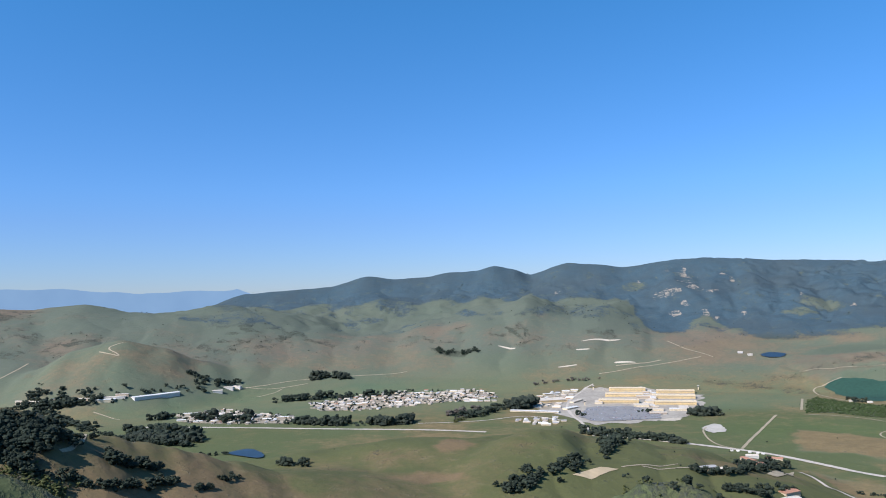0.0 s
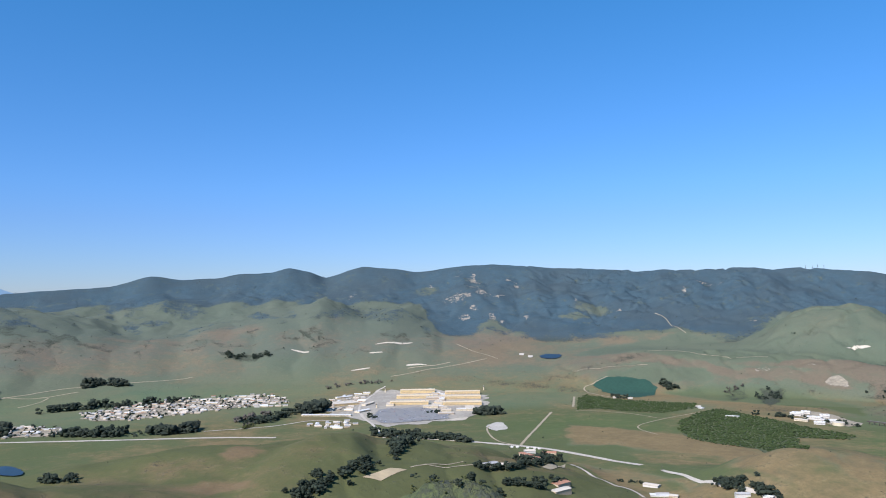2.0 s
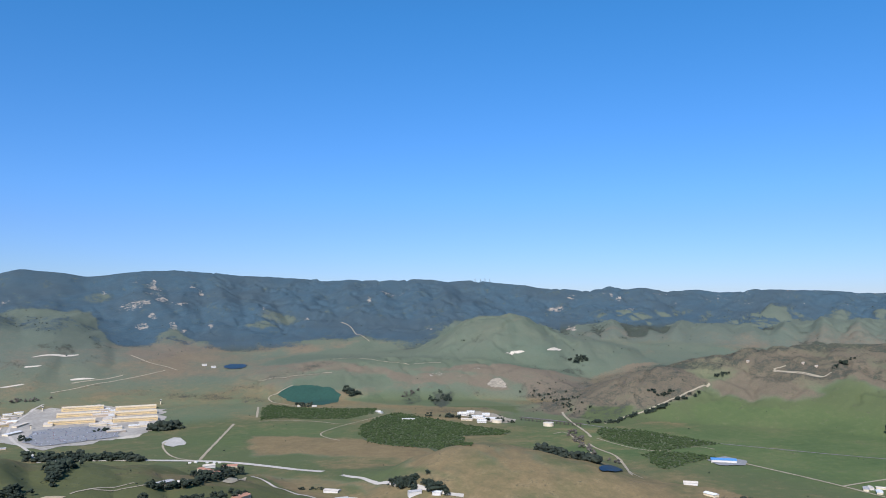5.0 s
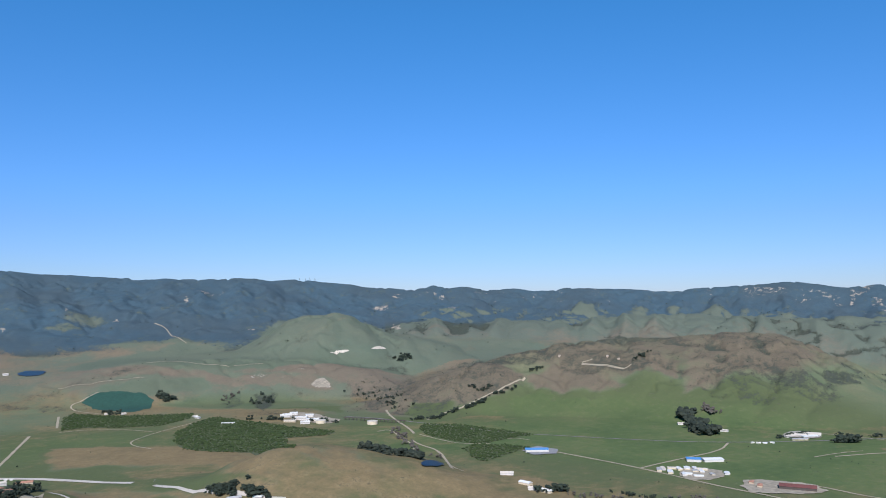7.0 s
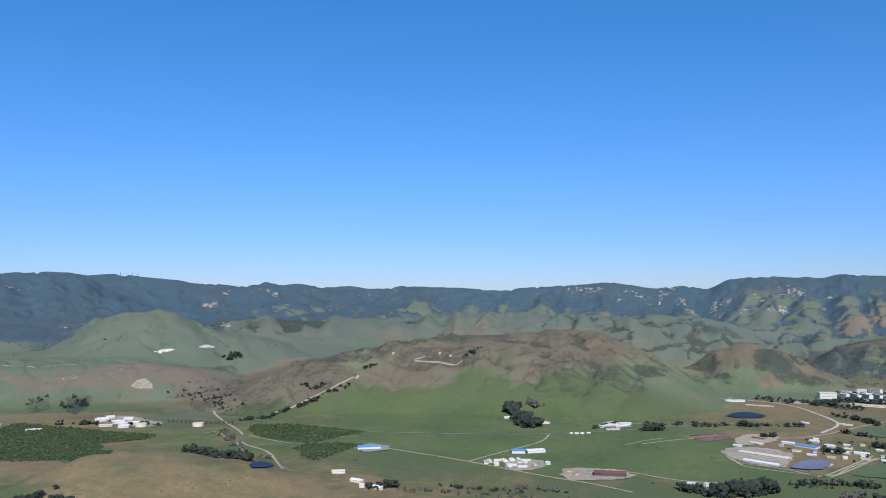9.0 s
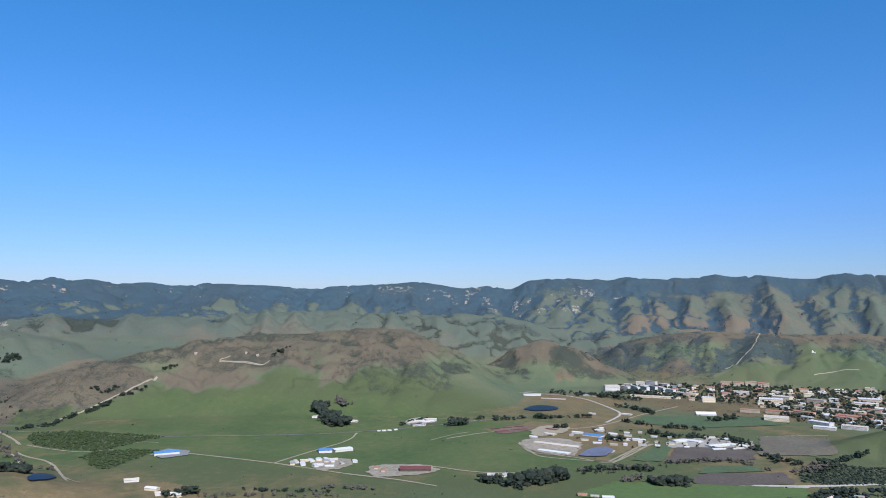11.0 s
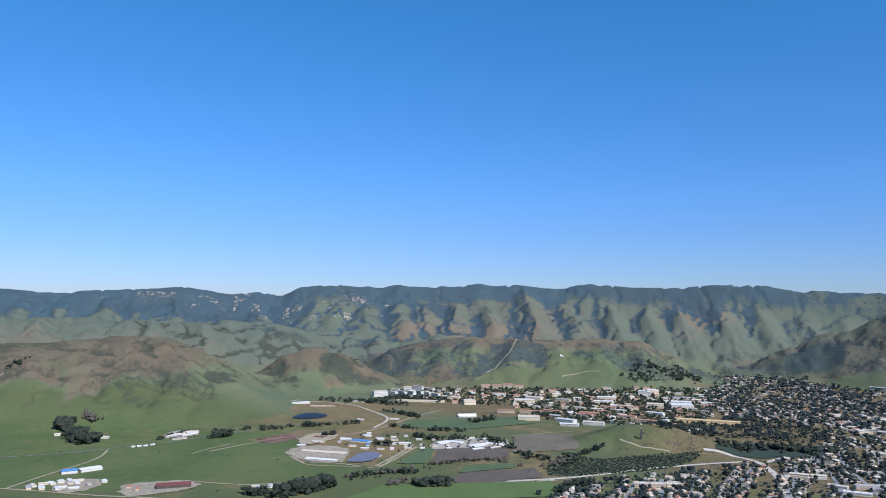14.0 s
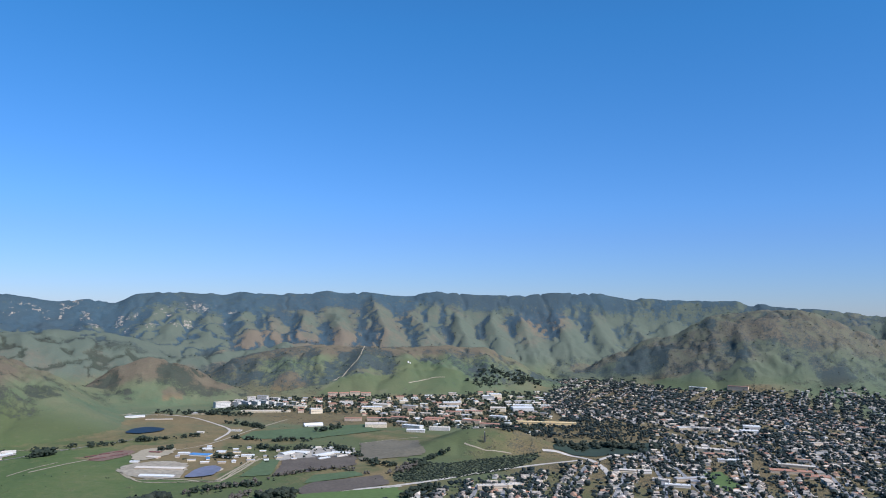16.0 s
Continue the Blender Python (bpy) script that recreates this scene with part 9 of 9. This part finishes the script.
# ---------------------------------------------------------------- the town
def town_places():
    rng, made = random.Random(33), []
    poly = outline(TOWN["suburb"])
    pts = np.array(poly)
    streets = []
    for zone, heading, low, high in (("near", 118, 0, 2250), ("middle", 96, 2250, 3000), ("far", 128, 3000, 6000)):
        a = radians(heading)
        c = np.array(site(122, 2400))
        for i in range(-40, 40):
            v = i * 74
            line = []
            for j in range(-150, 150):
                u = j * 17.5
                x, y = c[0] + u * math.sin(a) + v * math.cos(a), c[1] + u * math.cos(a) - v * math.sin(a)
                bend = 24 * math.sin(u / 190 + i)
                x, y = x + bend * math.cos(a), y - bend * math.sin(a)
                if not (low < math.hypot(x, y) <= high and inside(x, y, poly)):
                    if len(line) > 6:
                        streets.append(line)
                    line = []
                    continue
                line.append((x, y))
                if j % 11 == 0:
                    continue
                for side in (-1, 1):
                    if rng.random() < 0.86:
                        off = side * rng.uniform(16, 21)
                        made.append((x + off * math.cos(a) + rng.uniform(-5, 5), y - off * math.sin(a) + rng.uniform(-5, 5),
                                     heading + rng.choice((0, 0, 90)) + rng.uniform(-14, 14)))
            if len(line) > 6:
                streets.append(line)
    return made, streets


def keep_clear(x, y):
    """Town places taken by large buildings, yards and the wood."""
    if taken(x, y, 7):
        return True
    for key in ("school", "yellow_hall"):
        for b, r in SPOTS[key]:
            px, py = site(b, r)
            if math.hypot(x - px, y - py) < 48:
                return True
    return any(inside(x, y, outline(PATCHES[k][0])) for k in ("sports_field", "shrub_block"))


town, streets = town_places()
town = sorted((p for p in town if not keep_clear(p[0], p[1])), key=lambda p: math.hypot(p[0], p[1]))
for line in streets:
    bearings = [(math.degrees(math.atan2(x, y)), math.hypot(x, y)) for x, y in line[::2]]
    if len(bearings) > 2:
        road(bearings, 9, SURFACE["asphalt"], "grey town street between houses")

rng = random.Random(4)
for k, (x, y, heading) in enumerate(town[:270]):
    copy_thing(HOUSES[k % len(HOUSES)], placed(x, y, heading))
for k, p in enumerate(HOUSES):
    x, y, heading = town[270 + k]
    p.matrix_basis = placed(x, y, heading)

far = Soup()
for x, y, heading in town[277:]:
    z = float(ground(x, y))
    big = rng.random() < 0.07
    lx, ly, h = (rng.uniform(22, 40), rng.uniform(14, 20), rng.uniform(5, 8)) if big else (rng.uniform(11, 17), rng.uniform(8, 11), rng.choice((3, 3, 3.2, 5.6)))
    far.add(spin(box_verts(lx, ly, -2, h), heading, x, y, z), BOX_FACES, 0)
    far.add(spin(gable_verts(lx + 1, ly + 1.1, h + 0.25, 0.7 if big else rng.uniform(1.6, 2.5), hip=rng.choice((0, 2.5))), heading, x, y, z), GABLE_FACES, 1)
tagged(new("distant_houses", far.mesh("distant_houses", TOWN_WALL, TOWN_ROOF)), "thousands of small houses of a distant suburb", "houses", kind="stuff")


# ---------------------------------------------------------------- trees
def leaf_material(name, stops, island=True):
    m = Mat(name, 0.9, spec=0.15)
    a = m.island() if island else m.random()
    hue = m.ramp(m.maths("ADD", m.maths("MULTIPLY", a, 0.34), m.maths("ADD", m.maths("MULTIPLY", m.noise(14, 2), 0.33), m.maths("MULTIPLY", m.noise(2.0, 3), 0.33))), stops)
    m.colour(hue)
    m.bump(m.noise(0.8, 3), 0.8, 0.5)
    return m.m


LEAF = {
    "oak": leaf_material("oak_leaves", [(0.2, (0.018, 0.024, 0.017)), (0.5, (0.032, 0.040, 0.025)), (0.8, (0.054, 0.062, 0.036))]),
    "gum": leaf_material("gum_leaves", [(0.2, (0.020, 0.026, 0.018)), (0.5, (0.035, 0.041, 0.027)), (0.8, (0.060, 0.065, 0.040))]),
    # town leaves: bluer than oak, with distance haze put into the colour
    "garden": leaf_material("hazy_garden_leaves", [(0.2, (0.016, 0.024, 0.022)), (0.5, (0.029, 0.038, 0.033)), (0.8, (0.050, 0.059, 0.045))]),
    "bare": leaf_material("bare_twigs", [(0.2, (0.075, 0.060, 0.046)), (0.5, (0.110, 0.092, 0.070)), (0.8, (0.12, 0.115, 0.075))]),
    "bush": leaf_material("bush_leaves", [(0.2, (0.050, 0.055, 0.018)), (0.5, (0.082, 0.088, 0.028)), (0.8, (0.125, 0.120, 0.045))]),
    "orchard": leaf_material("orchard_leaves", [(0.2, (0.034, 0.048, 0.015)), (0.5, (0.046, 0.064, 0.019)), (0.8, (0.064, 0.084, 0.026))]),
}
BARK = plain("bark", (0.11, 0.085, 0.065), 0.6, 0.3, 0.95)
PHI = (1 + 5 ** 0.5) / 2
ICO_V = np.array([(-1, PHI, 0), (1, PHI, 0), (-1, -PHI, 0), (1, -PHI, 0), (0, -1, PHI), (0, 1, PHI), (0, -1, -PHI), (0, 1, -PHI), (PHI, 0, -1), (PHI, 0, 1), (-PHI, 0, -1), (-PHI, 0, 1)]) / 1.902
ICO_F = [(0, 11, 5), (0, 5, 1), (0, 1, 7), (0, 7, 10), (0, 10, 11), (1, 5, 9), (5, 11, 4), (11, 10, 2), (10, 7, 6), (7, 1, 8), (3, 9, 4), (3, 4, 2), (3, 2, 6), (3, 6, 8), (3, 8, 9), (4, 9, 5), (2, 4, 11), (6, 2, 10), (8, 6, 7), (9, 8, 1)]


def crown_arrays(species, rng, clumps, leaves):
    """A crown one metre high and about one metre wide: uneven clumps with loose sprays round them."""
    verts, faces, count = [], [], 0
    spread, low = {"oak": (0.62, 0.22), "gum": (0.34, 0.18), "bare": (0.48, 0.2), "orchard": (0.5, 0.12), "bush": (0.62, 0.1)}[species]
    centres = []
    for k in range(clumps):
        a, t = rng.uniform(0, 2 * math.pi), rng.random()
        z = low + (1 - low) * t * 0.86
        wide = spread * math.sin(math.pi * (0.22 + 0.68 * t)) * math.sqrt(rng.random())
        size = rng.uniform(0.11, 0.21) * (1.0 if clumps > 10 else 1.5 if clumps > 2 else 2.2)
        centres.append((wide * math.cos(a), wide * math.sin(a), z, size))
        v = ICO_V * np.array([rng.uniform(0.8, 1.25), rng.uniform(0.8, 1.25), rng.uniform(0.6, 0.95)]) * size
        v = v * np.array([[rng.uniform(0.7, 1.25)] for _ in range(12)])
        verts.append(v + np.array(centres[-1][:3]))
        faces += [tuple(i + count for i in f) for f in ICO_F]
        count += 12
    for k in range(leaves):
        cx, cy, cz, size = rng.choice(centres)
        d = np.array([rng.gauss(0, 1), rng.gauss(0, 1), rng.gauss(0, 0.8)])
        d /= np.linalg.norm(d)
        c = np.array([cx, cy, cz]) + d * size * rng.uniform(0.9, 1.35)
        e = np.cross(d, (rng.random(), rng.random(), rng.random())) * size * 0.45
        g = np.cross(d, e) * 1.2
        verts.append(np.array([c - e, c + e * 0.4 - g, c + e, c + g]))
        faces.append((count, count + 1, count + 2, count + 3))
        count += 4
    return np.concatenate(verts), faces


def trunk_soup(rng, thick=0.035):
    s = tube(Soup(), thick * 1.5, -0.15, 0.28, sides=7, top=thick)
    for k in range(4):
        a = k * math.pi / 2 + rng.uniform(0, 1)
        tip = np.array([0.24 * math.cos(a), 0.24 * math.sin(a), rng.uniform(0.5, 0.7)])
        base = np.array([0, 0, 0.24])
        side = np.array([-math.sin(a), math.cos(a), 0]) * thick * 0.6
        up = np.array([0, 0, thick * 0.6])
        v = [base - side, base + up, base + side, base - up, tip]
        s.add(v, [(0, 1, 4), (1, 2, 4), (2, 3, 4), (3, 0, 4)])
    return s


TREE_WORDS = {"oak": ("oak_tree", "dark green live oak with a broad crown", "tree"), "gum": ("gum_tree", "tall dark eucalyptus with a ragged crown", "tree"),
              "bare": ("bare_tree", "leafless grey-brown creekside tree", "tree"), "bush": ("bush", "low olive-green chaparral bush", "bush")}


def tree_prototype(species, k):
    rng = random.Random(f"{species}{k}")
    name, label, category = TREE_WORDS[species]
    top = thing(name, label, category, species + " trees", place=pose(0, 0, -500))
    part("trunk", trunk_soup(rng), BARK, top)
    v, f = crown_arrays(species, rng, 26 if species != "bare" else 14, 110)
    part("crown", Soup().add(v, f), LEAF[species], top)
    return top


PROTOS = {s: [tree_prototype(s, k) for k in range(4)] for s in TREE_WORDS}
SMALL = {s: [crown_arrays(s, random.Random(f"small{s}{k}"), 5, 8) for k in range(5)] for s in ("oak", "gum", "bare", "bush")}
MICRO = {s: [crown_arrays(s, random.Random(f"micro{s}{k}"), 1, 3) for k in range(6)] for s in ("oak", "orchard")}
PAIR = {s: [crown_arrays(s, random.Random(f"pair{s}{k}"), 2, 1) for k in range(6)] for s in ("oak",)}
SHRUB = {s: [crown_arrays(s, random.Random(f"shrub{s}{k}"), 3, 3) for k in range(6)] for s in ("oak", "bare")}
TINY = {s: [crown_arrays(s, random.Random(f"tiny{s}{k}"), 3, 4) for k in range(5)] for s in ("oak", "gum", "orchard")}


def forest(name, label, category, places, library, material, kind="stuff", wide=1.0):
    """Many trees in one mesh: places are (x, y, height)."""
    rng, verts, faces, count = random.Random(len(places)), [], [], 0
    for x, y, h in places:
        v, f = rng.choice(library)
        a, w = rng.uniform(0, 6.28), wide * h * rng.uniform(0.85, 1.2)
        c, s = math.cos(a), math.sin(a)
        z = float(ground(x, y))
        verts.append(np.stack([(v[:, 0] * c - v[:, 1] * s) * w + x, (v[:, 0] * s + v[:, 1] * c) * w + y, (v[:, 2] - 0.1) * h + z], 1))
        faces += [tuple(i + count for i in q) for q in f]
        count += len(v)
    me = bpy.data.meshes.new(name)
    me.from_pydata(np.concatenate(verts).tolist(), [], faces)
    me.materials.append(material)
    return tagged(new(name, me), label, category, kind=kind)


def along(points, t):
    """A place a share t of the way along a line of sites."""
    xy = np.array(outline(points))
    step = np.concatenate([[0], np.cumsum(np.hypot(*np.diff(xy, axis=0).T))])
    return np.interp(t * step[-1], step, xy[:, 0]), np.interp(t * step[-1], step, xy[:, 1])


rng, single = random.Random(21), 0
GROVE_WORDS = {"oak": "cluster of dark rounded live oaks on the grass", "gum": "dense stand of tall dark eucalyptus trees", "bare": "line of leafless grey-brown creek trees", "bush": "low olive-green bushes covering a knoll"}
ordered = sorted(GROVES.items(), key=lambda kv: min(p[1] for p in kv[1][0]))
for grove_name, (points, width, number, height, species) in ordered:
    rest = []
    for k in range(int(number * 1.15)):
        x, y = along(points, rng.random())
        x, y, h = x + rng.gauss(0, width / 2.4), y + rng.gauss(0, width / 2.4), height * rng.uniform(0.85, 1.6)
        h *= 1 + 0.4 * min(1, max(0, (math.hypot(x, y) - 1700) / 800))
        if single < 290 and k % 3 < 2 and species != "bush" and math.hypot(x, y) < 2400 and rng.random() < 0.75:
            ob = copy_thing(PROTOS[species][k % 4], placed(x, y, rng.uniform(0, 360)))
            ob.scale = (h * rng.uniform(0.9, 1.2), h * rng.uniform(0.9, 1.2), h)
            single += 1
        else:
            rest.append((x, y, h))
    if rest:
        forest("grove", GROVE_WORDS[species], "trees", rest, SMALL[species], LEAF[species])
for species, group in PROTOS.items():
    for k, ob in enumerate(group):
        b, r = GROVES["prison_west_trees"][0][0]
        x, y = site(b - 0.2 * k, r - 12 * k - {"oak": 0, "gum": 40, "bare": 70, "bush": 90}[species])
        ob.matrix_basis = placed(x, y, 40 * k)
        ob.scale = (9, 9, 10)

# orchards: rows of low round trees
for orchard_name, sites in ORCHARDS.items():
    places = [(x, y, rng.uniform(5.0, 6.6)) for x, y in rows_in(sites, 70, 6.0 if orchard_name != "knoll" else 5.0, 7.4 if orchard_name != "knoll" else 9.5, 0.7, rng, 0.04)]
    forest("orchard", "rows of low dark green orchard trees", "orchard", places[:6000], MICRO["orchard"], LEAF["orchard" if orchard_name != "knoll" else "oak"], wide=1.5)
    # dark sheet below the rows: tree shade put into the grass colour
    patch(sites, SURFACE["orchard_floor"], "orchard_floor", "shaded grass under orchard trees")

# town and campus trees
places = []
for x, y, heading in town:
    for _ in range(4 if math.hypot(x, y) < 2300 else 3):
        a, d = rng.uniform(0, 6.28), rng.uniform(8, 15)
        places.append((x + d * math.cos(a), y + d * math.sin(a), rng.choice((5, 6, 7, 8, 10, 12, 16)) * rng.uniform(0.85, 1.15)))
near = [p for p in places if math.hypot(p[0], p[1]) < 2300]
forest("garden_trees", "dark garden and street trees between the houses", "trees", near, SHRUB["oak"], LEAF["garden"])
forest("distant_garden_trees", "dark trees scattered through the far suburb", "trees", [p for p in places if 2300 <= math.hypot(p[0], p[1]) < 2900], PAIR["oak"], LEAF["garden"])
forest("remote_garden_trees", "specks of dark trees at the far end of town", "trees", [p for p in places if math.hypot(p[0], p[1]) >= 2900], MICRO["oak"], LEAF["garden"], wide=1.45)
campus_trees = [(x, y, rng.uniform(9, 17)) for x, y in rows_in(TOWN["campus"], 98, 14, 15, 8, rng, 0.6)]
forest("campus_trees", "dark trees between campus buildings", "trees", campus_trees, PAIR["oak"], LEAF["oak"])
street_trees = [(x, y, rng.uniform(7, 17)) for x, y in rows_in(TOWN["suburb"], 110, 26, 30, 13, rng, 0.52)]
forest("street_trees", "dark street trees spread through the town", "trees", street_trees, PAIR["oak"], LEAF["garden"])
wood = [(x, y, rng.uniform(8, 16)) for x, y in rows_in(TOWN["wood"], 110, 15, 15, 8, rng, 0.55)]
forest("town_wood", "dense dark wood between campus and suburb", "trees", wood, SMALL["oak"], LEAF["garden"])
farm_trees = [(x, y, rng.uniform(5, 9)) for x, y in rows_in(TOWN["farm_unit"], 92, 34, 30, 14, rng, 0.4)]
camp_trees = [(x, y, rng.uniform(6, 14)) for zone in ("camp_north", "camp_south", "camp_west") for x, y in rows_in(TOWN[zone], 95, 27, 27, 12, rng, 0.4)]
forest("yard_trees", "scattered trees between low buildings", "trees", farm_trees + camp_trees, TINY["oak"], LEAF["oak"])

# single bushes and small oaks strewn over the hills, thicker where scrub grows
rng = np.random.default_rng(8)
cover = land_cover()[0]
bi, ri = rng.integers(0, 1310, 330000), rng.integers(50, 385, 330000)
edge, chance = cover[bi, ri], rng.random(330000)
far_off = GRID_R[bi, ri] > 3250
wanted = np.where((edge > 0.12) & (edge < 0.8), np.where(far_off & (bi > 560), 0.10, 0.034), 0.0028)
wanted = np.where((bi < 330) & ~far_off, wanted * 0.4, wanted)
bi, ri, far_off = bi[chance < wanted], ri[chance < wanted], far_off[chance < wanted]
bush = list(zip(GRID_X[bi, ri] + rng.normal(0, 5, len(bi)), GRID_Y[bi, ri] + rng.normal(0, 5, len(bi)), rng.uniform(1.8, 5.0, len(bi)) * np.where(far_off, 1.7, 1.0)))
forest("hillside_bushes", "dark bushes and small oaks dotted over grassy hills", "bushes", [tuple(map(float, p)) for p in bush], MICRO["oak"], LEAF["oak"])


# ---------------------------------------------------------------- small landmarks
def lattice_mast(b, r, height, label):
    x, y = site(b, r)
    top = thing("mast", label, "mast", place=placed(x, y, 0))
    for sx in (-1, 1):
        for sy in (-1, 1):
            v = np.array([(sx * 1.6 + dx, sy * 1.6 + dy, -1.0) for dx, dy in ((-0.2, -0.2), (0.2, -0.2), (0.2, 0.2), (-0.2, 0.2))] +
                         [(sx * 0.4 + dx, sy * 0.4 + dy, height) for dx, dy in ((-0.2, -0.2), (0.2, -0.2), (0.2, 0.2), (-0.2, 0.2))])
            part("leg", Soup().add(v, BOX_FACES), DARK_METAL, top)
    for k in range(1, 6):
        w = 3.2 - 2.4 * k / 6
        part("crossbar", box(Soup(), w, w, height * k / 6 - 0.15, height * k / 6 + 0.15), DARK_METAL, top)
    part("beacon", tube(Soup(), 0.5, height, height + 2.5, sides=8), WHITE_WALL, top)


lattice_mast(*SPOTS["knoll_tower"][0], 24, "slender lattice radio mast on the orchard knoll")
lattice_mast(*SPOTS["pylons"][0], 26, "tall thin lattice mast beside the town wood")

for b in [40.68, 41.09, 41.42, 41.79]:
    lattice_mast(b, 4697, 20, "thin pale radio mast on the mountain crest")


def utility_pole(b, r, height=13.0):
    x, y = site(b, r)
    top = thing("utility_pole", "weathered wooden utility pole beside the road", "utility pole", "utility poles", place=placed(x, y, b + 60))
    part("post", tube(Soup(), 0.22, -1.0, height, sides=8, top=0.15), TIMBER, top)
    for z, wide in ((height - 0.7, 2.8), (height - 1.9, 2.2)):
        arm = part("crossarm", box(Soup(), wide, 0.16, z - 0.1, z + 0.1, 0, 0.18), TIMBER, top)
        for u in (-0.42, 0.42):
            part("insulator", tube(Soup(), 0.08, z + 0.1, z + 0.35, u * wide, 0.18, sides=6), WHITE_WALL, arm, "small pale insulator")


for b, r in [(30.79, 1548), (30.84, 1560), (19.73, 1976)]:
    utility_pole(b, r)

# pale slab on the hillside
b, r = SPOTS["letter"][0]
x, y = site(b, r)
s = Soup()
for du, dv, w, h in ((0, 0, 5, 20), (6, 5, 9, 4), (6, -3, 9, 4), (10, 1, 4, 10)):
    c = spin(box_verts(w, h, 0, 0.6, du, -dv), b + 90, x, y, 0)
    c[:4, 2] = ground(c[:4, 0], c[:4, 1])
    c[4:, 2] = ground(c[4:, 0], c[4:, 1]) + 1.4
    s.add(c, BOX_FACES)
tagged(new("hillside_slab", s.mesh("hillside_slab", WHITE_WALL)), "white concrete hillside marker on green slope", "marker")


# railway trestle over the canyon mouth
def trestle():
    (b0, r0), (b1, r1) = SPOTS["trestle"]
    (x0, y0), (x1, y1) = site(b0, r0), site(b1, r1)
    length, heading = math.hypot(x1 - x0, y1 - y0), math.degrees(math.atan2(x1 - x0, y1 - y0))
    x, y = (x0 + x1) / 2, (y0 + y1) / 2
    top = thing("railway_trestle", "long low dark steel railway trestle", "bridge", place=placed(x, y, heading))
    part("deck", box(Soup(), length, 4.5, 7.5, 9.0), TIMBER, top)
    n = 16
    for k in range(n):
        u = (k + 0.5) / n * length - length / 2
        s = Soup()
        for side in (-1, 1):
            box(s, 0.9, 0.9, -6, 7.5, u, side * 1.8)
        box(s, 0.5, 4.4, 3.2, 3.8, u, 0)
        part("bent", s, TIMBER, top)


trestle()
